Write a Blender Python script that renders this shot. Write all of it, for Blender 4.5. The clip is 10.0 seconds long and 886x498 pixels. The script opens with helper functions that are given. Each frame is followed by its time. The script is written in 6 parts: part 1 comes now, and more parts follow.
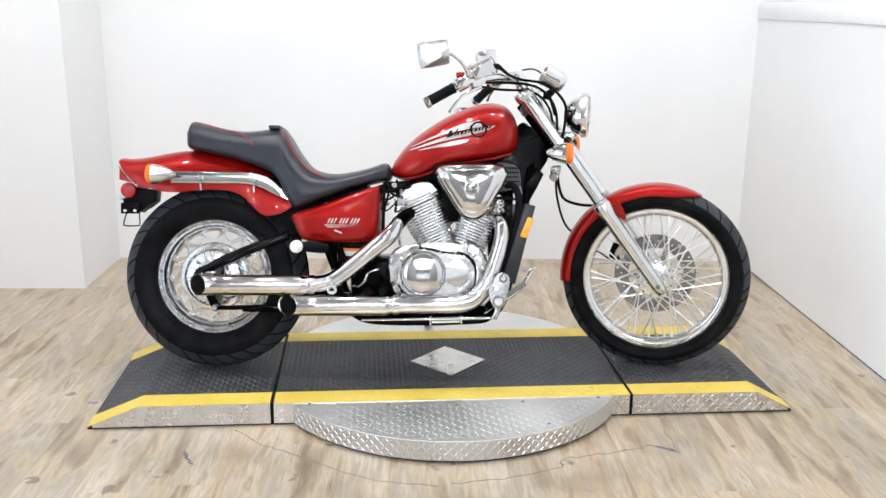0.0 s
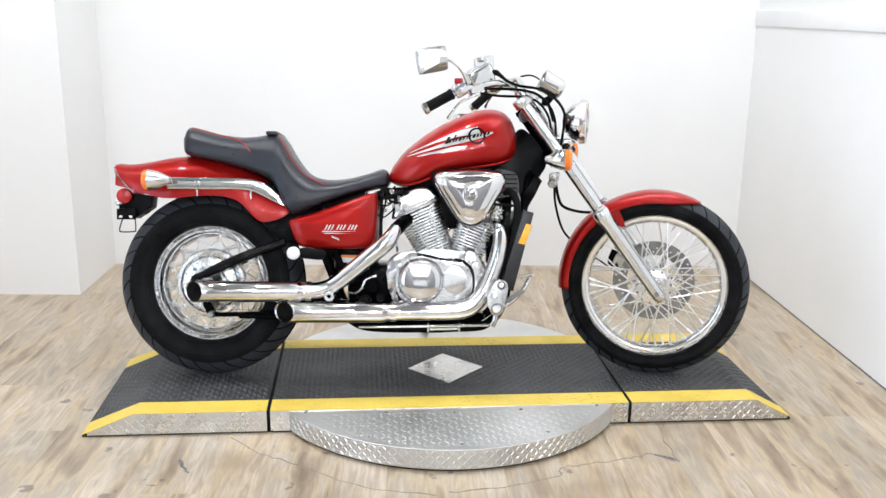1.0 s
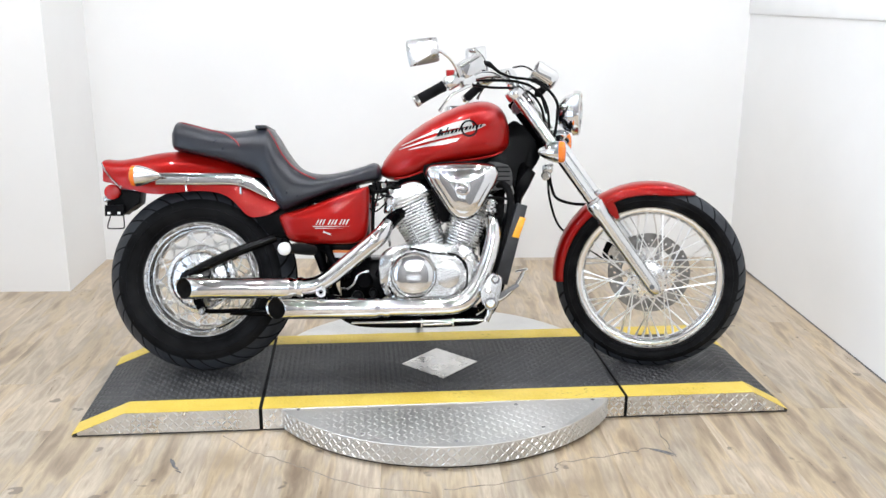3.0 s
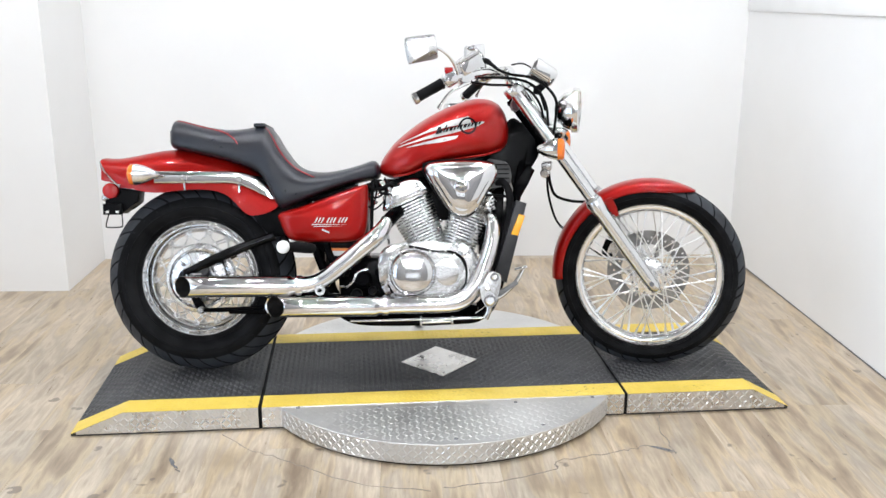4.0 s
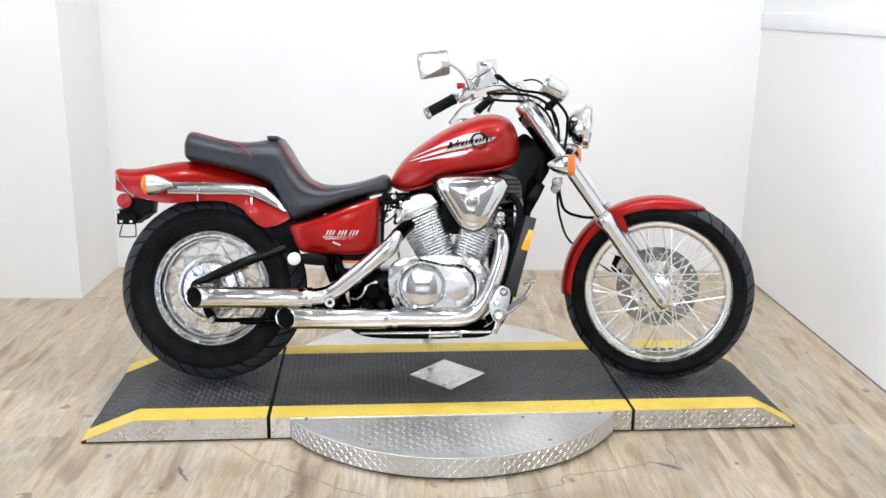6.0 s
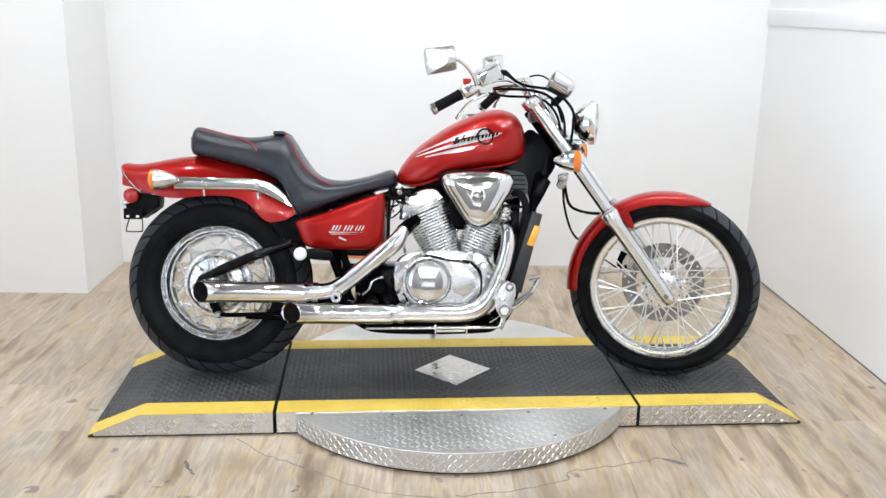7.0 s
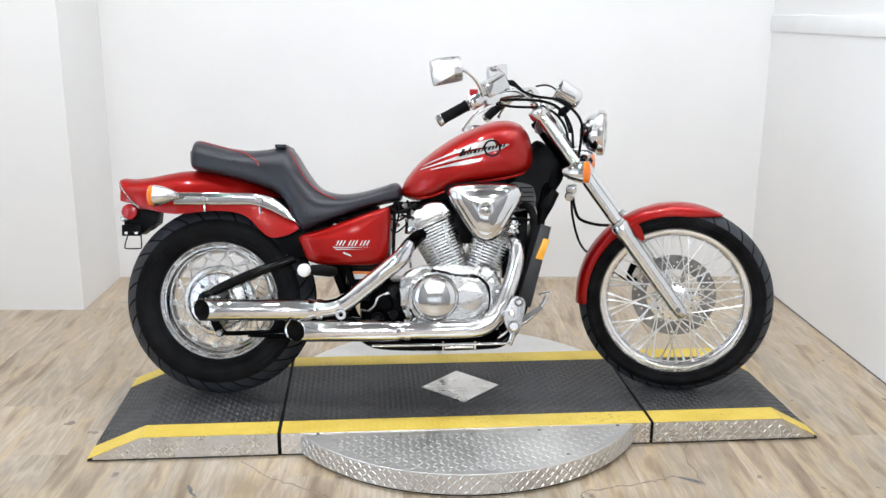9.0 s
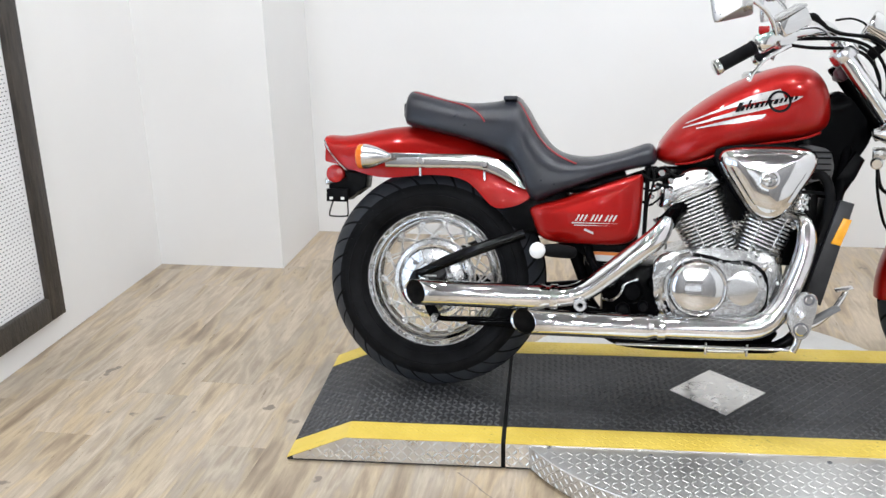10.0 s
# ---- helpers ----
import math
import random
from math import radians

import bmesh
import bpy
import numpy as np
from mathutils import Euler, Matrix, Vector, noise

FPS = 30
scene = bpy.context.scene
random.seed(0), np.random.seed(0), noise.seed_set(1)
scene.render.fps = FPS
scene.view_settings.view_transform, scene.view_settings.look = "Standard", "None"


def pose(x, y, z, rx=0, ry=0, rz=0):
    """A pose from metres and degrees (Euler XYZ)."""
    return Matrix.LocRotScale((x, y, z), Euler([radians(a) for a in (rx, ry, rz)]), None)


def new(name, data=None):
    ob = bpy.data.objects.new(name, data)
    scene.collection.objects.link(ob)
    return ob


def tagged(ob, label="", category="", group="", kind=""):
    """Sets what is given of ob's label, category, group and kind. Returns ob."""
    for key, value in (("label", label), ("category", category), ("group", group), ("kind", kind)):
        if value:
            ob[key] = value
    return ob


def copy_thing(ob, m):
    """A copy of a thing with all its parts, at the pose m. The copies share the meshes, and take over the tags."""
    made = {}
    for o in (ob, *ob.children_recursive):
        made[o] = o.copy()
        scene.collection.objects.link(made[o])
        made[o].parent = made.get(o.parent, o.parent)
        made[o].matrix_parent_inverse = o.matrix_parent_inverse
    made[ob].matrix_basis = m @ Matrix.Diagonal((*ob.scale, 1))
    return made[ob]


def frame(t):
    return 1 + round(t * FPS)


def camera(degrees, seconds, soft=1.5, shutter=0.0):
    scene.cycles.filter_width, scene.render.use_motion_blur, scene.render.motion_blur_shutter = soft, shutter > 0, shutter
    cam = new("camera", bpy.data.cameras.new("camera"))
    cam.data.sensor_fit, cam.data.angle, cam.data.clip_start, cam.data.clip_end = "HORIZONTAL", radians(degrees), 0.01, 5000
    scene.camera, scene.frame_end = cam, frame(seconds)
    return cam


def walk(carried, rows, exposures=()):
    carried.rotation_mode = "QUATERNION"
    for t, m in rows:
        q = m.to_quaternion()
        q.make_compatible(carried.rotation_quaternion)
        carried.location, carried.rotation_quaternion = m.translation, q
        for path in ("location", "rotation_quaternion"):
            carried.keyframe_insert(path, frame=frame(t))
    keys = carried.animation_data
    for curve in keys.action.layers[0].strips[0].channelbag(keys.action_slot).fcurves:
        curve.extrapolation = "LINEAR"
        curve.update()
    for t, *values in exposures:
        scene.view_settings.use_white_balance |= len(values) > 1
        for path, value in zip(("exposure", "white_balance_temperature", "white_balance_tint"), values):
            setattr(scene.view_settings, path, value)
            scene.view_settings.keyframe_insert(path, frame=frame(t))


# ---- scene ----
# ======== camera and its path ========
cam = camera(51.51, 10.0, 1.5)
# seconds, x, y, z, pitch, roll, yaw
PATH = [
    (0.0, -0.291, -3.148, 1.338, -15.11, -0.63, -4.69),
    (0.5, -0.286, -3.138, 1.341, -15.10, -0.59, -4.88),
    (1.0, -0.297, -3.131, 1.336, -14.73, -0.80, -4.92),
    (1.5, -0.290, -3.124, 1.339, -15.17, -0.60, -4.75),
    (2.0, -0.297, -3.114, 1.336, -15.24, -0.56, -4.91),
    (2.5, -0.292, -3.101, 1.342, -15.29, -0.52, -5.26),
    (4.0, -0.287, -3.089, 1.333, -15.38, -0.22, -5.47),
    (4.5, -0.289, -3.099, 1.338, -14.94, -0.15, -5.56),
    (5.0, -0.288, -3.106, 1.343, -14.93, -0.14, -5.19),
    (5.5, -0.281, -3.103, 1.347, -14.67, -0.61, -4.90),
    (7.0, -0.291, -3.108, 1.345, -14.93, -0.89, -4.32),
    (7.5, -0.290, -3.102, 1.341, -15.05, -0.87, -4.39),
    (8.0, -0.294, -3.093, 1.339, -14.98, -0.97, -4.59),
    (8.5, -0.294, -3.081, 1.345, -14.74, -1.05, -4.51),
    (8.8, -0.326, -3.052, 1.342, -14.30, -0.78, -4.77),
    (9.0, -0.330, -3.029, 1.351, -14.50, -0.46, -4.86),
    (9.2, -0.341, -2.969, 1.347, -15.81, 0.15, -5.05),
    (9.3, -0.360, -2.930, 1.342, -16.58, -0.37, -4.62),
    (9.5, -0.386, -2.833, 1.318, -17.57, 0.42, -0.49),
    (9.7, -0.425, -2.692, 1.329, -16.98, 1.70, 3.40),
    (9.8, -0.446, -2.622, 1.330, -16.91, 1.76, 4.32),
    (10.0, -0.503, -2.489, 1.327, -18.52, 1.23, 6.38),
]
walk(cam, [(t, pose(x, y, z, 90 + pitch, roll, yaw)) for t, x, y, z, pitch, roll, yaw in PATH],
     exposures=[(0.0, -0.03), (1.0, 0.02), (2.0, 0.05), (2.7, 0.03), (3.8, 0.0), (5.5, -0.02), (7.5, -0.07), (8.5, -0.11), (9.0, -0.15), (9.5, -0.17), (10.0, -0.15)])

# ======== light ========
world = bpy.data.worlds.new("world")
scene.world = world
world.use_nodes = True
world.node_tree.nodes["Background"].inputs[0].default_value = (0.9, 0.95, 1.0, 1)
world.node_tree.nodes["Background"].inputs[1].default_value = 0.05
ROOM_YAW = -3.06          # the walls against the turntable's deck
FLOOR = -0.020            # the deck stands nearly 8 cm above the floor
ROOM = pose(0, 0, FLOOR, 0, 0, ROOM_YAW)
CEILING = 3.3
LAMP_POWER = 15.5
FILL_WINDOW_POWER = 16.0
SIDE_WINDOW_POWER = 40.0
LAMP_SPOTS = [(x + (0.28 if row % 2 else -0.22), y + 0.16 * math.sin(5 * x + row)) for row, y in enumerate((-11.0, -10.0, -9.0, -8.0, -7.0, -6.0, -5.0, -4.0, -0.7, 0.3)) for x in (-1.7, -0.75, 0.2, 1.15)]


# ======== materials ========
def tree(name):
    m = bpy.data.materials.new(name)
    m.use_nodes = True
    nt = m.node_tree
    return m, nt, nt.nodes["Principled BSDF"]


def ramp_node(nt, fac, stops):
    r = nt.nodes.new("ShaderNodeValToRGB")
    while len(r.color_ramp.elements) < len(stops):
        r.color_ramp.elements.new(0.5)
    for e, (p, c) in zip(r.color_ramp.elements, stops):
        e.position, e.color = p, (*c, 1)
    nt.links.new(fac, r.inputs[0])
    return r.outputs[0]


def noise_node(nt, scale, detail=4, stretch=(1, 1, 1), rough=0.55, seed=None, distortion=0.0):
    co = nt.nodes.new("ShaderNodeTexCoord")
    mp = nt.nodes.new("ShaderNodeMapping")
    mp.inputs["Scale"].default_value = stretch
    nt.links.new(co.outputs["Object"], mp.inputs[0])
    if seed is not None:
        nt.links.new(seed, mp.inputs["Location"])
    n = nt.nodes.new("ShaderNodeTexNoise")
    n.inputs["Scale"].default_value, n.inputs["Detail"].default_value, n.inputs["Roughness"].default_value = scale, detail, rough
    n.inputs["Distortion"].default_value = distortion
    nt.links.new(mp.outputs[0], n.inputs["Vector"])
    return n.outputs["Fac"]


def mapped(nt, fac, lo, hi, a=0.3, b=0.7):
    n = nt.nodes.new("ShaderNodeMapRange")
    for i, v in ((1, a), (2, b), (3, lo), (4, hi)):
        n.inputs[i].default_value = v
    nt.links.new(fac, n.inputs[0])
    return n.outputs[0]


def bump(nt, bs, height, strength, dist=0.001):
    b = nt.nodes.new("ShaderNodeBump")
    b.inputs["Strength"].default_value, b.inputs["Distance"].default_value = strength, dist
    nt.links.new(height, b.inputs["Height"])
    nt.links.new(b.outputs[0], bs.inputs["Normal"])


def surface(name, dark, light, rough=(0.4, 0.5), metal=0.0, scale=12, fine=180, relief=0.0, coat=0.0, stretch=(1, 1, 1), spec=0.5):
    """A surface whose colour wanders between two tones, with uneven gloss and fine relief."""
    m, nt, bs = tree(name)
    big = noise_node(nt, scale, 5, stretch)
    small = noise_node(nt, fine, 3, stretch)
    nt.links.new(ramp_node(nt, big, [(0.3, dark), (0.7, light)]), bs.inputs["Base Color"])
    nt.links.new(mapped(nt, noise_node(nt, scale * 2.3, 4, stretch), *rough), bs.inputs["Roughness"])
    bs.inputs["Metallic"].default_value = metal
    bs.inputs["Coat Weight"].default_value = coat
    bs.inputs["Coat Roughness"].default_value = 0.03
    bs.inputs["Specular IOR Level"].default_value = spec
    if relief:
        bump(nt, bs, small, relief)
    return m


wall_paint = surface("white_wall_paint", (0.77, 0.766, 0.757), (0.81, 0.806, 0.80), (0.5, 0.65), scale=1.3, fine=90, relief=0.15)
ceiling_paint = surface("grey_ceiling_paint", (0.20, 0.20, 0.202), (0.26, 0.26, 0.263), (0.7, 0.8), scale=2)
grey_paint = surface("grey_wall_paint", (0.17, 0.17, 0.175), (0.23, 0.23, 0.235), (0.6, 0.7), scale=1.2)
trim_paint = surface("trim_paint", (0.80, 0.80, 0.80), (0.85, 0.85, 0.85), (0.3, 0.4), scale=3)
chrome = surface("chrome", (0.66, 0.66, 0.66), (0.77, 0.77, 0.77), (0.04, 0.09), 1.0, 9, 34, 0.12)
satin_chrome = surface("satin_alloy", (0.48, 0.48, 0.48), (0.64, 0.64, 0.64), (0.20, 0.32), 1.0, 25, 220, 0.15)
cast_alloy = surface("cast_alloy", (0.48, 0.48, 0.475), (0.66, 0.66, 0.655), (0.14, 0.26), 1.0, 18, 90, 0.7)
fin_alloy = surface("bare_fin_alloy", (0.66, 0.66, 0.66), (0.78, 0.78, 0.775), (0.22, 0.34), 1.0, 25, 220, 0.15)
slider_alloy = surface("satin_slider_alloy", (0.66, 0.66, 0.66), (0.72, 0.72, 0.72), (0.20, 0.25), 1.0, 6)
polished_alloy = surface("polished_alloy", (0.66, 0.66, 0.66), (0.76, 0.76, 0.76), (0.06, 0.12), 1.0, 14, 40, 0.2)
mirror_back = surface("chrome_mirror_back", (0.52, 0.52, 0.52), (0.60, 0.60, 0.60), (0.24, 0.32), 1.0, 9)
duct_grey = surface("grey_duct_plastic", (0.045, 0.045, 0.047), (0.065, 0.065, 0.068), (0.4, 0.5), 0.0, 20)
disc_steel = surface("brake_disc_steel", (0.20, 0.20, 0.20), (0.36, 0.36, 0.36), (0.28, 0.40), 1.0, 30, 300, 0.2)
rim_chrome = surface("rim_chrome", (0.80, 0.80, 0.80), (0.90, 0.90, 0.90), (0.04, 0.09), 1.0, 9, 30, 0.12)
hub_alloy = surface("polished_hub_alloy", (0.70, 0.70, 0.70), (0.84, 0.84, 0.84), (0.20, 0.32), 1.0, 25, 220, 0.15)
stainless = surface("stainless_wire", (0.80, 0.80, 0.80), (0.90, 0.90, 0.90), (0.25, 0.35), 1.0, 40)
tread_plate = surface("aluminium_tread_plate", (0.60, 0.585, 0.565), (0.74, 0.725, 0.70), (0.22, 0.36), 1.0, 7, 160, 0.2)
disc_plate = surface("worn_disc_plate", (0.60, 0.595, 0.585), (0.72, 0.715, 0.70), (0.38, 0.50), 1.0, 5, 160, 0.25)
tread_worn = surface("polished_tread_lozenge", (0.56, 0.555, 0.545), (0.70, 0.69, 0.675), (0.28, 0.42), 1.0, 9)
deck_black = surface("black_deck_coating", (0.016, 0.016, 0.017), (0.042, 0.042, 0.044), (0.36, 0.55), 0.0, 5, 300, 0.3, spec=0.35)
# raised lozenges, lighter than the deck around them
deck_raised = surface("black_deck_lozenge", (0.030, 0.030, 0.032), (0.085, 0.085, 0.088), (0.30, 0.46), 0.0, 6, 200, 0.2, spec=0.45)


def scuffed_tape():
    """Yellow safety tape, rubbed through to dark specks in patches."""
    m, nt, bs = tree("yellow_safety_tape")
    base = ramp_node(nt, noise_node(nt, 6, 5), [(0.3, (0.58, 0.41, 0.055)), (0.7, (0.72, 0.535, 0.10))])
    specks = mapped(nt, noise_node(nt, 75, 3, (1, 1.6, 1)), 0.0, 1.0, 0.60, 0.68)
    patches = mapped(nt, noise_node(nt, 3.2, 4), 0.0, 0.85, 0.52, 0.66)
    worn = nt.nodes.new("ShaderNodeMath")
    worn.operation = "MULTIPLY"
    nt.links.new(specks, worn.inputs[0])
    nt.links.new(patches, worn.inputs[1])
    mx = nt.nodes.new("ShaderNodeMix")
    mx.data_type = "RGBA"
    nt.links.new(worn.outputs[0], mx.inputs[0])
    nt.links.new(base, mx.inputs[6])
    mx.inputs[7].default_value = (0.10, 0.08, 0.03, 1)
    nt.links.new(mx.outputs[2], bs.inputs["Base Color"])
    nt.links.new(mapped(nt, noise_node(nt, 14, 4), 0.4, 0.6), bs.inputs["Roughness"])
    bump(nt, bs, noise_node(nt, 120, 3), 0.5)
    return m


yellow_tape = scuffed_tape()
# dust grey, with the bluish daylight on the tread put into the colour
tread_rubber = surface("dusty_daylit_tread_rubber", (0.018, 0.020, 0.024), (0.036, 0.040, 0.048), (0.48, 0.66), 0.0, 12, 260, 0.3, spec=0.35)
rubber = surface("tyre_rubber", (0.0022, 0.0022, 0.0025), (0.012, 0.012, 0.013), (0.45, 0.7), 0.0, 10, 300, 0.3, spec=0.06)
black_paint = surface("black_frame_paint", (0.0012, 0.0012, 0.0014), (0.0025, 0.0025, 0.003), (0.08, 0.16), 0.0, 15, spec=0.04)
gloss_black = surface("glossy_black_arm_paint", (0.0015, 0.0015, 0.0017), (0.003, 0.003, 0.0034), (0.10, 0.20), 0.0, 15, 60, 0.2, spec=0.16)
black_plastic = surface("black_plastic", (0.002, 0.002, 0.0025), (0.006, 0.006, 0.0065), (0.3, 0.45), 0.0, 20, 350, 0.3, spec=0.06)
black_vinyl = surface("black_vinyl", (0.0085, 0.0095, 0.0145), (0.0155, 0.017, 0.025), (0.27, 0.37), 0.0, 14, 420, 0.5, spec=0.45)
piping_red = surface("red_piping", (0.30, 0.008, 0.012), (0.40, 0.012, 0.02), (0.4, 0.5), 0.0, 30)
dark_wood = surface("dark_stained_wood", (0.010, 0.009, 0.008), (0.060, 0.048, 0.038), (0.35, 0.6), 0.0, 14, 120, 0.6, stretch=(1, 6, 0.6))
mesh_white = surface("white_enamel", (0.78, 0.78, 0.79), (0.84, 0.84, 0.85), (0.4, 0.5), 0.0, 5)
dark_slot = surface("dark_gap", (0.10, 0.10, 0.11), (0.16, 0.16, 0.17), (0.6, 0.7), 0.0, 40)
white_rubber = surface("pale_plastic", (0.72, 0.72, 0.72), (0.8, 0.8, 0.8), (0.35, 0.45), 0.0, 30)
silver_print = surface("silver_print", (0.46, 0.44, 0.43), (0.60, 0.58, 0.56), (0.25, 0.35), 0.3, 40)
dark_print = surface("dark_print", (0.004, 0.003, 0.004), (0.008, 0.007, 0.008), (0.2, 0.3), 0.0, 40, spec=0.08)
label_white = surface("white_label", (0.7, 0.7, 0.68), (0.78, 0.78, 0.76), (0.4, 0.5), 0.0, 40)
label_orange = surface("orange_label", (0.7, 0.18, 0.02), (0.8, 0.24, 0.03), (0.4, 0.5), 0.0, 40)


def candy_red():
    """Metallic red under clear lacquer."""
    m, nt, bs = tree("metallic_red_paint")
    flakes = noise_node(nt, 900, 2)
    nt.links.new(ramp_node(nt, flakes, [(0.35, (0.235, 0.0026, 0.0018)), (0.65, (0.385, 0.0058, 0.0036))]), bs.inputs["Base Color"])
    bs.inputs["Metallic"].default_value = 0.35
    bs.inputs["Specular IOR Level"].default_value = 0.12
    nt.links.new(mapped(nt, noise_node(nt, 6, 3), 0.28, 0.36), bs.inputs["Roughness"])
    bs.inputs["Coat Weight"].default_value = 0.5
    bs.inputs["Coat Roughness"].default_value = 0.02
    return m


red_paint = candy_red()


def lens(name, colour, rough=0.12, through_it=0.4, coat=0.6):
    m, nt, bs = tree(name)
    nt.links.new(ramp_node(nt, noise_node(nt, 60, 2), [(0.3, tuple(c * 0.85 for c in colour)), (0.7, colour)]), bs.inputs["Base Color"])
    bs.inputs["Roughness"].default_value = rough
    bs.inputs["Transmission Weight"].default_value = through_it
    bs.inputs["Coat Weight"].default_value = coat
    return m


amber_lens = lens("amber_lens", (0.95, 0.22, 0.02), through_it=0.15)
red_lens = lens("red_lens", (0.40, 0.006, 0.006), 0.2, 0.0, 0.15)
amber_reflector = lens("amber_reflector", (0.95, 0.42, 0.02), 0.2, 0.0)
clear_glass = lens("clear_lens", (0.95, 0.96, 0.97), 0.02, 1.0)


def mirror_glass():
    m, nt, bs = tree("mirror_glass")
    bs.inputs["Base Color"].default_value = (0.88, 0.89, 0.9, 1)
    bs.inputs["Metallic"].default_value = 1
    bs.inputs["Roughness"].default_value = 0.015
    return m


mirror = mirror_glass()


def plank_material():
    """Rustic wood-look vinyl: streaks along the plank, tone changing from plank to plank."""
    m, nt, bs = tree("rustic_plank")
    info = nt.nodes.new("ShaderNodeObjectInfo")
    comb = nt.nodes.new("ShaderNodeCombineXYZ")
    mul = nt.nodes.new("ShaderNodeMath")
    mul.operation, mul.inputs[1].default_value = "MULTIPLY", 37.0
    nt.links.new(info.outputs["Random"], mul.inputs[0])
    for i in range(3):
        nt.links.new(mul.outputs[0], comb.inputs[i])
    seed = comb.outputs[0]
    streak = noise_node(nt, 4.4, 5, (3.4, 0.55, 1), 0.5, seed, 0.25)
    grain = noise_node(nt, 26, 5, (4.5, 0.35, 1), 0.65, seed)
    blot = noise_node(nt, 2.4, 3, (1.6, 0.6, 1), 0.5, seed)
    base = ramp_node(nt, streak, [(0.28, (0.22, 0.17, 0.12)), (0.38, (0.335, 0.275, 0.205)), (0.46, (0.49, 0.415, 0.295)), (0.52, (0.41, 0.36, 0.30)), (0.60, (0.53, 0.475, 0.385)), (0.68, (0.37, 0.315, 0.255)), (0.76, (0.53, 0.455, 0.315))])
    tint = ramp_node(nt, blot, [(0.3, (0.82, 0.785, 0.76)), (0.7, (1.13, 1.065, 1.01))])
    fib = ramp_node(nt, grain, [(0.3, (0.80, 0.78, 0.75)), (0.65, (1.06, 1.05, 1.04))])
    tone = nt.nodes.new("ShaderNodeMapRange")
    tone.inputs[3].default_value, tone.inputs[4].default_value = 0.92, 1.02
    nt.links.new(info.outputs["Random"], tone.inputs[0])
    frac = nt.nodes.new("ShaderNodeMath")
    frac.operation = "FRACT"
    nt.links.new(mul.outputs[0], frac.inputs[0])
    hue = ramp_node(nt, frac.outputs[0], [(0.0, (1.02, 0.99, 0.94)), (0.35, (1.0, 1.0, 1.0)), (0.65, (0.97, 0.98, 0.99)), (1.0, (1.01, 0.99, 0.95))])
    out = base
    for other in (tint, fib, hue):
        mx = nt.nodes.new("ShaderNodeMix")
        mx.data_type, mx.blend_type = "RGBA", "MULTIPLY"
        mx.inputs[0].default_value = 1.0
        nt.links.new(out, mx.inputs[6])
        nt.links.new(other, mx.inputs[7])
        out = mx.outputs[2]
    # scuffed rings where the ramps swing round, and small dents
    geo = nt.nodes.new("ShaderNodeNewGeometry")
    sep = nt.nodes.new("ShaderNodeVectorMath")
    sep.operation = "MULTIPLY"
    sep.inputs[1].default_value = (1, 1, 0)
    nt.links.new(geo.outputs["Position"], sep.inputs[0])
    ln = nt.nodes.new("ShaderNodeVectorMath")
    ln.operation = "LENGTH"
    nt.links.new(sep.outputs[0], ln.inputs[0])

    def world_noise(scale, detail):
        n = nt.nodes.new("ShaderNodeTexNoise")
        n.inputs["Scale"].default_value, n.inputs["Detail"].default_value = scale, detail
        nt.links.new(geo.outputs["Position"], n.inputs["Vector"])
        return n.outputs["Fac"]

    def calc(op, a, b):
        n = nt.nodes.new("ShaderNodeMath")
        n.operation = op
        for i, v in ((0, a), (1, b)):
            if isinstance(v, (int, float)):
                n.inputs[i].default_value = v
            else:
                nt.links.new(v, n.inputs[i])
        return n.outputs[0]

    wob = calc("MULTIPLY", calc("SUBTRACT", world_noise(2.6, 5), 0.5), 0.22)
    rr = calc("ADD", ln.outputs["Value"], wob)
    swing = calc("MULTIPLY", mapped(nt, calc("ABSOLUTE", calc("SUBTRACT", ln.outputs["Value"], 1.13), 0), 1.0, 0.0, 0.0, 0.09), mapped(nt, noise_node(nt, 9, 4), 0.0, 0.55, 0.45, 0.7))
    swing2 = calc("MULTIPLY", mapped(nt, calc("ABSOLUTE", calc("SUBTRACT", rr, 0.87), 0), 1.0, 0.0, 0.0, 0.05), mapped(nt, world_noise(6, 4), 0.0, 0.5, 0.45, 0.7))
    stain = calc("MULTIPLY", mapped(nt, calc("ABSOLUTE", calc("SUBTRACT", rr, 0.84), 0), 1.0, 0.0, 0.03, 0.22), mapped(nt, world_noise(3.4, 6), 0.0, 0.52, 0.45, 0.62))
    dent = mapped(nt, world_noise(13, 2), 0.0, 0.75, 0.712, 0.74)
    wear = calc("MAXIMUM", dent, calc("MULTIPLY", calc("MAXIMUM", swing, swing2), 0.5))
    mx = nt.nodes.new("ShaderNodeMix")
    mx.data_type = "RGBA"
    nt.links.new(wear, mx.inputs[0])
    nt.links.new(out, mx.inputs[6])
    mx.inputs[7].default_value = (0.13, 0.105, 0.085, 1)
    out = mx.outputs[2]
    mx = nt.nodes.new("ShaderNodeMix")
    mx.data_type = "RGBA"
    nt.links.new(stain, mx.inputs[0])
    nt.links.new(out, mx.inputs[6])
    mx.inputs[7].default_value = (0.22, 0.165, 0.11, 1)
    out = mx.outputs[2]
    vm = nt.nodes.new("ShaderNodeVectorMath")
    vm.operation = "SCALE"
    nt.links.new(out, vm.inputs[0])
    nt.links.new(tone.outputs[0], vm.inputs[3])
    nt.links.new(vm.outputs[0], bs.inputs["Base Color"])
    nt.links.new(mapped(nt, grain, 0.27, 0.42), bs.inputs["Roughness"])
    bs.inputs["Specular IOR Level"].default_value = 0.6
    bump(nt, bs, grain, 0.25, 0.0006)
    return m


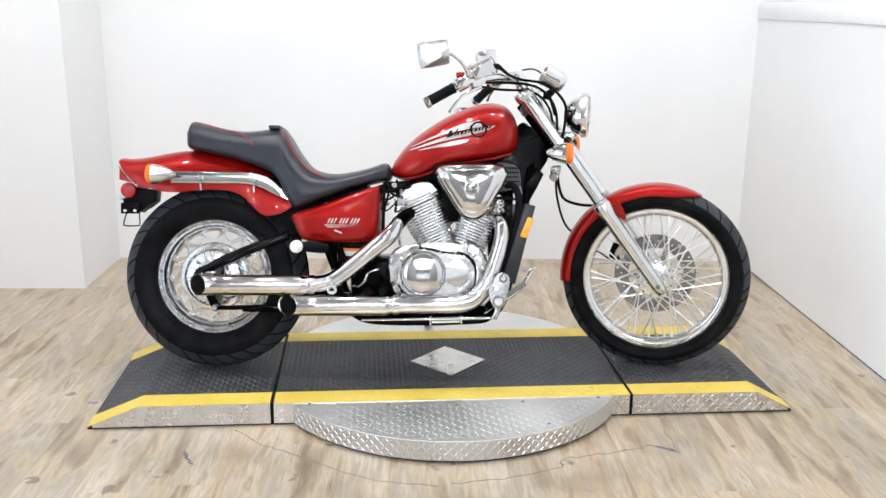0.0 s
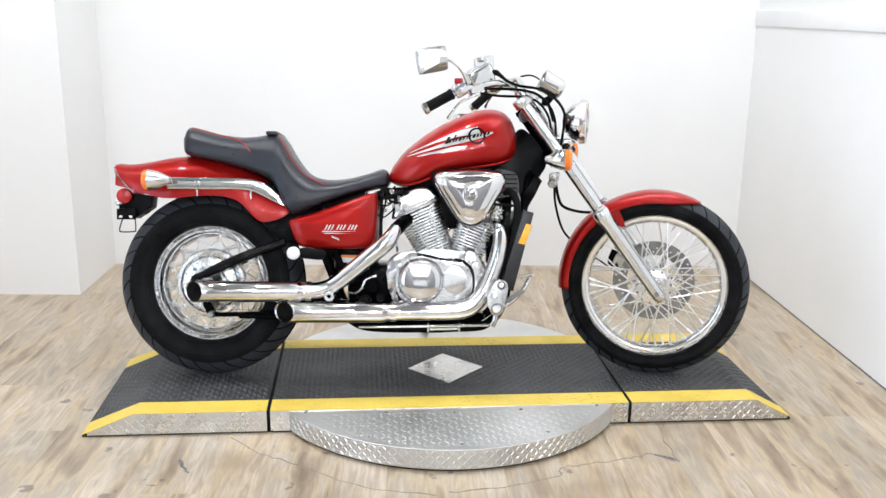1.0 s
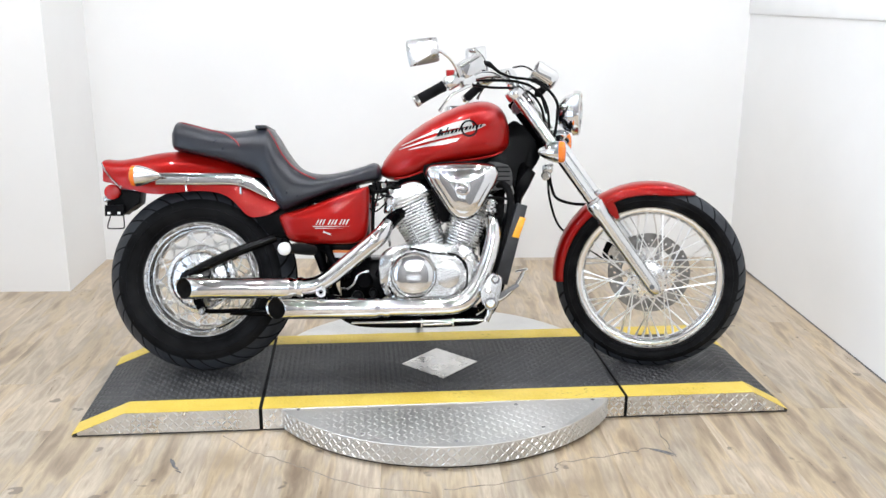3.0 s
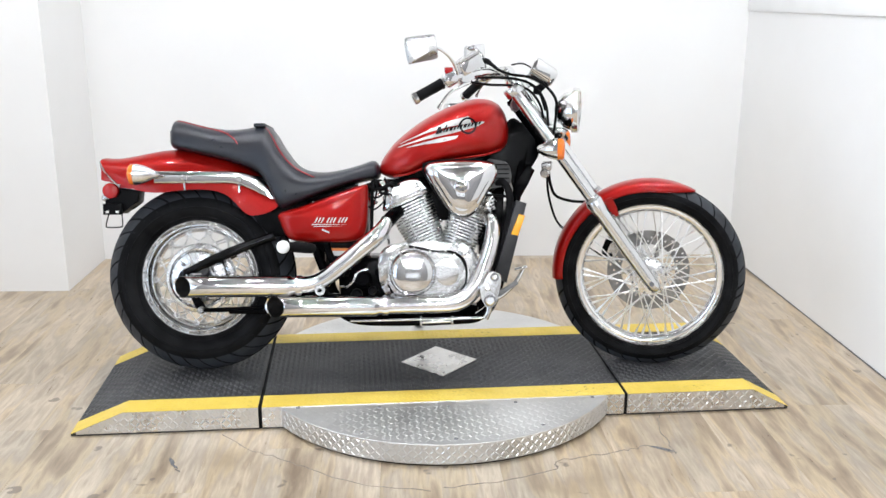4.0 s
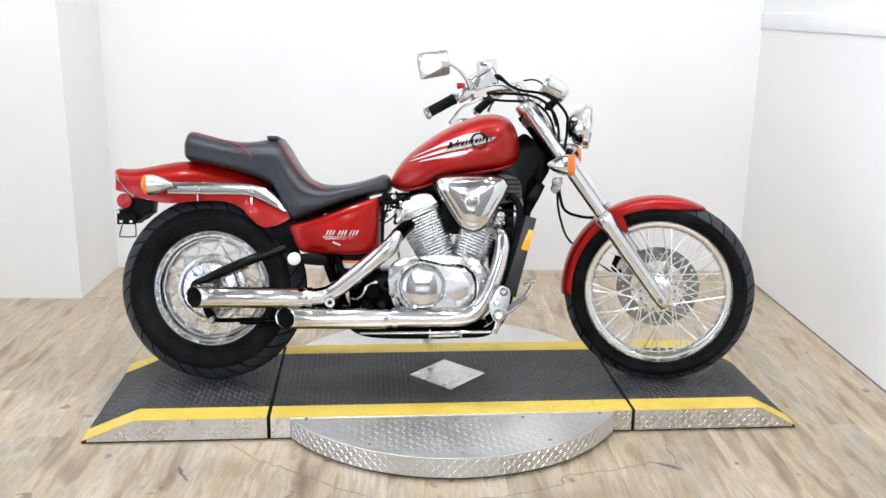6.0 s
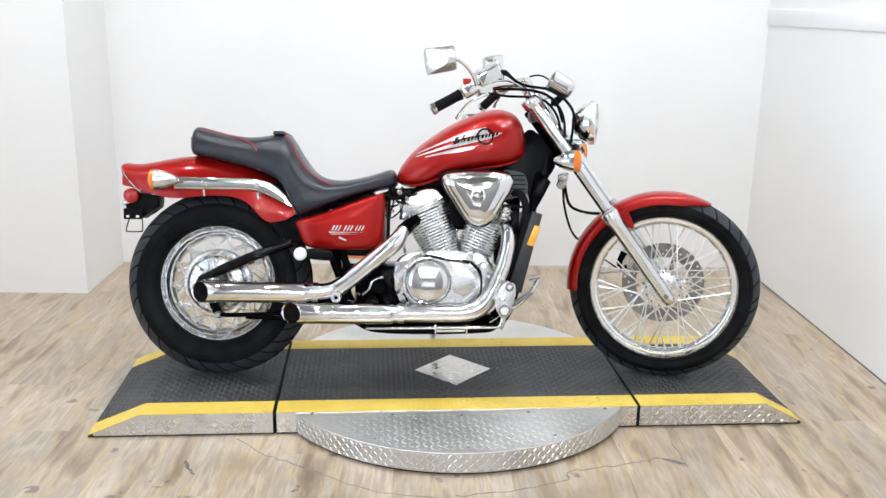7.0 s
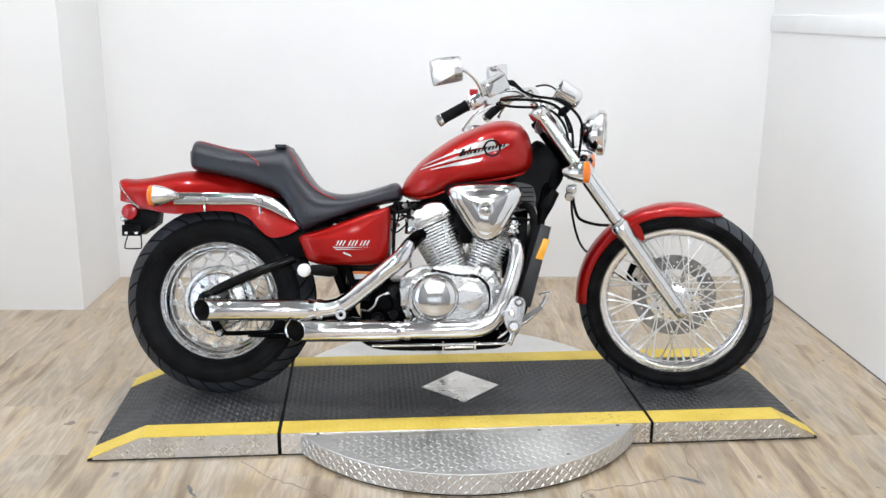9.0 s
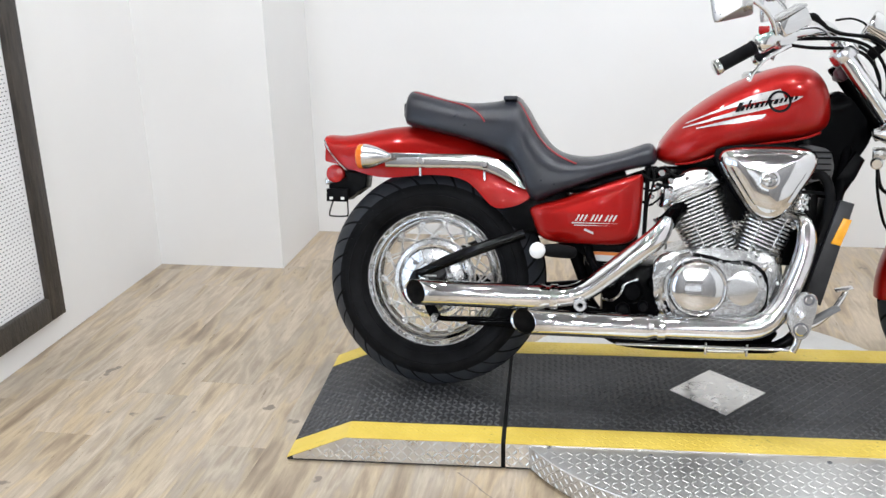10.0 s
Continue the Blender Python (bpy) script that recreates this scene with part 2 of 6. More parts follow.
plank_vinyl = plank_material()
subfloor = surface("subfloor_screed", (0.10, 0.085, 0.07), (0.16, 0.14, 0.12), (0.8, 0.9), scale=4)


# ======== mesh helpers ========
def mesh_object(name, bm, material, parent=None, smooth=True, angle=40):
    me = bpy.data.meshes.new(name)
    bmesh.ops.recalc_face_normals(bm, faces=bm.faces)
    bm.to_mesh(me)
    bm.free()
    for mt in material if isinstance(material, (list, tuple)) else [material]:
        me.materials.append(mt)
    if smooth:
        me.polygons.foreach_set("use_smooth", [True] * len(me.polygons))
        me.set_sharp_from_angle(angle=radians(angle))
    ob = new(name, me)
    if parent is not None:
        ob.parent = parent
    return ob


def part(name, bm, material, parent, label="", angle=40):
    ob = mesh_object(name, bm, material, parent, True, angle)
    return tagged(ob, label) if label else ob


def empty(name, m):
    ob = new(name)
    ob.empty_display_size = 0.1
    ob.matrix_basis = m
    return ob


def box(bm, x0, x1, y0, y1, z0, z1, bevel=0.0, m=None, seg=2):
    r = bmesh.ops.create_cube(bm, size=1.0)
    vs = r["verts"]
    for v in vs:
        v.co = Vector(((x0 + x1) / 2 + v.co.x * (x1 - x0), (y0 + y1) / 2 + v.co.y * (y1 - y0), (z0 + z1) / 2 + v.co.z * (z1 - z0)))
    if bevel:
        es = list({e for v in vs for e in v.link_edges})
        out = bmesh.ops.bevel(bm, geom=es, offset=bevel, segments=seg, affect="EDGES", profile=0.5)
        vs = list({v for f in out["faces"] for v in f.verts} | {v for v in vs if v.is_valid})
    if m is not None:
        bmesh.ops.transform(bm, matrix=m, verts=vs)
    return bm


def prism(bm, outline, v0, v1, bevel=0.0, seg=2, m=None):
    """A plate: an outline in x and z, from y = v0 to y = v1."""
    a = [bm.verts.new((x, v0, z)) for x, z in outline]
    b = [bm.verts.new((x, v1, z)) for x, z in outline]
    n = len(a)
    fa, fb = bm.faces.new(a), bm.faces.new(list(reversed(b)))
    for i in range(n):
        bm.faces.new((a[i], b[i], b[(i + 1) % n], a[(i + 1) % n]))
    vs = a + b
    if bevel:
        es = list(fa.edges) + list(fb.edges)
        out = bmesh.ops.bevel(bm, geom=es, offset=bevel, segments=seg, affect="EDGES", profile=0.5)
        vs = list({v for f in out["faces"] for v in f.verts} | {v for v in vs if v.is_valid})
    if m is not None:
        bmesh.ops.transform(bm, matrix=m, verts=vs)
    return bm


def lathe(bm, profile, m, n=48, closed=False):
    """Revolve a profile of (radius, along) about the y axis, then place it by m."""
    rings = []
    for r, y in profile:
        if r < 1e-6:
            rings.append([bm.verts.new(m @ Vector((0, y, 0)))])
        else:
            rings.append([bm.verts.new(m @ Vector((r * math.cos(2 * math.pi * i / n), y, r * math.sin(2 * math.pi * i / n)))) for i in range(n)])
    pairs = list(zip(rings, rings[1:])) + ([(rings[-1], rings[0])] if closed else [])
    for a, b in pairs:
        for i in range(n):
            j = (i + 1) % n
            if len(a) == 1 and len(b) == 1:
                continue
            if len(a) == 1:
                bm.faces.new((a[0], b[i], b[j]))
            elif len(b) == 1:
                bm.faces.new((a[i], b[0], a[j]))
            else:
                bm.faces.new((a[i], b[i], b[j], a[j]))
    return bm


def spline(points, per=8):
    """Catmull-Rom through tuples of any length."""
    p = [np.array(q, float) for q in points]
    p = [2 * p[0] - p[1]] + p + [2 * p[-1] - p[-2]]
    out = []
    for i in range(1, len(p) - 2):
        for k in range(per):
            t = k / per
            out.append(0.5 * (2 * p[i] + (p[i + 1] - p[i - 1]) * t + (2 * p[i - 1] - 5 * p[i] + 4 * p[i + 1] - p[i + 2]) * t * t + (3 * p[i] - p[i - 1] - 3 * p[i + 1] + p[i + 2]) * t ** 3))
    out.append(p[-2])
    return out


def loop_spline(points, per=6):
    p = [np.array(q, float) for q in points]
    n, out = len(p), []
    for i in range(n):
        a, b, c, d = p[i - 1], p[i], p[(i + 1) % n], p[(i + 2) % n]
        for k in range(per):
            t = k / per
            out.append(tuple(0.5 * (2 * b + (c - a) * t + (2 * a - 5 * b + 4 * c - d) * t * t + (3 * b - a - 3 * c + d) * t ** 3)))
    return out


def tube(bm, points, radius, n=12, per=6, caps=True, smooth_path=True, squash=1.0):
    """A round bar along a smooth path; radius may be one number or one for each point."""
    rs = [radius] * len(points) if isinstance(radius, (int, float)) else list(radius)
    rows = [(*p, r) for p, r in zip(points, rs)]
    rows = spline(rows, per) if smooth_path and len(rows) > 2 else [np.array(r, float) for r in rows]
    pts = [Vector(r[:3]) for r in rows]
    rings, side = [], None
    for i, p in enumerate(pts):
        d = (pts[min(i + 1, len(pts) - 1)] - pts[max(i - 1, 0)]).normalized()
        if side is None:
            side = d.cross(Vector((0, 1, 0)) if abs(d.y) < 0.9 else Vector((1, 0, 0))).normalized()
        side = (side - d * side.dot(d)).normalized()
        other = d.cross(side)
        r = rows[i][3]
        rings.append([bm.verts.new(p + side * (r * math.cos(2 * math.pi * k / n)) + other * (r * squash * math.sin(2 * math.pi * k / n))) for k in range(n)])
    for a, b in zip(rings, rings[1:]):
        for k in range(n):
            bm.faces.new((a[k], b[k], b[(k + 1) % n], a[(k + 1) % n]))
    if caps:
        bm.faces.new(rings[0])
        bm.faces.new(list(reversed(rings[-1])))
    return bm


def skin(bm, rings, closed=True, caps=True):
    """Join rings of equally many points into a surface."""
    vs = [[bm.verts.new(p) for p in ring] for ring in rings]
    n = len(vs[0])
    for a, b in zip(vs, vs[1:]):
        for k in range(n if closed else n - 1):
            bm.faces.new((a[k], b[k], b[(k + 1) % n], a[(k + 1) % n]))
    if caps and closed:
        bm.faces.new(vs[0])
        bm.faces.new(list(reversed(vs[-1])))
    return bm


def along(a, b):
    """A pose whose y axis runs from a to b, standing at a."""
    d = (Vector(b) - Vector(a)).normalized()
    return Matrix.Translation(a) @ Vector((0, 1, 0)).rotation_difference(d).to_matrix().to_4x4()


def rod(bm, a, b, radius, n=10, bevel=0.0):
    ln = (Vector(b) - Vector(a)).length
    c = min(bevel, radius * 0.5)
    prof = [(0, 0), (radius - c, 0), (radius, c), (radius, ln - c), (radius - c, ln), (0, ln)] if c else [(0, 0), (radius, 0), (radius, ln), (0, ln)]
    return lathe(bm, prof, along(a, b), n)


def raw_object(name, verts, faces, material, parent=None, kind=""):
    me = bpy.data.meshes.new(name)
    me.from_pydata(verts, [], faces)
    me.materials.append(material)
    me.update()
    ob = new(name, me)
    if parent is not None:
        ob.parent = parent
    return tagged(ob, kind=kind) if kind else ob


# ======== the room ========
LEFT, RIGHT, BACK, NEAR = -2.284, 1.643, 1.665, -12.0
PILLAR_X, PILLAR_Y, THICK = -1.713, 1.117, 0.12


def wall(name, x0, x1, y0, y1, z0=0.0, z1=CEILING, paint=None, label="plain white painted wall"):
    bm = bmesh.new()
    box(bm, x0, x1, y0, y1, z0, z1)
    ob = mesh_object(name, bm, paint or wall_paint, smooth=False)
    ob.matrix_basis = ROOM
    return tagged(ob, label, "wall", kind="structure")


wall("wall_back", PILLAR_X, RIGHT, BACK, BACK + THICK)
wall("wall_right", RIGHT, RIGHT + THICK, -3.4, BACK + THICK)
wall("wall_left", LEFT - THICK, LEFT, -1.3, BACK + THICK)
wall("wall_right_near", RIGHT, RIGHT + THICK, NEAR, -3.4, paint=grey_paint, label="plain grey painted wall")
SIDE_Y0, SIDE_Y1, SIDE_Z1 = -3.1, -1.3, 2.15
wall("wall_left_near", LEFT - THICK, LEFT, NEAR, SIDE_Y0, paint=grey_paint, label="plain grey painted wall")
wall("wall_left_above", LEFT - THICK, LEFT, SIDE_Y0, SIDE_Y1, SIDE_Z1, CEILING)
WIN_X0, WIN_X1, WIN_Z0, WIN_Z1 = -2.2, 1.55, 0.95, 2.25
for nm, x0, x1, z0, z1 in (("wall_near_below", LEFT - THICK, RIGHT + THICK, 0, WIN_Z0), ("wall_near_above", LEFT - THICK, RIGHT + THICK, WIN_Z1, CEILING), ("wall_near_side_1", LEFT - THICK, WIN_X0, WIN_Z0, WIN_Z1), ("wall_near_side_2", WIN_X1, RIGHT + THICK, WIN_Z0, WIN_Z1)):
    wall(nm, x0, x1, NEAR - THICK, NEAR, z0, z1, grey_paint, "plain grey painted wall")
# unseen window added behind the camera as a front fill light
window = empty("window_1", ROOM @ Matrix.Translation((0, NEAR - 0.06, 0)))
tagged(window, "unseen white-framed window, added to light the room from the front", "window", kind="structure")
for nm, x0, x1, z0, z1 in (("window_frame", WIN_X0, WIN_X0 + 0.06, WIN_Z0, WIN_Z1), ("window_frame", WIN_X1 - 0.06, WIN_X1, WIN_Z0, WIN_Z1), ("window_frame", WIN_X0 + 0.06, WIN_X1 - 0.06, WIN_Z0, WIN_Z0 + 0.06), ("window_frame", WIN_X0 + 0.06, WIN_X1 - 0.06, WIN_Z1 - 0.06, WIN_Z1), ("mullion", -0.86, -0.80, WIN_Z0 + 0.06, WIN_Z1 - 0.06), ("mullion", 0.20, 0.26, WIN_Z0 + 0.06, WIN_Z1 - 0.06)):
    part(nm, box(bmesh.new(), x0, x1, -0.03, 0.03, z0, z1, 0.003), trim_paint, window)
for x0, x1 in ((WIN_X0 + 0.06, -0.86), (-0.80, 0.20), (0.26, WIN_X1 - 0.06)):
    pane = part("pane", box(bmesh.new(), x0, x1, -0.004, 0.004, WIN_Z0 + 0.06, WIN_Z1 - 0.06), clear_glass, window, "clear glass")
    pane.visible_shadow = False
sky = bpy.data.lights.new("fill_window_light", "AREA")
sky.shape, sky.size, sky.size_y, sky.energy, sky.color = "RECTANGLE", WIN_X1 - WIN_X0 - 0.14, WIN_Z1 - WIN_Z0 - 0.14, FILL_WINDOW_POWER, (0.925, 0.955, 1.0)
ob = new("fill_window_light", sky)
ob.matrix_basis = ROOM @ Matrix.Translation(((WIN_X0 + WIN_X1) / 2, NEAR - 0.10, (WIN_Z0 + WIN_Z1) / 2)) @ pose(0, 0, 0, 90)
# glazed shop door in the side wall
side_door = empty("door_1", ROOM @ Matrix.Translation((LEFT - 0.06, 0, 0)))
tagged(side_door, "closed glazed shop door with a pale metal frame", "door", kind="structure")
SIDE_MID = (SIDE_Y0 + SIDE_Y1) / 2
for y0, y1, z0, z1 in ((SIDE_Y0, SIDE_Y0 + 0.07, 0.0, SIDE_Z1), (SIDE_Y1 - 0.07, SIDE_Y1, 0.0, SIDE_Z1), (SIDE_MID - 0.05, SIDE_MID + 0.05, 0.08, SIDE_Z1 - 0.07), (SIDE_Y0 + 0.07, SIDE_Y1 - 0.07, 0.0, 0.08), (SIDE_Y0 + 0.07, SIDE_Y1 - 0.07, SIDE_Z1 - 0.07, SIDE_Z1)):
    part("door_frame", box(bmesh.new(), -0.03, 0.03, y0, y1, z0, z1, 0.003), trim_paint, side_door)
for y0, y1 in ((SIDE_Y0 + 0.07, SIDE_MID - 0.05), (SIDE_MID + 0.05, SIDE_Y1 - 0.07)):
    pane = part("pane", box(bmesh.new(), -0.004, 0.004, y0, y1, 0.08, SIDE_Z1 - 0.07), clear_glass, side_door, "clear glass")
    pane.visible_shadow = False
sky = bpy.data.lights.new("door_daylight", "AREA")
sky.shape, sky.size, sky.size_y, sky.energy, sky.color = "RECTANGLE", SIDE_Y1 - SIDE_Y0 - 0.16, SIDE_Z1 - 0.17, SIDE_WINDOW_POWER, (0.62, 0.78, 1.0)
ob = new("door_daylight", sky)
ob.matrix_basis = ROOM @ Matrix.Translation((LEFT - 0.10, SIDE_MID, SIDE_Z1 / 2)) @ pose(0, 0, 0, 0, -90)
# unseen sheets, painted pale to stand in for hazy daylight outside
bm = bmesh.new()
box(bm, LEFT - 2, RIGHT + 2, -0.02, 0.0, -0.2, CEILING + 0.6)
backdrop = mesh_object("backdrop", bm, surface("painted_outdoor_haze", (0.62, 0.66, 0.70), (0.70, 0.74, 0.78), (0.8, 0.9), scale=0.6), smooth=False)
backdrop.matrix_basis = ROOM @ Matrix.Translation((0, NEAR - 1.5, 0))
tagged(backdrop, "unseen pale sheet painted as hazy daylight behind the added window", "backdrop", kind="structure")
bm = bmesh.new()
box(bm, -0.02, 0.0, -5.0, 0.6, -0.2, CEILING + 0.6)
side_backdrop = mesh_object("backdrop", bm, backdrop.data.materials[0], smooth=False)
side_backdrop.matrix_basis = ROOM @ Matrix.Translation((LEFT - 1.5, 0, 0))
tagged(side_backdrop, "unseen pale sheet painted as hazy daylight outside the glazed door", "backdrop", kind="structure")
wall("wall_projection", LEFT, PILLAR_X, PILLAR_Y, BACK + THICK)

bm = bmesh.new()
box(bm, LEFT - THICK, RIGHT + THICK, NEAR - THICK, BACK + THICK, CEILING, CEILING + 0.1)
ceiling = mesh_object("ceiling", bm, ceiling_paint, smooth=False)
ceiling.matrix_basis = ROOM
tagged(ceiling, "grey painted ceiling with recessed lights", "ceiling", kind="structure")

# white rail along the right wall
bm = bmesh.new()
prism(bm, [(0, 0), (-0.008, 0.002), (-0.010, 0.008), (-0.010, 0.074), (-0.008, 0.080), (0, 0.082)], -3.3, BACK - 0.003, 0.001)
rail = mesh_object("trim", bm, trim_paint)
rail.matrix_basis = ROOM @ Matrix.Translation((RIGHT, 0, 1.287))
tagged(rail, "white painted rail along the wall", "trim", kind="structure")

# thin dark strip that paints in the shade at the right wall's foot
bm = bmesh.new()
box(bm, RIGHT - 0.003, RIGHT, -3.3, BACK - 0.005, 0.0005, 0.005)
gap = mesh_object("trim", bm, dark_slot, smooth=False)
gap.matrix_basis = ROOM
tagged(gap, "dark strip drawn for the shaded gap between floor and wall", "trim", kind="structure")

# recessed round ceiling lamps
glow, nt, bs = tree("lamp_diffuser")
bs.inputs["Emission Color"].default_value = (0.93, 0.97, 1, 1)
bs.inputs["Emission Strength"].default_value = 6.0
bs.inputs["Base Color"].default_value = (0.9, 0.9, 0.9, 1)
proto = None
for i, (x, y) in enumerate(LAMP_SPOTS):
    m = ROOM @ Matrix.Translation((x, y, CEILING))
    if proto is None:
        proto = empty("ceiling_light", m)
        tagged(proto, "round white recessed ceiling light, switched on", "ceiling light", "ceiling lights")
        up = pose(0, 0, 0, 90)
        part("frame", lathe(bmesh.new(), [(0.062, 0.0), (0.085, 0.0), (0.085, -0.008), (0.075, -0.014), (0.062, -0.010)], up.inverted(), 32, True), trim_paint, proto)
        part("diffuser", lathe(bmesh.new(), [(0, -0.004), (0.062, -0.004), (0.062, -0.001), (0, -0.001)], up.inverted(), 32), glow, proto)
    else:
        copy_thing(proto, m)
    lamp = bpy.data.lights.new("ceiling_lamp", "AREA")
    lamp.shape, lamp.size, lamp.energy, lamp.color = "DISK", 0.12, LAMP_POWER, (0.912, 0.95, 0.995)
    ob = new("ceiling_lamp", lamp)
    ob.matrix_basis = ROOM @ Matrix.Translation((x, y, CEILING - 0.03))

# framed perforated panel on the left wall
panel = empty("wall_panel", ROOM @ Matrix.Translation((LEFT, -0.608, 0.102)))
tagged(panel, "white perforated panel in a worn dark wooden frame, hung on the wall", "wall panel")
PW, PH, FR = 0.913, 1.776, 0.086
for nm, y0, y1, z0, z1 in (("frame_stile", PW - FR, PW, 0, PH), ("frame_stile", 0, FR, 0, PH), ("frame_rail", FR, PW - FR, 0, FR), ("frame_rail", FR, PW - FR, PH - FR, PH)):
    part(nm, box(bmesh.new(), 0.002, 0.034, y0, y1, z0, z1, 0.004), dark_wood, panel, "worn dark-stained timber")
part("perforated_sheet", box(bmesh.new(), 0.004, 0.014, FR, PW - FR, FR, PH - FR), mesh_white, panel, "white enamelled sheet")
vs, fs = [], []
pitch_z, pitch_y = 0.0135, 0.018
for i in range(int((PH - 2 * FR) / pitch_z) - 1):
    for j in range(int((PW - 2 * FR) / pitch_y) - 1):
        y, z = FR + 0.012 + (j + 0.5 * (i % 2)) * pitch_y, FR + 0.012 + i * pitch_z
        k = len(vs)
        vs += [(0.0146, y - 0.0062, z), (0.0146, y, z - 0.0024), (0.0146, y + 0.0062, z), (0.0146, y, z + 0.0024)]
        fs.append((k, k + 1, k + 2, k + 3))
raw_object("slots", vs, fs, dark_slot, panel, "stuff")

# ======== the turntable and its two ramps ========
DECK, FRONT, REAR = 0.058, -0.337, 0.318


def lozenges(name, spots, material, parent, length=0.024, width=0.0075, height=0.0016):
    """Raised lozenges of tread plate; spots are (origin, along, across, up) frames."""
    vs, fs = [], []
    for o, a, b, u in spots:
        k = len(vs)
        o, a, b, u = (np.array(q, float) for q in (o, a, b, u))
        L, Wd = length / 2, width / 2
        vs += [tuple(o + a * L), tuple(o + a * L * 0.45 + b * Wd), tuple(o - a * L * 0.45 + b * Wd), tuple(o - a * L), tuple(o - a * L * 0.45 - b * Wd), tuple(o + a * L * 0.45 - b * Wd)]
        vs += [tuple(o + a * L * 0.5 + u * height), tuple(o - a * L * 0.5 + u * height)]
        fs += [(k, k + 1, k + 6), (k + 1, k + 2, k + 7, k + 6), (k + 2, k + 3, k + 7), (k + 3, k + 4, k + 7), (k + 4, k + 5, k + 6, k + 7), (k + 5, k, k + 6)]
    return raw_object(name, vs, fs, material, parent, "stuff")


def flat_grid(x0, x1, y0, y1, z, pitch, keep=lambda x, y: True, slope=None):
    """Frames of a tread pattern on a level or sloping deck: neighbours at right angles."""
    out, r2 = [], math.sqrt(0.5)
    up = (0, 0, 1)
    for i in range(int((x1 - x0) / pitch)):
        for j in range(int((y1 - y0) / pitch)):
            x, y = x0 + (i + 0.5) * pitch, y0 + (j + 0.5) * pitch
            if not keep(x, y):
                continue
            s = 1 if (i + j) % 2 else -1
            dz = 0.0 if slope is None else slope
            n = math.sqrt(1 + dz * dz)
            ex = np.array((1 / n, 0, dz / n))
            zz = z if slope is None else z + dz * (x - x0)
            u = (-dz / n, 0, 1 / n)
            ey = np.array((0, 1.0, 0))
            out.append(((x, y, zz), r2 * (ex + s * ey), r2 * (ey - s * ex), u))
    return out


def face_grid(x0, x1, z0, z1, y, pitch, keep=lambda x, z: True):
    out, r2 = [], math.sqrt(0.5)
    ex, ez = np.array((1.0, 0, 0)), np.array((0, 0, 1.0))
    for i in range(int((x1 - x0) / pitch)):
        for j in range(int((z1 - z0) / pitch)):
            x, z = x0 + (i + 0.5) * pitch, z0 + (j + 0.5) * pitch
            if keep(x, z):
                s = 1 if (i + j) % 2 else -1
                out.append(((x, y, z), r2 * (ex + s * ez), r2 * (ez - s * ex), (0, -1, 0)))
    return out


STRIPE = 0.088


def wedge_ramp(name, x_tip, x_top, x_end, label):
    """A ramp from its tip on the floor, over the crest at x_top, to the upright end beside the turntable."""
    thing = empty(name, Matrix.Identity(4))
    tagged(thing, label, "ramp", "loading ramps")
    s = 1 if x_end > x_tip else -1
    tip = FLOOR + 0.010
    outline = [(x_tip, FLOOR + 0.001), (x_tip, tip), (x_top, DECK), (x_end, DECK), (x_end, FLOOR + 0.001)]
    if s < 0:
        outline.reverse()
    part("deck", prism(bmesh.new(), outline, FRONT + 0.003, REAR - 0.003), deck_black, thing, "black coated tread-plate deck", 20)
    foot = x_tip + 0.10 * (x_top - x_tip)
    outline = [(foot, FLOOR + 0.007), (foot, tip + 0.10 * (DECK - tip)), (x_top, DECK), (x_end, DECK), (x_end, FLOOR + 0.007)]
    if s < 0:
        outline.reverse()
    part("side_plate", prism(bmesh.new(), outline, FRONT, FRONT + 0.0025), tread_plate, thing, "bare aluminium tread plate", 20)
    part("side_plate", prism(bmesh.new(), outline, REAR - 0.0025, REAR), tread_plate, thing, "bare aluminium tread plate", 20)
    k = (DECK - tip) / (x_top - x_tip)
    for y0, y1 in ((FRONT - 0.001, FRONT + STRIPE), (REAR - STRIPE, REAR + 0.001)):
        bm = bmesh.new()
        strip = [(x_tip, tip + 0.001), (x_tip + 0.3 * (x_top - x_tip), tip + 0.3 * (DECK - tip) + 0.001), (x_top, DECK + 0.001), (x_end, DECK + 0.001)]
        under = [(x, z - 0.0014) for x, z in reversed(strip)]
        ol = strip + under
        if s < 0:
            ol.reverse()
        prism(bm, ol, y0, y1)
        part("yellow_stripe", bm, yellow_tape, thing, "yellow safety tape, scuffed", 20)
    a, b = sorted((x_top, x_end))
    lo, hi = FRONT + STRIPE + 0.004, REAR - STRIPE - 0.004
    spots = flat_grid(a, b, lo, hi, DECK, 0.018)
    a, b = sorted((x_tip, x_top))
    spots += flat_grid(a, b, lo, hi, tip if s > 0 else DECK, 0.018, slope=k)
    lozenges("tread", spots, deck_raised, thing, 0.0205, 0.0078, 0.0026)
    a, b = sorted((x_top, x_end))
    lozenges("stripe_tread", flat_grid(a, b, FRONT + 0.006, FRONT + STRIPE - 0.004, DECK + 0.001, 0.018) + flat_grid(a, b, REAR - STRIPE + 0.006, REAR - 0.004, DECK + 0.001, 0.018), yellow_tape, thing, 0.0205, 0.0078, 0.0010)
    a, b = sorted((x_tip, x_end))
    lozenges("side_tread", face_grid(a, b, FLOOR + 0.009, DECK - 0.001, FRONT, 0.0168, lambda x, z: z < tip + (x - x_tip) * k - 0.012), tread_worn, thing, 0.0200, 0.0052, 0.0021)
    return thing


wedge_ramp("wedge_ramp", -1.205, -1.038, -0.616, "black tread-plate wedge ramp with yellow edges and aluminium sides")
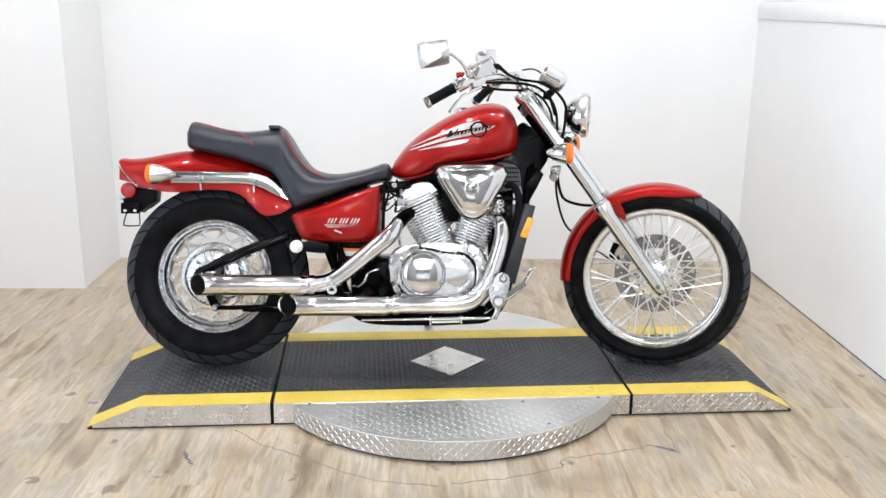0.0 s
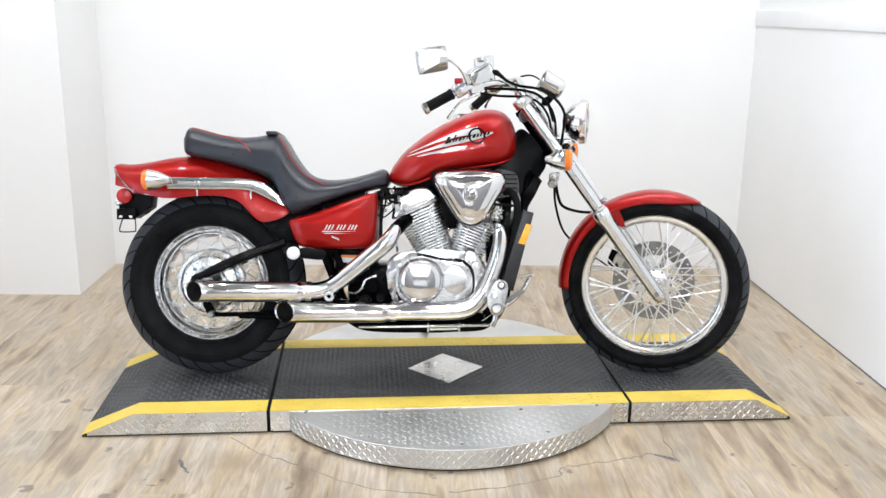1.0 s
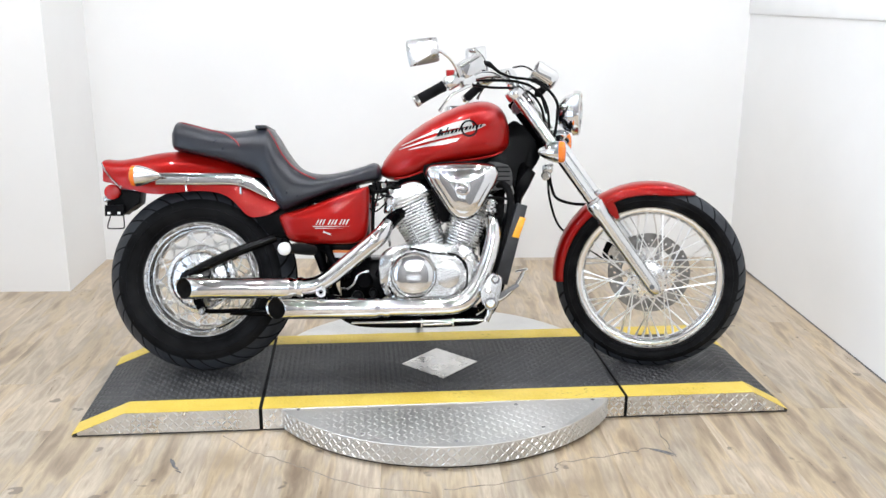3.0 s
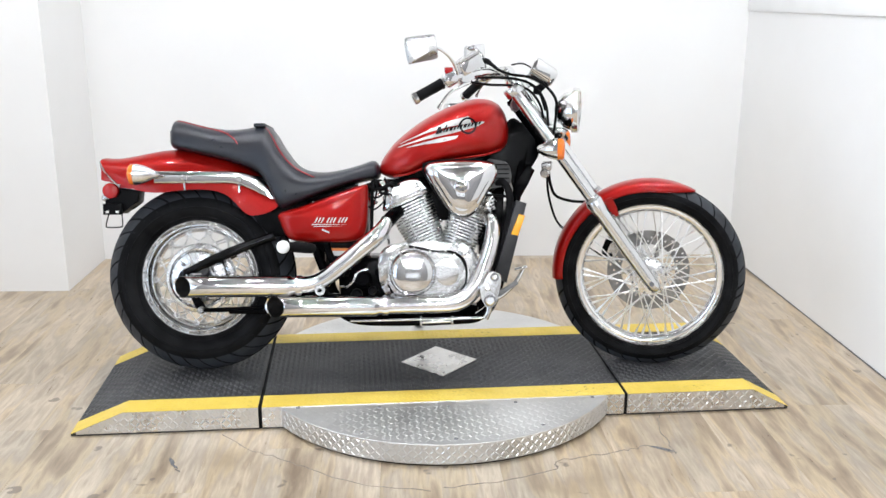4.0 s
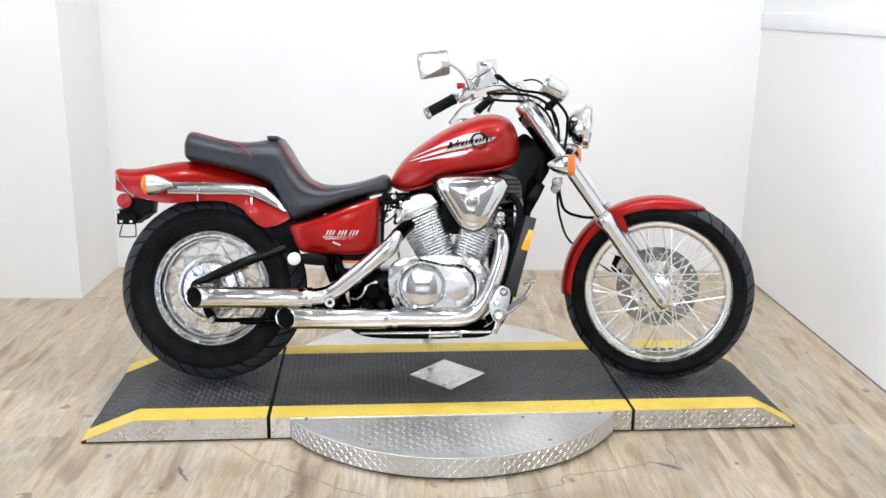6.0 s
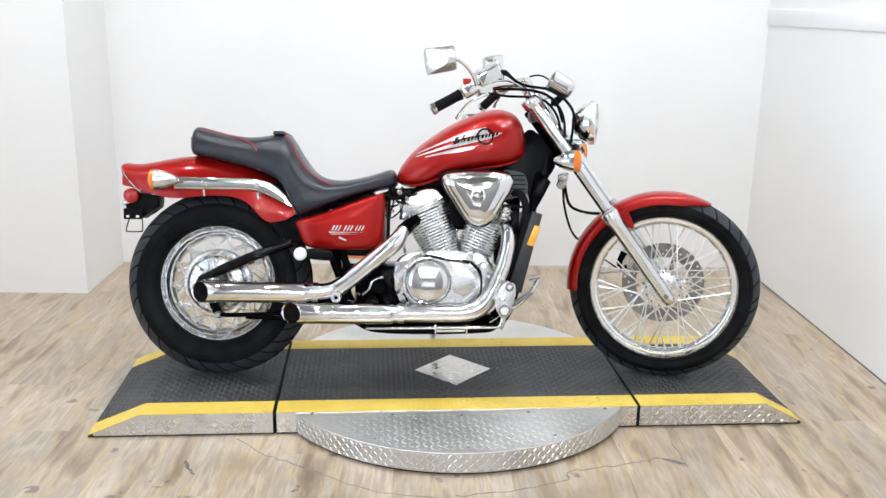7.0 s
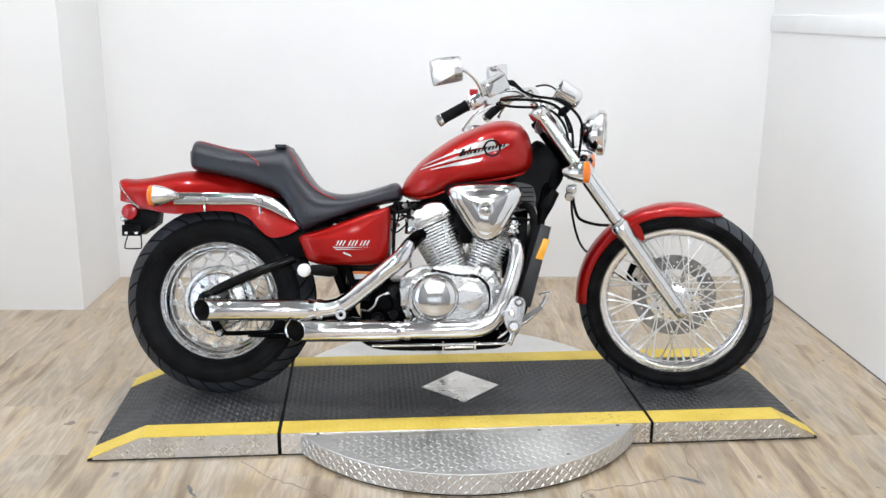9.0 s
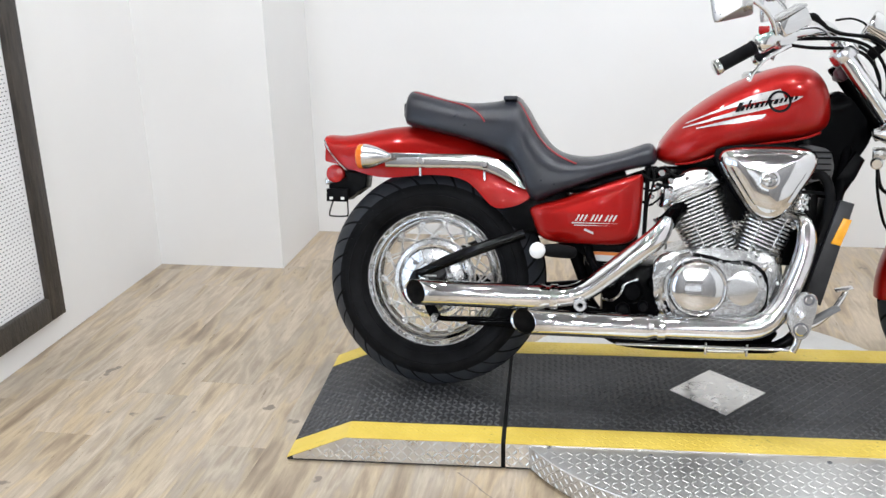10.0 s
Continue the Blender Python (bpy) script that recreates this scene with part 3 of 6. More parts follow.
wedge_ramp("wedge_ramp", 1.163, 1.034, 0.601, "black tread-plate wedge ramp with yellow edges and aluminium sides")

turntable = empty("turntable", Matrix.Identity(4))
tagged(turntable, "round aluminium motorcycle turntable with a black deck strip across it", "turntable")
DISC, DX, DY, DTOP = 0.631, -0.005, -0.006, 0.054
at_disc = Matrix.Translation((DX, DY, 0)) @ pose(0, 0, 0, 90)
part("disc", lathe(bmesh.new(), [(0, FLOOR + 0.008), (DISC - 0.002, FLOOR + 0.008), (DISC, FLOOR + 0.010), (DISC, DTOP - 0.002), (DISC - 0.002, DTOP), (0, DTOP)], at_disc, 120), disc_plate, turntable, "bare aluminium tread plate", 30)
# recessed and black, drawn for the shadow gap under the disc
part("base_gap_ring", lathe(bmesh.new(), [(0.1, FLOOR), (DISC - 0.010, FLOOR), (DISC - 0.010, FLOOR + 0.008), (0.1, FLOOR + 0.008)], at_disc, 96, True), black_plastic, turntable)
CX0, CX1 = -0.604, 0.590
part("deck_strip", box(bmesh.new(), CX0, CX1, FRONT + 0.003, REAR - 0.003, FLOOR + 0.001, DECK), deck_black, turntable, "black coated tread-plate strip")
for y0, y1 in ((FRONT, FRONT + 0.0025), (REAR - 0.0025, REAR)):
    part("side_plate", box(bmesh.new(), CX0, CX1, y0, y1, FLOOR + 0.007, DECK - 0.0005), tread_plate, turntable, "bare aluminium tread plate")
for y0, y1 in ((FRONT - 0.001, FRONT + STRIPE), (REAR - STRIPE, REAR + 0.001)):
    part("yellow_stripe", box(bmesh.new(), CX0, CX1, y0, y1, DECK - 0.0004, DECK + 0.001), yellow_tape, turntable, "yellow safety tape, scuffed")
# black strips put into the joints in place of the shade in the gaps
for x0, x1 in ((-0.6155, CX0 - 0.0005), (CX1 + 0.0005, 0.6005)):
    part("joint_fill", box(bmesh.new(), x0, x1, FRONT + 0.002, REAR - 0.002, FLOOR + 0.003, DTOP + 0.0012), rubber, turntable, "black strip added to darken the joint")
bm = bmesh.new()
vs = [bm.verts.new((x, y, DECK + 0.0002)) for x, y in ((-0.137, 0), (0, -0.142), (0.137, 0), (0, 0.142))]
r = bmesh.ops.extrude_face_region(bm, geom=[bm.faces.new(vs)])
bmesh.ops.translate(bm, vec=(0, 0, 0.0025), verts=[v for v in r["geom"] if isinstance(v, bmesh.types.BMVert)])
part("diamond_plate", bm, tread_plate, turntable, "diamond of bare aluminium plate", 20)
inside = lambda x, y: abs(x) / 0.15 + abs(y) / 0.155 > 1
lozenges("deck_tread", flat_grid(CX0, CX1, FRONT + STRIPE + 0.004, REAR - STRIPE - 0.004, DECK, 0.018, inside), deck_raised, turntable, 0.0205, 0.0078, 0.0026)
lozenges("stripe_tread", flat_grid(CX0, CX1, FRONT + 0.006, FRONT + STRIPE - 0.004, DECK + 0.001, 0.018) + flat_grid(CX0, CX1, REAR - STRIPE + 0.006, REAR - 0.004, DECK + 0.001, 0.018), yellow_tape, turntable, 0.0205, 0.0078, 0.0010)
lozenges("diamond_tread", flat_grid(-0.14, 0.14, -0.14, 0.14, DECK + 0.0027, 0.0265, lambda x, y: abs(x) / 0.125 + abs(y) / 0.13 < 1), tread_worn, turntable, 0.024, 0.006, 0.0008)
lozenges("disc_tread", flat_grid(-0.66, 0.66, -0.68, 0.66, DTOP, 0.0215, lambda x, y: math.hypot(x - DX, y - DY) < DISC - 0.012 and not (FRONT - 0.012 < y < REAR + 0.012)), disc_plate, turntable, 0.0230, 0.0058, 0.0010)
lozenges("side_tread", face_grid(CX0, CX1, FLOOR + 0.009, DECK - 0.001, FRONT, 0.0168, lambda x, z: math.hypot(x - DX, FRONT - DY) > DISC - 0.01), tread_worn, turntable, 0.0200, 0.0052, 0.0021)
for a, r_ in ((-145, 0.59), (-118, 0.595), (-90, 0.595), (-62, 0.595), (-35, 0.59), (-90, 0.37), (-122, 0.42), (-58, 0.42)):
    x, y = DX + r_ * math.cos(radians(a)), DY + r_ * math.sin(radians(a))
    part("disc_bolt", lathe(bmesh.new(), [(0, 0.0022), (0.004, 0.0022), (0.0062, 0.0012), (0.0065, -0.001), (0, -0.001)], Matrix.Translation((x, y, DTOP)) @ pose(0, 0, 0, 90), 16), dark_slot, turntable)
spots = []
steps = int(2 * math.pi * DISC / 0.0165)
for i in range(steps):
    a = 2 * math.pi * (i + 0.5) / steps
    out_, tan = np.array((math.cos(a), math.sin(a), 0)), np.array((-math.sin(a), math.cos(a), 0))
    if FRONT - 0.01 < DY + DISC * out_[1] < REAR + 0.01:
        continue
    for j in range(4):
        s = 1 if (i + j) % 2 else -1
        up = np.array((0, 0, 1.0))
        spots.append((np.array((DX, DY, FLOOR + 0.0165 + 0.0155 * j)) + out_ * DISC, math.sqrt(0.5) * (tan + s * up), math.sqrt(0.5) * (up - s * tan), out_))
lozenges("rim_tread", spots, tread_worn, turntable, 0.0190, 0.0050, 0.0022)

# ======== the motorcycle ========
# Its own axes: x forward, y to its left, z up through the leaning wheels; the origin lies under the rear axle.
LEAN, HEADING, STEER, NOSE_UP = 12.5, -3.8, 16.0, 0.25
bike = empty("motorcycle", Matrix.Translation((-0.847, -0.001, 0.0588)) @ pose(0, 0, 0, 0, 0, HEADING) @ pose(0, 0, 0, -LEAN) @ pose(0, 0, 0, 0, -NOSE_UP))
tagged(bike, "red and chrome cruiser motorcycle leaning on its side stand", "motorcycle")
RAKE = radians(35.6)
FORK_UP, FORK_FWD = Vector((-math.sin(RAKE), 0, math.cos(RAKE))), Vector((math.cos(RAKE), 0, math.sin(RAKE)))
AXLE_F, AXLE_R = Vector((1.592, 0, 0.3245)), Vector((0.018, 0, 0.3265))
PIVOT = Vector((1.601, 0, 0.316)) - FORK_FWD * 0.03
STEERED = Matrix.Translation(PIVOT) @ Matrix.Rotation(radians(-STEER), 4, FORK_UP) @ Matrix.Translation(-PIVOT)


def turned(name, bm, material, parent, label="", angle=40):
    """A part of the front end, which is turned with the handlebar."""
    bmesh.ops.transform(bm, matrix=STEERED, verts=bm.verts)
    return part(name, bm, material, parent, label, angle)


def at(x, y, z):
    return Matrix.Translation((x, y, z))


def dome(bm, outline, steps, centre):
    """A bulging cover from an outline in x and z: steps of (scale about the centre, y)."""
    cx, cz = centre
    rings = [[(cx + (x - cx) * s, y, cz + (z - cz) * s) for x, z in outline] for s, y in steps]
    return skin(bm, rings, True, True)


# ---- wheels ----
def tyre_mesh(centre, radius, half, bead, pitch, skew, depth=0.005, n=660):
    """A tyre whose shoulders carry slanting grooves."""
    prof = [(bead, -half * 0.62), (bead + 0.012, -half * 0.80), (bead + (radius - bead) * 0.34, -half * 0.995), (bead + (radius - bead) * 0.46, -half * 0.995)]
    crown = []
    for k in range(-9, 10):
        y = half * 0.975 * k / 9
        drop = (radius - bead) * 0.46 * abs(k / 9) ** 2.0
        crown.append((radius - drop, y))
    prof = prof + crown + [(r, -y) for r, y in reversed(prof)]
    prof += [(bead - 0.004, half * 0.4), (bead - 0.004, -half * 0.4)]
    vs, fs, cut = [], [], []
    m = len(prof)
    for i in range(n):
        a = 2 * math.pi * i / n
        for k, (r, y) in enumerate(prof):
            rr = r
            if 4 <= k < 4 + len(crown):
                q = abs(y) / half
                s = (a * radius + (0.5 * pitch if y > 0 else 0)) % pitch
                if s < 0.0052 and 0.24 < q < 0.97:
                    rr = r - depth
                if abs(k - 4 - len(crown) // 2) == 1 and radius > 0.2:
                    rr = r - depth * 0.8
            cut.append(rr < r)
            b = a - skew * min(abs(y), half * 0.975) / radius
            vs.append((centre.x + rr * math.cos(b), centre.y + y, centre.z + rr * math.sin(b)))
    for i in range(n):
        j = (i + 1) % n
        for k in range(m):
            l = (k + 1) % m
            fs.append((i * m + k, j * m + k, j * m + l, i * m + l))
    me = bpy.data.meshes.new("tyre")
    me.from_pydata(vs, [], fs)
    lo, hi = 5, 3 + len(crown)
    # groove faces keep the darker rubber, which paints shade into the grooves
    me.polygons.foreach_set("material_index", [1 if lo <= k < hi - 1 and not (cut[i * m + k] or cut[((i + 1) % n) * m + k]) else 0 for i in range(n) for k in range(m)])
    bm = bmesh.new()
    bm.from_mesh(me)
    bpy.data.meshes.remove(me)
    return bm


def rim_profile(r, h, k=1.0):
    """Section of a spoked rim with rolled lips, as (radius, along)."""
    half = [(r, -h), (r - 0.003 * k, -h - 0.004), (r - 0.009 * k, -h - 0.0035), (r - 0.012 * k, -h + 0.003), (r - 0.015 * k, -h + 0.009), (r - 0.019 * k, -h * 0.72), (r - 0.024 * k, -h * 0.66), (r - 0.028 * k, -h * 0.60), (r - 0.034 * k, -h * 0.34), (r - 0.037 * k, 0)]
    inner = [(r - 0.020, h * 0.5), (r - 0.028, 0), (r - 0.020, -h * 0.5)]
    return half + [(q, -y) for q, y in reversed(half[:-1])] + inner


spoke_bm = bmesh.new()
lathe(spoke_bm, [(0, 0), (0.0025, 0), (0.0025, 0.87), (0.0046, 0.875), (0.0046, 1), (0, 1)], Matrix.Identity(4), 6)
spoke_mesh = bpy.data.meshes.new("spoke")
spoke_bm.to_mesh(spoke_mesh)
spoke_bm.free()
spoke_mesh.materials.append(stainless)


def spokes(wheel, centre, hub_r, hub_y, rim_r, rim_y, count, m, lean=42):
    half = count // 2
    for side in (-1, 1):
        for i in range(half):
            a = 2 * math.pi * (i + 0.25 * side) / half
            b = a + (1 if i % 2 else -1) * radians(lean)
            p = centre + Vector((hub_r * math.cos(a), side * hub_y, hub_r * math.sin(a)))
            q = centre + Vector((rim_r * math.cos(b), side * rim_y, rim_r * math.sin(b)))
            ob = new("spoke", spoke_mesh)
            ob.parent = wheel
            ob.matrix_basis = m @ along(p, q) @ Matrix.Diagonal((1, (q - p).length, 1, 1))


def holed_disc(centre, y, r0, r1, thick, holes):
    """A drilled brake disc."""
    bm = bmesh.new()
    n, rows = holes * 4, 7
    grid = [[bm.verts.new((centre.x + (r0 + (r1 - r0) * k / rows) * math.cos(2 * math.pi * i / n), y, centre.z + (r0 + (r1 - r0) * k / rows) * math.sin(2 * math.pi * i / n))) for k in range(rows + 1)] for i in range(n)]
    faces = []
    for i in range(n):
        for k in range(rows):
            hole = (i % 8 == 1 and k == 5) or (i % 8 == 4 and k == 3) or (i % 8 == 6 and k == 1)
            if not hole:
                faces.append(bm.faces.new((grid[i][k], grid[(i + 1) % n][k], grid[(i + 1) % n][k + 1], grid[i][k + 1])))
    r = bmesh.ops.extrude_face_region(bm, geom=faces)
    bmesh.ops.translate(bm, vec=(0, thick, 0), verts=[v for v in r["geom"] if isinstance(v, bmesh.types.BMVert)])
    return bm


# front
RIM_F, RIM_R = 0.263, 0.208
front_wheel = turned("front_wheel", lathe(bmesh.new(), rim_profile(RIM_F, 0.030), Matrix.Translation(AXLE_F), 96, True), rim_chrome, bike, "chromed wire-spoked front wheel")
turned("tyre", tyre_mesh(AXLE_F, 0.331, 0.052, RIM_F - 0.010, 0.060, 0.9, 0.004), [rubber, tread_rubber], front_wheel, "black rubber tyre")
turned("hub", lathe(bmesh.new(), [(0, -0.062), (0.016, -0.062), (0.018, -0.056), (0.029, -0.054), (0.032, -0.047), (0.050, -0.0455), (0.054, -0.0435), (0.064, -0.0425), (0.066, -0.040), (0.066, -0.036), (0.058, -0.034), (0.040, -0.028), (0.030, 0), (0.034, 0.028), (0.052, 0.033), (0.052, 0.040), (0.03, 0.05), (0, 0.055)], Matrix.Translation(AXLE_F), 48), hub_alloy, front_wheel, "polished alloy hub")
for k in range(13):
    a = 2 * math.pi * (k + 0.3) / 13
    p = AXLE_F + Vector((0.0595 * math.cos(a), -0.0445, 0.0595 * math.sin(a)))
    turned("spoke_head", rod(bmesh.new(), p, p + Vector((0, 0.004, 0)), 0.0035, 8), dark_slot, front_wheel)
turned("brake_disc", holed_disc(AXLE_F, 0.056, 0.096, 0.146, 0.005, 30), disc_steel, front_wheel, "drilled steel brake disc", 30)
bm = bmesh.new()
for i in range(6):
    a = 2 * math.pi * i / 6
    d = Vector((math.cos(a), 0, math.sin(a)))
    t_ = Vector((-math.sin(a), 0, math.cos(a)))
    rod(bm, AXLE_F + d * 0.04 + Vector((0, 0.057, 0)), AXLE_F + d * 0.104 + t_ * 0.012 + Vector((0, 0.057, 0)), 0.009, 8)
turned("disc_carrier", bm, satin_chrome, front_wheel)

def sidewall_ridges(maker, wheel, centre, radius, half, bead):
    """Thin moulded rings on both flanks of a tyre."""
    for side in (-1, 1):
        for f, y in ((0.14, 0.84), (0.40, 0.997)):
            r_ = bead + (radius - bead) * f
            maker("sidewall_ridge", lathe(bmesh.new(), [(r_ - 0.0022, side * half * y * 0.98), (r_ - 0.0008, side * (half * y + 0.0016)), (r_ + 0.0008, side * (half * y + 0.0016)), (r_ + 0.0022, side * half * y * 0.98)], Matrix.Translation(centre), 120, True), rubber, wheel)


sidewall_ridges(turned, front_wheel, AXLE_F, 0.331, 0.052, RIM_F - 0.010)
spokes(front_wheel, AXLE_F, 0.059, 0.036, RIM_F - 0.034, 0.008, 52, STEERED)

# rear
rear_wheel = part("rear_wheel", lathe(bmesh.new(), rim_profile(RIM_R, 0.052, 1.3), Matrix.Translation(AXLE_R), 96, True), rim_chrome, bike, "chromed wire-spoked rear wheel")
part("tyre", tyre_mesh(AXLE_R, 0.325, 0.087, RIM_R - 0.010, 0.064, 1.05, 0.007), [rubber, tread_rubber], rear_wheel, "wide black rubber tyre")
part("brake_drum", lathe(bmesh.new(), [(0, -0.088), (0.03, -0.088), (0.034, -0.082), (0.092, -0.078), (0.101, -0.072), (0.105, -0.064), (0.116, -0.060), (0.121, -0.050), (0.121, -0.032), (0.104, -0.026), (0.06, 0.0), (0.06, 0.03), (0.10, 0.04), (0.10, 0.06), (0.04, 0.07), (0, 0.07)], Matrix.Translation(AXLE_R), 64), hub_alloy, rear_wheel, "polished alloy drum and backing plate")
bm = bmesh.new()
lathe(bm, [(0.094, -0.0795), (0.098, -0.084), (0.102, -0.0775)], Matrix.Translation(AXLE_R), 64)
part("drum_ring", bm, chrome, rear_wheel)
part("plate_ring", lathe(bmesh.new(), [(0.052, -0.0805), (0.055, -0.0845), (0.061, -0.0845), (0.064, -0.080)], Matrix.Translation(AXLE_R), 56), hub_alloy, rear_wheel)
for k in range(16):
    a = 2 * math.pi * k / 16
    part("cooling_rib", box(bmesh.new(), 0.0, 0.026, -0.0035, 0.0035, -0.0018, 0.0018, 0.001, at(*(AXLE_R + Vector((0.066 * math.cos(a), -0.0805, 0.066 * math.sin(a))))) @ pose(0, 0, 0, 0, -math.degrees(a))), hub_alloy, rear_wheel)
for x, z, r_ in ((-0.052, 0.050, 0.006), (-0.074, -0.020, 0.005), (0.030, -0.070, 0.006)):
    p = AXLE_R + Vector((x, -0.086, z))
    part("plate_bolt", rod(bmesh.new(), p, p + Vector((0, 0.012, 0)), r_, 12, 0.001), dark_slot, rear_wheel)
sidewall_ridges(part, rear_wheel, AXLE_R, 0.325, 0.087, RIM_R - 0.010)
spokes(rear_wheel, AXLE_R, 0.117, 0.040, RIM_R - 0.046, 0.014, 56, Matrix.Identity(4), 22)

# ---- fork and front end ----
def on_fork(s, y, off=0.0):
    """A point s metres up the fork leg from the axle."""
    p = Vector((1.601, y, 0.316)) + FORK_UP * s + FORK_FWD * off
    return p


for side in (-1, 1):
    y = 0.095 * side
    leg = turned("fork_leg", lathe(bmesh.new(), [(0, 0), (0.0205, 0), (0.0205, 0.52), (0, 0.52)], along(on_fork(0.30, y), on_fork(0.82, y)), 28), chrome, bike, "chromed telescopic fork tube")
    turned("slider", lathe(bmesh.new(), [(0, -0.034), (0.012, -0.034), (0.019, -0.028), (0.0235, -0.012), (0.0245, 0.02), (0.026, 0.10), (0.0275, 0.30), (0.0305, 0.308), (0.0305, 0.343), (0.0285, 0.350), (0.0215, 0.352)], along(on_fork(0, y), on_fork(1, y)), 32), slider_alloy, leg, "satin alloy fork slider")
    turned("dust_seal", lathe(bmesh.new(), [(0.0212, 0.352), (0.0255, 0.352), (0.0255, 0.360), (0.0212, 0.364)], along(on_fork(0, y), on_fork(1, y)), 28), satin_chrome, leg)
    turned("fork_cover", lathe(bmesh.new(), [(0.0206, 0.54), (0.0222, 0.54), (0.0222, 0.80), (0.020, 0.828), (0, 0.83)], along(on_fork(0, y), on_fork(1, y)), 28), chrome, leg)
    bm = bmesh.new()
    rod(bm, on_fork(0, y - side * 0.0, 0) + Vector((0, -0.027 * 1 if side < 0 else 0.02, 0)), on_fork(0, y) + Vector((0, 0.0, 0)), 0.0085, 16)
    turned("axle_socket", bm, dark_slot, leg)
    # brace of the fender
    bm = bmesh.new()
    prism(bm, [(1.430, 0.590), (1.474, 0.542), (1.486, 0.546), (1.476, 0.578), (1.458, 0.612)], y * 0.72 - 0.002, y * 0.72 + 0.002)
    turned("fender_bracket", bm, red_paint, leg)

# steering yokes
for s, r_, nm in ((0.585, 0.020, "lower_yoke"), (0.815, 0.017, "upper_yoke")):
    bm = bmesh.new()
    for y in (-0.095, 0.095):
        lathe(bm, [(0, -r_), (0.033, -r_), (0.036, -r_ + 0.004), (0.036, r_ - 0.004), (0.033, r_), (0, r_)], along(on_fork(s, y), on_fork(s + 1, y)), 28)
    q = [on_fork(s - r_ * 0.8, -0.095, -0.03), on_fork(s - r_ * 0.8, -0.095, 0.03), on_fork(s - r_ * 0.8, 0.095, 0.03), on_fork(s - r_ * 0.8, 0.095, -0.03), on_fork(s - r_ * 0.8, 0.03, -0.06 if s < 0.7 else -0.032), on_fork(s - r_ * 0.8, -0.03, -0.06 if s < 0.7 else -0.032)]
    skin(bm, [q, [p + FORK_UP * r_ * 1.6 for p in q]])
    turned(nm, bm, black_paint if s < 0.7 else slider_alloy, bike)

# front fender: an arch swept round the wheel
def arch_fender(bm, centre, a0, a1, n, shape):
    """Sweep a cross-section round a wheel; shape(f) gives points (radius, y) for the part f of the way."""
    rings = []
    for i in range(n + 1):
        f = i / n
        a = radians(a0 + (a1 - a0) * f)
        rings.append([(centre.x + r * math.cos(a), y, centre.z + r * math.sin(a)) for r, y in shape(f)])
    return skin(bm, rings)


def front_section(f):
    tip = math.sin(math.pi / 2 * min(1.0, f / 0.19))
    tail = min(1.0, (1 - f) / 0.03) ** 0.5
    w = 0.060 * (0.18 + 0.82 * tip ** 0.6) * (0.9 + 0.1 * tail)
    skirt = 0.038 * (0.06 + 0.94 * tip)
    top = 0.342 + 0.002 * math.sin(math.pi * f) - 0.004 * (1 - tip)
    out = []
    for k in range(-10, 11):
        u = k / 10
        ang = u * math.pi / 2
        out.append((top - skirt * (1 - math.cos(ang) ** 0.75 if abs(u) < 1 else 1), w * math.sin(ang) ** 1.0))
    return out + [(r - 0.004, y * 0.94) for r, y in reversed(out)]


turned("front_fender", arch_fender(bmesh.new(), AXLE_F, 63.2, 183, 60, front_section), red_paint, bike, "red metallic front fender")
# headlight
HEAD = Vector((1.268, 0, 0.905))
nose = along(HEAD, HEAD + Vector((1, 0, -0.03)))
headlight = turned("headlight", lathe(bmesh.new(), [(0, -0.012), (0.022, -0.010), (0.045, 0.004), (0.060, 0.022), (0.068, 0.042), (0.070, 0.052)], nose, 48), chrome, bike, "round chromed headlight")
turned("headlight_rim", lathe(bmesh.new(), [(0.070, 0.050), (0.077, 0.050), (0.079, 0.057), (0.077, 0.072), (0.070, 0.076), (0.066, 0.070)], nose, 48), chrome, headlight)
turned("lens", lathe(bmesh.new(), [(0.067, 0.068), (0.055, 0.076), (0.03, 0.081), (0, 0.083), (0, 0.078), (0.067, 0.062)], nose, 48), clear_glass, headlight, "clear glass lens")
turned("reflector_bowl", lathe(bmesh.new(), [(0.064, 0.060), (0.05, 0.035), (0.03, 0.02), (0, 0.012)], nose, 40), mirror, headlight)
bm = bmesh.new()
prism(bm, [(1.225, 0.81), (1.29, 0.815), (1.305, 0.835), (1.285, 0.845), (1.235, 0.85)], -0.035, 0.035, 0.006)
turned("headlight_bracket", bm, chrome, headlight)

# front indicators
def bullet(x0, x1, y, z, r, bm):
    """A bullet-shaped lamp body from its pointed end at x0 to the lens at x1."""
    m = along((x0, y, z), (x1, y, z))
    ln = abs(x1 - x0)
    return lathe(bm, [(0, 0), (r * 0.30, ln * 0.02), (r * 0.42, ln * 0.12), (r * 0.62, ln * 0.32), (r * 0.84, ln * 0.58), (r * 0.97, ln * 0.84), (r, ln), (r * 0.9, ln), (0, ln * 0.99)], m, 36)


for side in (-1, 1):
    y = 0.150 * side
    sig = turned("front_indicator", bullet(1.210, 1.281, y, 0.784, 0.037, bmesh.new()), chrome, bike, "chromed bullet indicator")
    turned("amber_lens", lathe(bmesh.new(), [(0.0355, 0), (0.0362, 0.002), (0.0355, 0.016), (0.030, 0.021), (0.012, 0.024), (0, 0.0245)], along((1.2805, y, 0.784), (1.4, y, 0.784)), 36), amber_lens, sig, "amber plastic lens")
    bm = bmesh.new()
    rod(bm, (1.250, y * 0.75, 0.765), (1.246, y, 0.775), 0.010, 12)
    turned("stem", bm, chrome, sig)

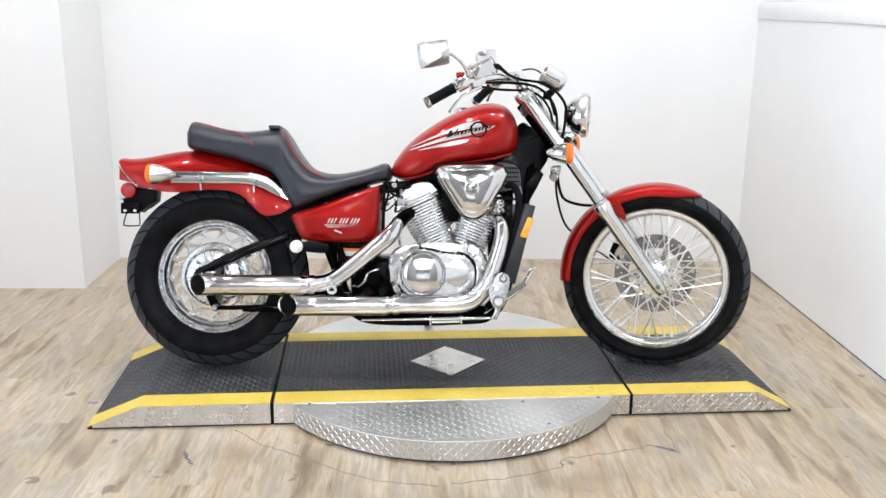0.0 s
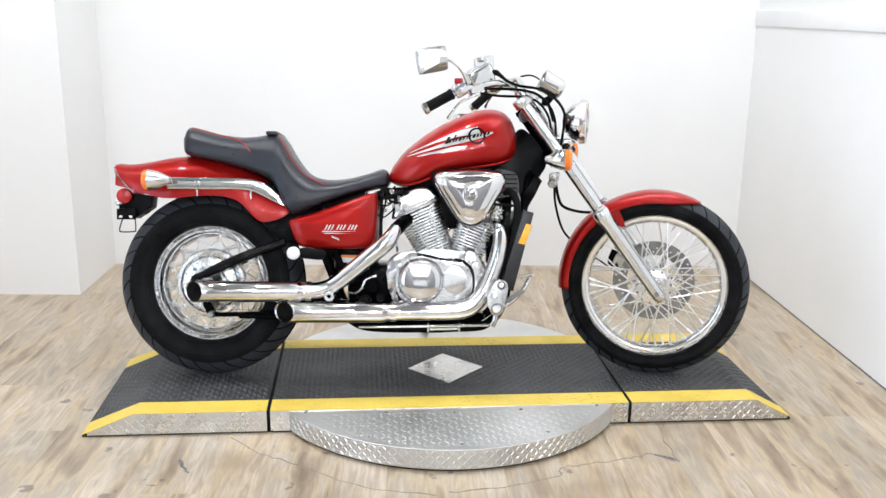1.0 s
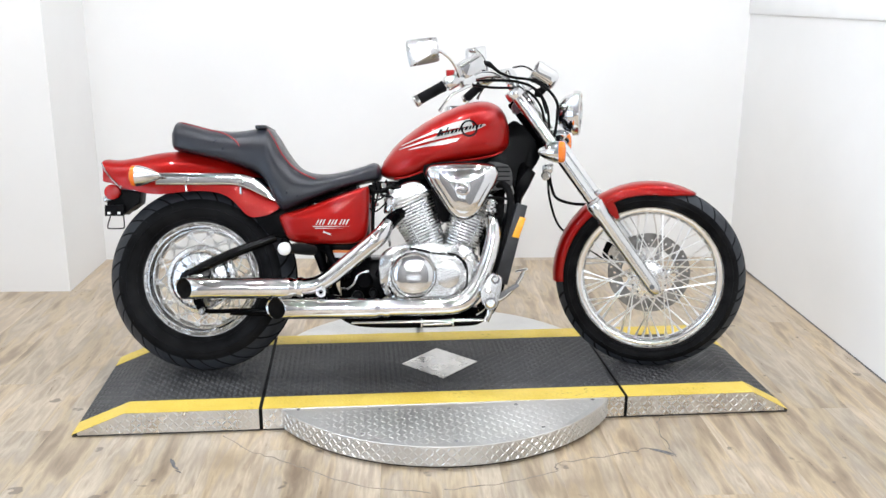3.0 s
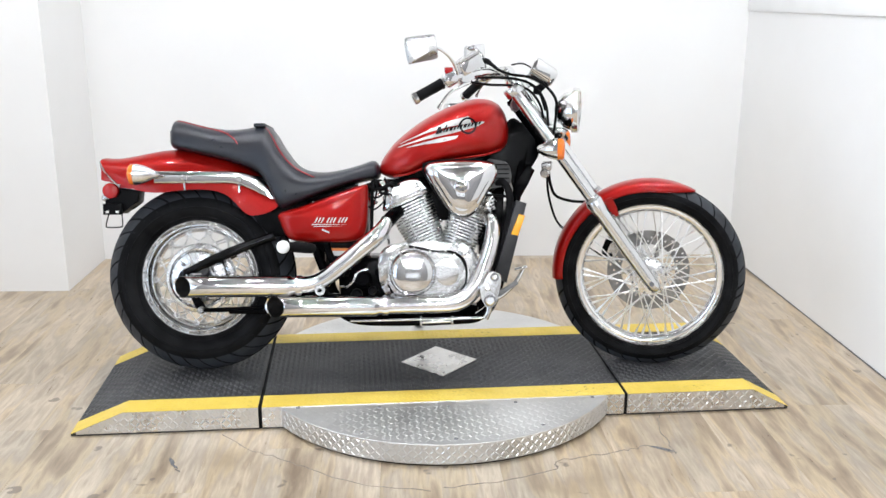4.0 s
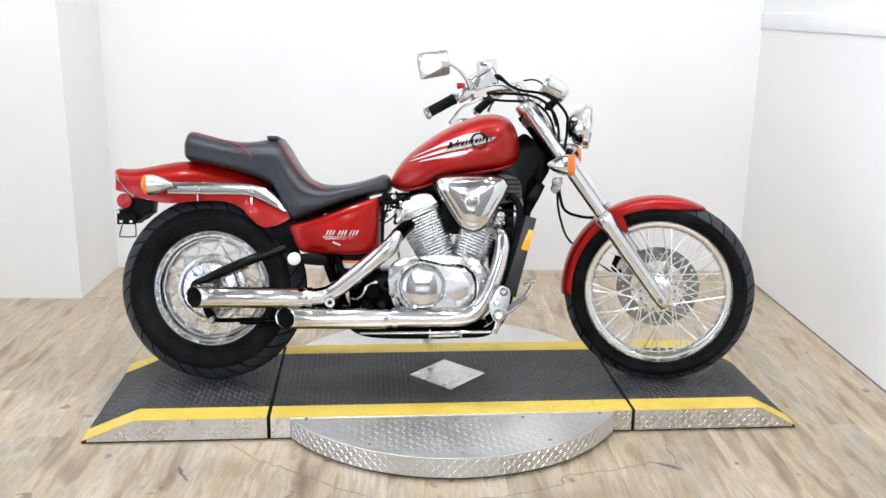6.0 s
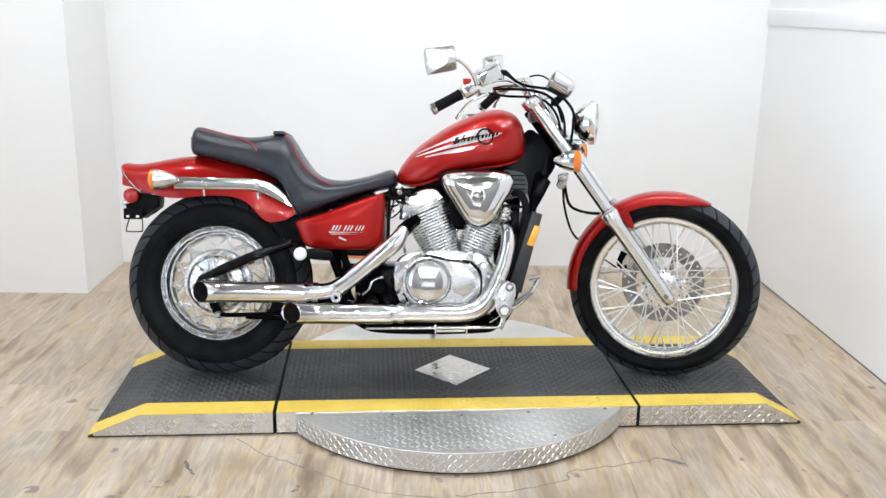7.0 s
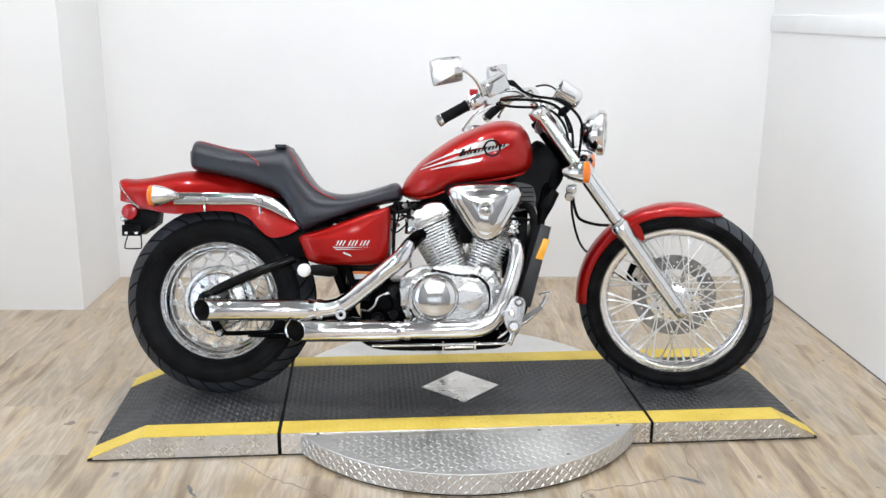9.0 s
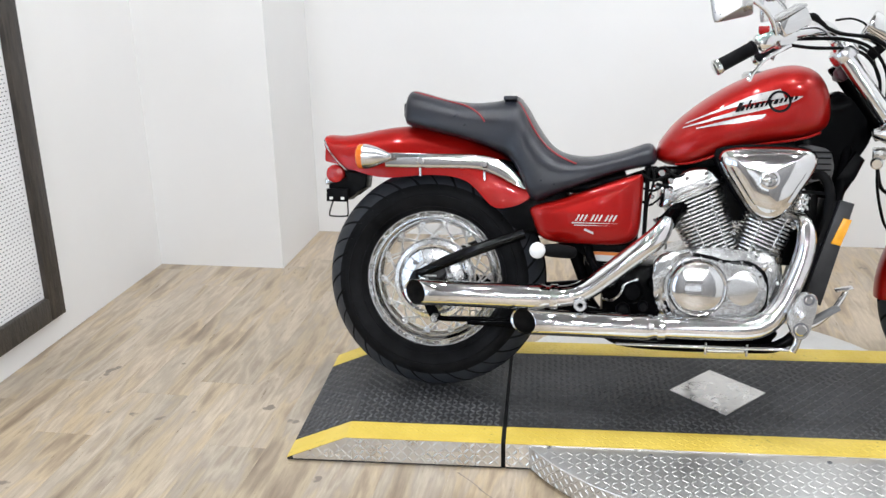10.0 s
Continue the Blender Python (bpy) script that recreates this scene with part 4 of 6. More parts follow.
# speedometer
CLK = Vector((1.252, 0, 1.010))
clock_axis = Vector((-0.87, 0, 0.50)).normalized()
m = along(CLK, CLK + clock_axis)
clock = turned("speedometer", lathe(bmesh.new(), [(0, -0.006), (0.022, -0.004), (0.032, 0.004), (0.0365, 0.016), (0.0375, 0.062), (0.040, 0.066), (0.040, 0.082), (0.037, 0.085), (0.034, 0.082)], m, 40), chrome, bike, "round chromed speedometer")
turned("dial", lathe(bmesh.new(), [(0.035, 0.076), (0, 0.0765)], m, 32), dark_print, clock)
turned("dial_glass", lathe(bmesh.new(), [(0.035, 0.081), (0, 0.083), (0, 0.0815), (0.035, 0.0795)], m, 32), clear_glass, clock)
bm = bmesh.new()
prism(bm, [(1.180, 0.962), (1.202, 0.958), (1.232, 0.990), (1.212, 1.000), (1.184, 0.985)], -0.012, 0.012, 0.004)
turned("clock_bracket", bm, black_plastic, clock)

# handlebar
BAR = [(1.100, 0.055, 1.015), (1.092, 0.11, 1.030), (1.060, 0.19, 1.045), (1.003, 0.26, 1.038), (0.951, 0.31, 1.028), (0.897, 0.345, 0.999), (0.841, 0.372, 0.968)]
BAR_FAR = [(1.100, 0.055, 1.015), (1.095, 0.11, 1.030), (1.070, 0.19, 1.045), (1.020, 0.26, 1.036), (0.975, 0.31, 1.016), (0.922, 0.345, 0.978), (0.874, 0.372, 0.938)]
bm = bmesh.new()
tube(bm, [(x, -y, z) for x, y, z in reversed(BAR)] + BAR_FAR, 0.0127, 16, 6)
bar = turned("handlebar", bm, chrome, bike, "wide swept-back chromed handlebar")
for side in (-1, 1):
    bm = bmesh.new()
    rod(bm, on_fork(0.80, side * 0.045, -0.01), (1.102, side * 0.052, 1.020), 0.018, 20, 0.004)
    turned("riser", bm, chrome, bar)
    a, b = (Vector((0.925, -0.330, 1.0145)), Vector((0.837, -0.374, 0.9658))) if side < 0 else (Vector((0.944, 0.330, 0.997)), Vector((0.868, 0.374, 0.933)))
    grip = turned("grip", lathe(bmesh.new(), [(0.013, 0), (0.0185, 0.001), (0.019, 0.006)] + [(0.0168 + 0.0006 * (k % 2), 0.008 + 0.0045 * k) for k in range(18)] + [(0.0175, 0.090), (0.0165, 0.094), (0.013, 0.095)], along(a, b), 24), rubber, bar, "ribbed black rubber grip")
    turned("grip_end", lathe(bmesh.new(), [(0.0175, 0.094), (0.0195, 0.096), (0.0200, 0.103), (0.0195, 0.108), (0.016, 0.111), (0, 0.112)], along(a, b), 28), chrome, grip, "chromed end cap")
    # switch housing
    d = (b - a).normalized()
    sw = turned("switch_housing", lathe(bmesh.new(), [(0.013, 0), (0.020, 0.002), (0.0235, 0.008), (0.0240, 0.038), (0.0205, 0.044), (0.013, 0.045)], along(a - d * 0.050, b), 24), chrome, bar, "chromed switch housing")
    bm = bmesh.new()
    box(bm, -0.013, 0.013, -0.010, 0.010, -0.008, 0.010, 0.003, Matrix.Translation(a - d * 0.028 + Vector((-0.004, 0, 0.027))))
    turned("red_switch" if side < 0 else "switch", bm, red_lens if side < 0 else black_plastic, sw)
    # lever
    bm = bmesh.new()
    tube(bm, [(1.004, side * 0.275, 1.014), (0.983, side * 0.315, 1.004), (0.952, side * 0.350, 0.985), (0.929, side * 0.365, 0.956), (0.918, side * 0.375, 0.936)], [0.006, 0.0052, 0.0045, 0.0042, 0.0065], 10, 6, squash=0.6)
    turned("brake_lever" if side < 0 else "clutch_lever", bm, chrome, bar, "polished alloy lever")
    # lever perch
    bm = bmesh.new()
    box(bm, -0.030, 0.022, -0.020, 0.020, -0.015, 0.015, 0.006, Matrix.Translation((0.990, side * 0.268, 1.030)) @ pose(0, 0, 0, 0, -25, side * -38))
    turned("lever_perch", bm, chrome, bar)
    if side < 0:
        bm = bmesh.new()
        box(bm, -0.040, 0.040, -0.026, 0.026, -0.020, 0.024, 0.006, Matrix.Translation((1.002, -0.262, 1.068)) @ pose(0, 0, 0, 0, -26, 30))
        res = turned("fluid_reservoir", bm, chrome, bar, "chromed brake fluid reservoir")
        bm = bmesh.new()
        box(bm, -0.042, 0.042, -0.028, 0.028, 0.024, 0.031, 0.003, Matrix.Translation((1.002, -0.262, 1.068)) @ pose(0, 0, 0, 0, -26, 30))
        turned("reservoir_lid", bm, satin_chrome, res)
        bm = bmesh.new()
        tube(bm, [(1.040, -0.232, 1.083), (1.052, -0.218, 1.079), (1.066, -0.207, 1.068), (1.085, -0.19, 1.050)], [0.007, 0.0095, 0.0065, 0.005], 12, 6)
        turned("hose_boot", bm, rubber, bar)
    # mirror
    bm = bmesh.new()
    tube(bm, [(0.969, side * 0.300, 1.040), (0.963, side * 0.318, 1.070), (0.946, side * 0.335, 1.100), (0.923, side * 0.352, 1.120), (0.912, side * 0.372, 1.126)], [0.007, 0.006, 0.0055, 0.0055, 0.006], 10, 6)
    stalk = turned("mirror", bm, chrome, bar, "rectangular chromed rear-view mirror")
    face = Matrix.Translation((0.875, side * 0.405, 1.122)) @ pose(0, 0, 0, -12, 3, side * -37 + (180 if side > 0 else 0)) if side < 0 else Matrix.Translation((0.905, 0.405, 1.095)) @ pose(0, 0, 0, 0, 3, 55)
    ol = [(-0.046, -0.042), (-0.052, -0.010), (-0.054, 0.024), (-0.046, 0.034), (-0.005, 0.041), (0.040, 0.048), (0.050, 0.043), (0.053, 0.012), (0.054, -0.020), (0.047, -0.029), (0.005, -0.038), (-0.038, -0.046)]
    ol = loop_spline(ol, 3)
    bm = bmesh.new()
    s_ = -1 if side < 0 else 1
    dome(bm, ol, [(0.97, -s_ * 0.010), (1.0, -s_ * 0.007), (1.0, 0.0), (0.955, s_ * 0.004), (0.30, s_ * 0.027), (0.22, s_ * 0.029), (0.05, s_ * 0.0295)], (0.030, -0.004))
    bmesh.ops.transform(bm, matrix=face, verts=bm.verts)
    turned("mirror_shell", bm, mirror_back, stalk, "grey reflecting chrome mirror back")
    bm = bmesh.new()
    dome(bm, ol, [(0.92, -s_ * 0.0105), (0.92, -s_ * 0.0115), (0.3, -s_ * 0.0116)], (0, 0))
    bmesh.ops.transform(bm, matrix=face, verts=bm.verts)
    turned("mirror_pane", bm, mirror, stalk, "silvered mirror glass")
    bm = bmesh.new()
    bmesh.ops.create_uvsphere(bm, u_segments=16, v_segments=10, radius=0.012)
    bmesh.ops.transform(bm, matrix=at(0.909, side * 0.378, 1.124), verts=bm.verts)
    turned("ball_joint", bm, chrome, stalk)

# cables and hoses
for pts, r_ in (
    ([(0.975, -0.262, 1.026), (1.036, -0.20, 1.026), (1.134, -0.13, 1.018), (1.195, -0.09, 0.990), (1.232, -0.075, 0.930), (1.238, -0.06, 0.850), (1.230, -0.04, 0.77)], 0.0048),
    ([(1.085, -0.19, 1.050), (1.120, -0.15, 1.034), (1.190, -0.11, 1.020), (1.240, -0.09, 0.985), (1.268, -0.08, 0.940), (1.265, -0.06, 0.880), (1.250, -0.03, 0.80)], 0.0050),
    ([(0.97, -0.27, 1.020), (1.05, -0.18, 1.002), (1.130, -0.12, 0.995), (1.180, -0.09, 0.975), (1.215, -0.07, 0.920), (1.222, -0.05, 0.85)], 0.0045),
    ([(0.985, 0.262, 1.022), (1.060, 0.19, 1.008), (1.130, 0.12, 1.000), (1.19, 0.08, 0.97), (1.22, 0.05, 0.90)], 0.0045),
    ([(1.10, 0.05, 1.062), (1.140, 0.02, 1.066), (1.175, 0.0, 1.050), (1.185, 0.0, 1.02)], 0.003),
    ([(1.232, 0.03, 0.70), (1.238, 0.05, 0.640), (1.256, 0.07, 0.592), (1.31, 0.085, 0.570), (1.370, 0.09, 0.566)], 0.0055),
    ([(1.232, -0.02, 0.70), (1.236, -0.02, 0.62), (1.253, 0.0, 0.54), (1.272, 0.04, 0.49), (1.30, 0.07, 0.46), (1.38, 0.08, 0.40), (1.46, 0.085, 0.345)], 0.0042)):
    turned("cable", tube(bmesh.new(), pts, r_, 8, 6), black_plastic, bike, "black sheathed cable")
caliper = turned("brake_caliper", prism(bmesh.new(), loop_spline([(1.434, 0.366), (1.430, 0.404), (1.444, 0.440), (1.476, 0.444), (1.492, 0.422), (1.480, 0.384), (1.460, 0.358)], 3), 0.046, 0.088, 0.006), cast_alloy, bike, "alloy front brake caliper")
turned("caliper_bracket", prism(bmesh.new(), [(1.428, 0.372), (1.426, 0.404), (1.440, 0.440), (1.468, 0.452), (1.474, 0.438), (1.454, 0.424), (1.444, 0.400), (1.446, 0.372)], 0.036, 0.045, 0.002), black_paint, caliper)
for x, z in ((1.458, 0.380), (1.478, 0.424)):
    turned("caliper_bolt", rod(bmesh.new(), (x, 0.048, z), (x, 0.038, z), 0.0065, 12, 0.001), black_plastic, caliper)
horn = turned("horn", lathe(bmesh.new(), [(0, -0.015), (0.012, -0.015), (0.016, -0.008), (0.016, 0.010), (0.012, 0.014), (0, 0.014)], at(1.228, -0.055, 0.690), 24), chrome, bike, "small chromed horn")
bm = bmesh.new()
box(bm, 1.216, 1.250, -0.060, 0.0, 0.700, 0.726, 0.004)
turned("horn_bracket", bm, satin_chrome, horn)
bm = bmesh.new()
prism(bm, [(1.098, 0.925), (1.112, 0.952), (1.135, 0.948), (1.140, 0.915), (1.120, 0.898), (1.105, 0.905)], -0.05, 0.02, 0.006)
part("ignition_switch", bm, surface("maroon_plastic", (0.05, 0.012, 0.02), (0.08, 0.02, 0.03), (0.3, 0.4), 0, 20), bike, "dark maroon ignition lock")

# ---- frame ----
def pair(name, pts, r_, material, label="", n=14):
    for side in (-1, 1):
        part(name, tube(bmesh.new(), [(x, y * side, z) for x, y, z in pts], r_, n, 6), material, bike, label)


pair("down_tube", [(1.150, 0.03, 0.800), (1.115, 0.09, 0.62), (1.075, 0.115, 0.42), (1.035, 0.12, 0.26), (0.985, 0.12, 0.195), (0.90, 0.12, 0.180), (0.62, 0.12, 0.178), (0.52, 0.115, 0.20), (0.46, 0.11, 0.27), (0.45, 0.11, 0.36)], 0.0155, black_paint, "black frame tube")
pair("top_tube", [(1.13, 0.03, 0.83), (0.98, 0.05, 0.70), (0.80, 0.075, 0.655), (0.62, 0.085, 0.640), (0.48, 0.095, 0.56), (0.42, 0.10, 0.46), (0.45, 0.10, 0.35)], 0.016, black_paint, "black frame tube")
pair("rear_tube", [(0.56, 0.085, 0.640), (0.40, 0.09, 0.60), (0.25, 0.095, 0.66), (0.05, 0.095, 0.685)], 0.012, black_paint, "black frame tube")
bm = bmesh.new()
lathe(bm, [(0, 0), (0.028, 0), (0.031, 0.01), (0.028, 0.03), (0.027, 0.17), (0.031, 0.19), (0.028, 0.20), (0, 0.20)], along(on_fork(0.60, 0, -0.03), on_fork(0.80, 0, -0.03)), 28)
part("steering_head", bm, black_paint, bike, "black steering head")
bm = bmesh.new()
prism(bm, loop_spline([(0.985, 0.715), (1.06, 0.80), (1.085, 0.862), (1.118, 0.868), (1.165, 0.815), (1.195, 0.755), (1.165, 0.700), (1.130, 0.625), (1.112, 0.590), (1.095, 0.650), (1.055, 0.715)], 3), -0.072, 0.072, 0.012, 3)
part("neck_cover", bm, black_paint, bike, "glossy black cover below the steering head")
bm = bmesh.new()
prism(bm, [(1.100, 0.640), (1.150, 0.715), (1.175, 0.690), (1.150, 0.640), (1.128, 0.600)], -0.10, 0.10, 0.01)
part("coolant_shroud", bm, black_paint, bike)

# inner black parts behind the side cover
bm = bmesh.new()
box(bm, 0.45, 0.598, -0.085, 0.085, 0.33, 0.60, 0.015)
part("battery_box", bm, black_plastic, bike, "black plastic battery box")
bm = bmesh.new()
box(bm, 0.20, 0.40, -0.075, 0.075, 0.47, 0.60, 0.02)
part("inner_fender", bm, black_plastic, bike)
bm = bmesh.new()
rod(bm, (0.42, 0, 0.46), (0.30, 0, 0.50), 0.035, 20, 0.005)
part("shock_absorber", bm, black_plastic, bike)
bm = bmesh.new()
prism(bm, [(0.478, 0.405), (0.562, 0.400), (0.562, 0.428), (0.478, 0.430)], -0.1195, -0.118)
lab = part("warning_label", bm, label_white, bike, "white warning label with an orange stripe")
bm = bmesh.new()
prism(bm, [(0.478, 0.421), (0.562, 0.419), (0.562, 0.428), (0.478, 0.430)], -0.1202, -0.1196)
part("label_stripe", bm, label_orange, lab)
bm = bmesh.new()
prism(bm, [(0.40, 0.452), (0.600, 0.450), (0.575, 0.395), (0.47, 0.400)], -0.118, -0.090, 0.006)
part("frame_gusset", bm, black_paint, bike)
part("engine_hanger", tube(bmesh.new(), [(0.460, -0.13, 0.445), (0.475, -0.13, 0.40), (0.50, -0.13, 0.365), (0.53, -0.125, 0.33)], 0.013, 12), black_paint, bike)
for a, b, r_ in (((0.618, -0.10, 0.66), (0.612, -0.10, 0.46), 0.006), ((0.660, -0.085, 0.665), (0.664, -0.085, 0.56), 0.005), ((0.615, -0.07, 0.64), (0.690, -0.07, 0.62), 0.006), ((0.640, -0.12, 0.618), (0.690, -0.11, 0.606), 0.005)):
    part("hose", rod(bmesh.new(), a, b, r_, 12), rubber, bike, "black rubber hose")
bm = bmesh.new()
box(bm, 0.672, 0.705, -0.085, 0.02, 0.575, 0.640, 0.010)
part("carburettor", bm, cast_alloy, bike, "alloy carburettor body")

# gearcase end: black and alloy lumps behind the lower pipe
for pts, r_, mt in (
    ([(0.600, -0.105, 0.645), (0.630, -0.125, 0.628), (0.662, -0.120, 0.640), (0.690, -0.105, 0.655)], 0.0042, rubber),
    ([(0.606, -0.105, 0.605), (0.632, -0.122, 0.600), (0.655, -0.118, 0.612), (0.684, -0.10, 0.628)], 0.0034, rubber),
    ([(0.604, -0.100, 0.570), (0.622, -0.118, 0.560), (0.645, -0.115, 0.575), (0.668, -0.10, 0.600)], 0.0030, rubber),
    ([(0.660, -0.110, 0.668), (0.676, -0.118, 0.648), (0.700, -0.118, 0.640), (0.722, -0.105, 0.650)], 0.0030, rubber),
    ([(0.622, -0.095, 0.668), (0.634, -0.110, 0.640), (0.628, -0.112, 0.600), (0.618, -0.10, 0.560), (0.616, -0.10, 0.500)], 0.0036, rubber),
    ([(0.640, -0.080, 0.520), (0.655, -0.100, 0.500), (0.668, -0.105, 0.470), (0.672, -0.10, 0.440)], 0.0045, satin_chrome)):
    part("cable", tube(bmesh.new(), pts, r_, 8, 5), mt, bike, "thin cable beside the carburettor")
for x, z, r_, l in ((0.652, 0.648, 0.010, 0.020), (0.676, 0.628, 0.008, 0.016), (0.640, 0.612, 0.0065, 0.014), (0.628, 0.584, 0.006, 0.012)):
    part("cable_clamp", rod(bmesh.new(), (x, -0.098, z), (x + 0.002, -0.118 - l * 0.3, z), r_, 14, 0.002), chrome, bike)
gear = part("gearbox_end", box(bmesh.new(), 0.50, 0.70, -0.12, 0.12, 0.22, 0.40, 0.02), black_paint, bike, "black gearbox casing")
for x, z, r_, y, mt in ((0.585, 0.325, 0.030, -0.155, black_paint), (0.562, 0.272, 0.020, -0.160, black_plastic), (0.615, 0.285, 0.014, -0.150, black_plastic), (0.530, 0.345, 0.016, -0.150, black_paint), (0.640, 0.350, 0.016, -0.150, black_paint)):
    part("gearbox_cap", lathe(bmesh.new(), [(0, y), (r_ * 0.7, y), (r_, y + 0.008), (r_, y + 0.05), (0, y + 0.05)], at(x, 0, z), 24), mt, gear)
part("oil_pipe", tube(bmesh.new(), [(0.505, -0.135, 0.302), (0.53, -0.15, 0.300), (0.552, -0.155, 0.318), (0.565, -0.15, 0.345), (0.60, -0.14, 0.360)], 0.004, 8), satin_chrome, gear)
part("pivot_ring", lathe(bmesh.new(), [(0.0075, -0.238), (0.016, -0.238), (0.0175, -0.235), (0.0175, -0.19), (0.0075, -0.19)], at(0.448, 0, 0.297), 28, True), slider_alloy, bike, "alloy pivot bush")

# ---- swinging arm ----
for side in (-1, 1):
    arm = part("swinging_arm", tube(bmesh.new(), [(0.46, side * 0.11, 0.30), (0.25, side * 0.118, 0.285), (0.05, side * 0.122, 0.318), (0.0, side * 0.122, 0.325)], [0.020, 0.018, 0.016, 0.014], 14), black_paint, bike, "black tubular swinging arm")
    part("upper_arm", tube(bmesh.new(), [(-0.012, side * 0.124, 0.350), (0.06, side * 0.124, 0.385), (0.15, side * 0.122, 0.424), (0.285, side * 0.115, 0.474)], [0.013, 0.017, 0.017, 0.015], 14), gloss_black, arm)
    bm = bmesh.new()
    prism(bm, loop_spline([(-0.040, 0.325), (-0.034, 0.352), (-0.010, 0.366), (0.030, 0.372), (0.062, 0.366), (0.064, 0.340), (0.030, 0.318), (0.0, 0.300), (-0.028, 0.304)], 4), side * 0.124 - 0.006, side * 0.124 + 0.006, 0.002)
    part("axle_plate", bm, gloss_black, arm)
    part("axle_nut", lathe(bmesh.new(), [(0, -0.014), (0.013, -0.014), (0.015, -0.010), (0.015, 0.014), (0, 0.014)], at(0.005, side * 0.136, 0.332), 6), chrome, arm)
    part("adjuster", box(bmesh.new(), -0.012, 0.040, side * 0.131 - 0.002, side * 0.131 + 0.003, 0.338, 0.350, 0.001), chrome, arm)
bm = bmesh.new()
tube(bm, [(0.035, -0.118, 0.224), (0.10, -0.120, 0.223), (0.30, -0.118, 0.232), (0.42, -0.115, 0.25)], 0.008, 10)
stay = part("brake_stay", bm, black_paint, bike, "black rear brake stay rod")
part("stay_bolt", lathe(bmesh.new(), [(0, -0.138), (0.009, -0.138), (0.012, -0.133), (0.012, -0.105), (0, -0.105)], at(0.034, 0, 0.224), 20), satin_chrome, stay)
part("brake_arm", prism(bmesh.new(), loop_spline([(0.000, 0.262), (0.022, 0.268), (0.046, 0.232), (0.044, 0.214), (0.028, 0.212), (0.014, 0.230)], 4), -0.112, -0.104, 0.002), black_paint, stay)
bm = bmesh.new()
tube(bm, [(0.13, -0.13, 0.216), (0.25, -0.135, 0.218), (0.38, -0.14, 0.222)], [0.006, 0.010, 0.014], 10)
part("brake_rod", bm, black_paint, bike, "black brake rod widening forwards")

# ---- engine ----
engine = part("crankcase", prism(bmesh.new(), loop_spline([(0.665, 0.245), (0.655, 0.33), (0.665, 0.415), (0.72, 0.440), (0.80, 0.452), (0.88, 0.445), (0.94, 0.425), (0.965, 0.34), (0.95, 0.255), (0.88, 0.222), (0.75, 0.222)], 4), -0.150, 0.150, 0.02, 3), cast_alloy, bike, "cast alloy crankcase")


def round_cover(name, x, z, r_, y, depth, bulge, material=chrome, label=""):
    """A turned cover with a raised lip and a domed face."""
    prof = [(0, y - depth - bulge), (r_ * 0.35, y - depth - bulge * 0.92), (r_ * 0.62, y - depth - bulge * 0.70), (r_ * 0.82, y - depth - bulge * 0.36), (r_ * 0.885, y - depth - bulge * 0.12), (r_ * 0.90, y - depth),
            (r_ * 0.95, y - depth - 0.003), (r_, y - depth + 0.002), (r_ * 1.01, y - depth + 0.010), (r_ * 1.02, y), (0, y)]
    cover = part(name, lathe(bmesh.new(), prof, at(x, 0, z), 64), material, engine, label)
    # dark ring drawn for the shaded gap behind the cover's lip
    part("cover_gap_ring", lathe(bmesh.new(), [(r_ * 1.0, y - 0.005), (r_ * 1.032, y - 0.005), (r_ * 1.032, y - 0.001), (r_ * 1.0, y - 0.001)], at(x, 0, z), 64, True), duct_grey, cover)
    return cover


part("clutch_case", prism(bmesh.new(), loop_spline([(0.668, 0.335), (0.680, 0.39), (0.725, 0.428), (0.78, 0.425), (0.83, 0.412), (0.880, 0.412), (0.920, 0.387), (0.930, 0.335), (0.915, 0.285), (0.875, 0.262), (0.80, 0.262), (0.73, 0.258), (0.69, 0.28)], 4), -0.176, -0.145, 0.006, 3), cast_alloy, engine, "polished alloy clutch case")
# black band behind the clutch case paints in the shade of its crevice
part("case_crevice_band", prism(bmesh.new(), loop_spline([(0.660, 0.335), (0.673, 0.395), (0.722, 0.436), (0.78, 0.433), (0.83, 0.420), (0.883, 0.420), (0.927, 0.392), (0.938, 0.335), (0.922, 0.279), (0.877, 0.254), (0.80, 0.254), (0.726, 0.250), (0.683, 0.274)], 4), -0.158, -0.151, 0.001), black_plastic, engine, "black band drawn for the shaded crevice round the clutch case")
round_cover("clutch_cover", 0.753, 0.347, 0.0755, -0.174, 0.018, 0.012, polished_alloy, "domed chrome clutch cover")
round_cover("ignition_cover", 0.853, 0.350, 0.066, -0.166, 0.006, 0.005, slider_alloy, "flat satin alloy cover")
for k in range(10):
    a = 2 * math.pi * (k + 0.4) / 10
    part("cover_bolt", lathe(bmesh.new(), [(0, -0.190), (0.0028, -0.190), (0.0036, -0.188), (0.0036, -0.175), (0, -0.175)], at(0.753 + 0.082 * math.cos(a), 0, 0.347 + 0.082 * math.sin(a)), 12), satin_chrome, engine)
for k in range(7):
    a = radians(-80 + 27 * k)
    part("cover_bolt", lathe(bmesh.new(), [(0, -0.183), (0.0027, -0.183), (0.0034, -0.181), (0.0034, -0.168), (0, -0.168)], at(0.853 + 0.070 * math.cos(a), 0, 0.350 + 0.070 * math.sin(a)), 12), satin_chrome, engine)
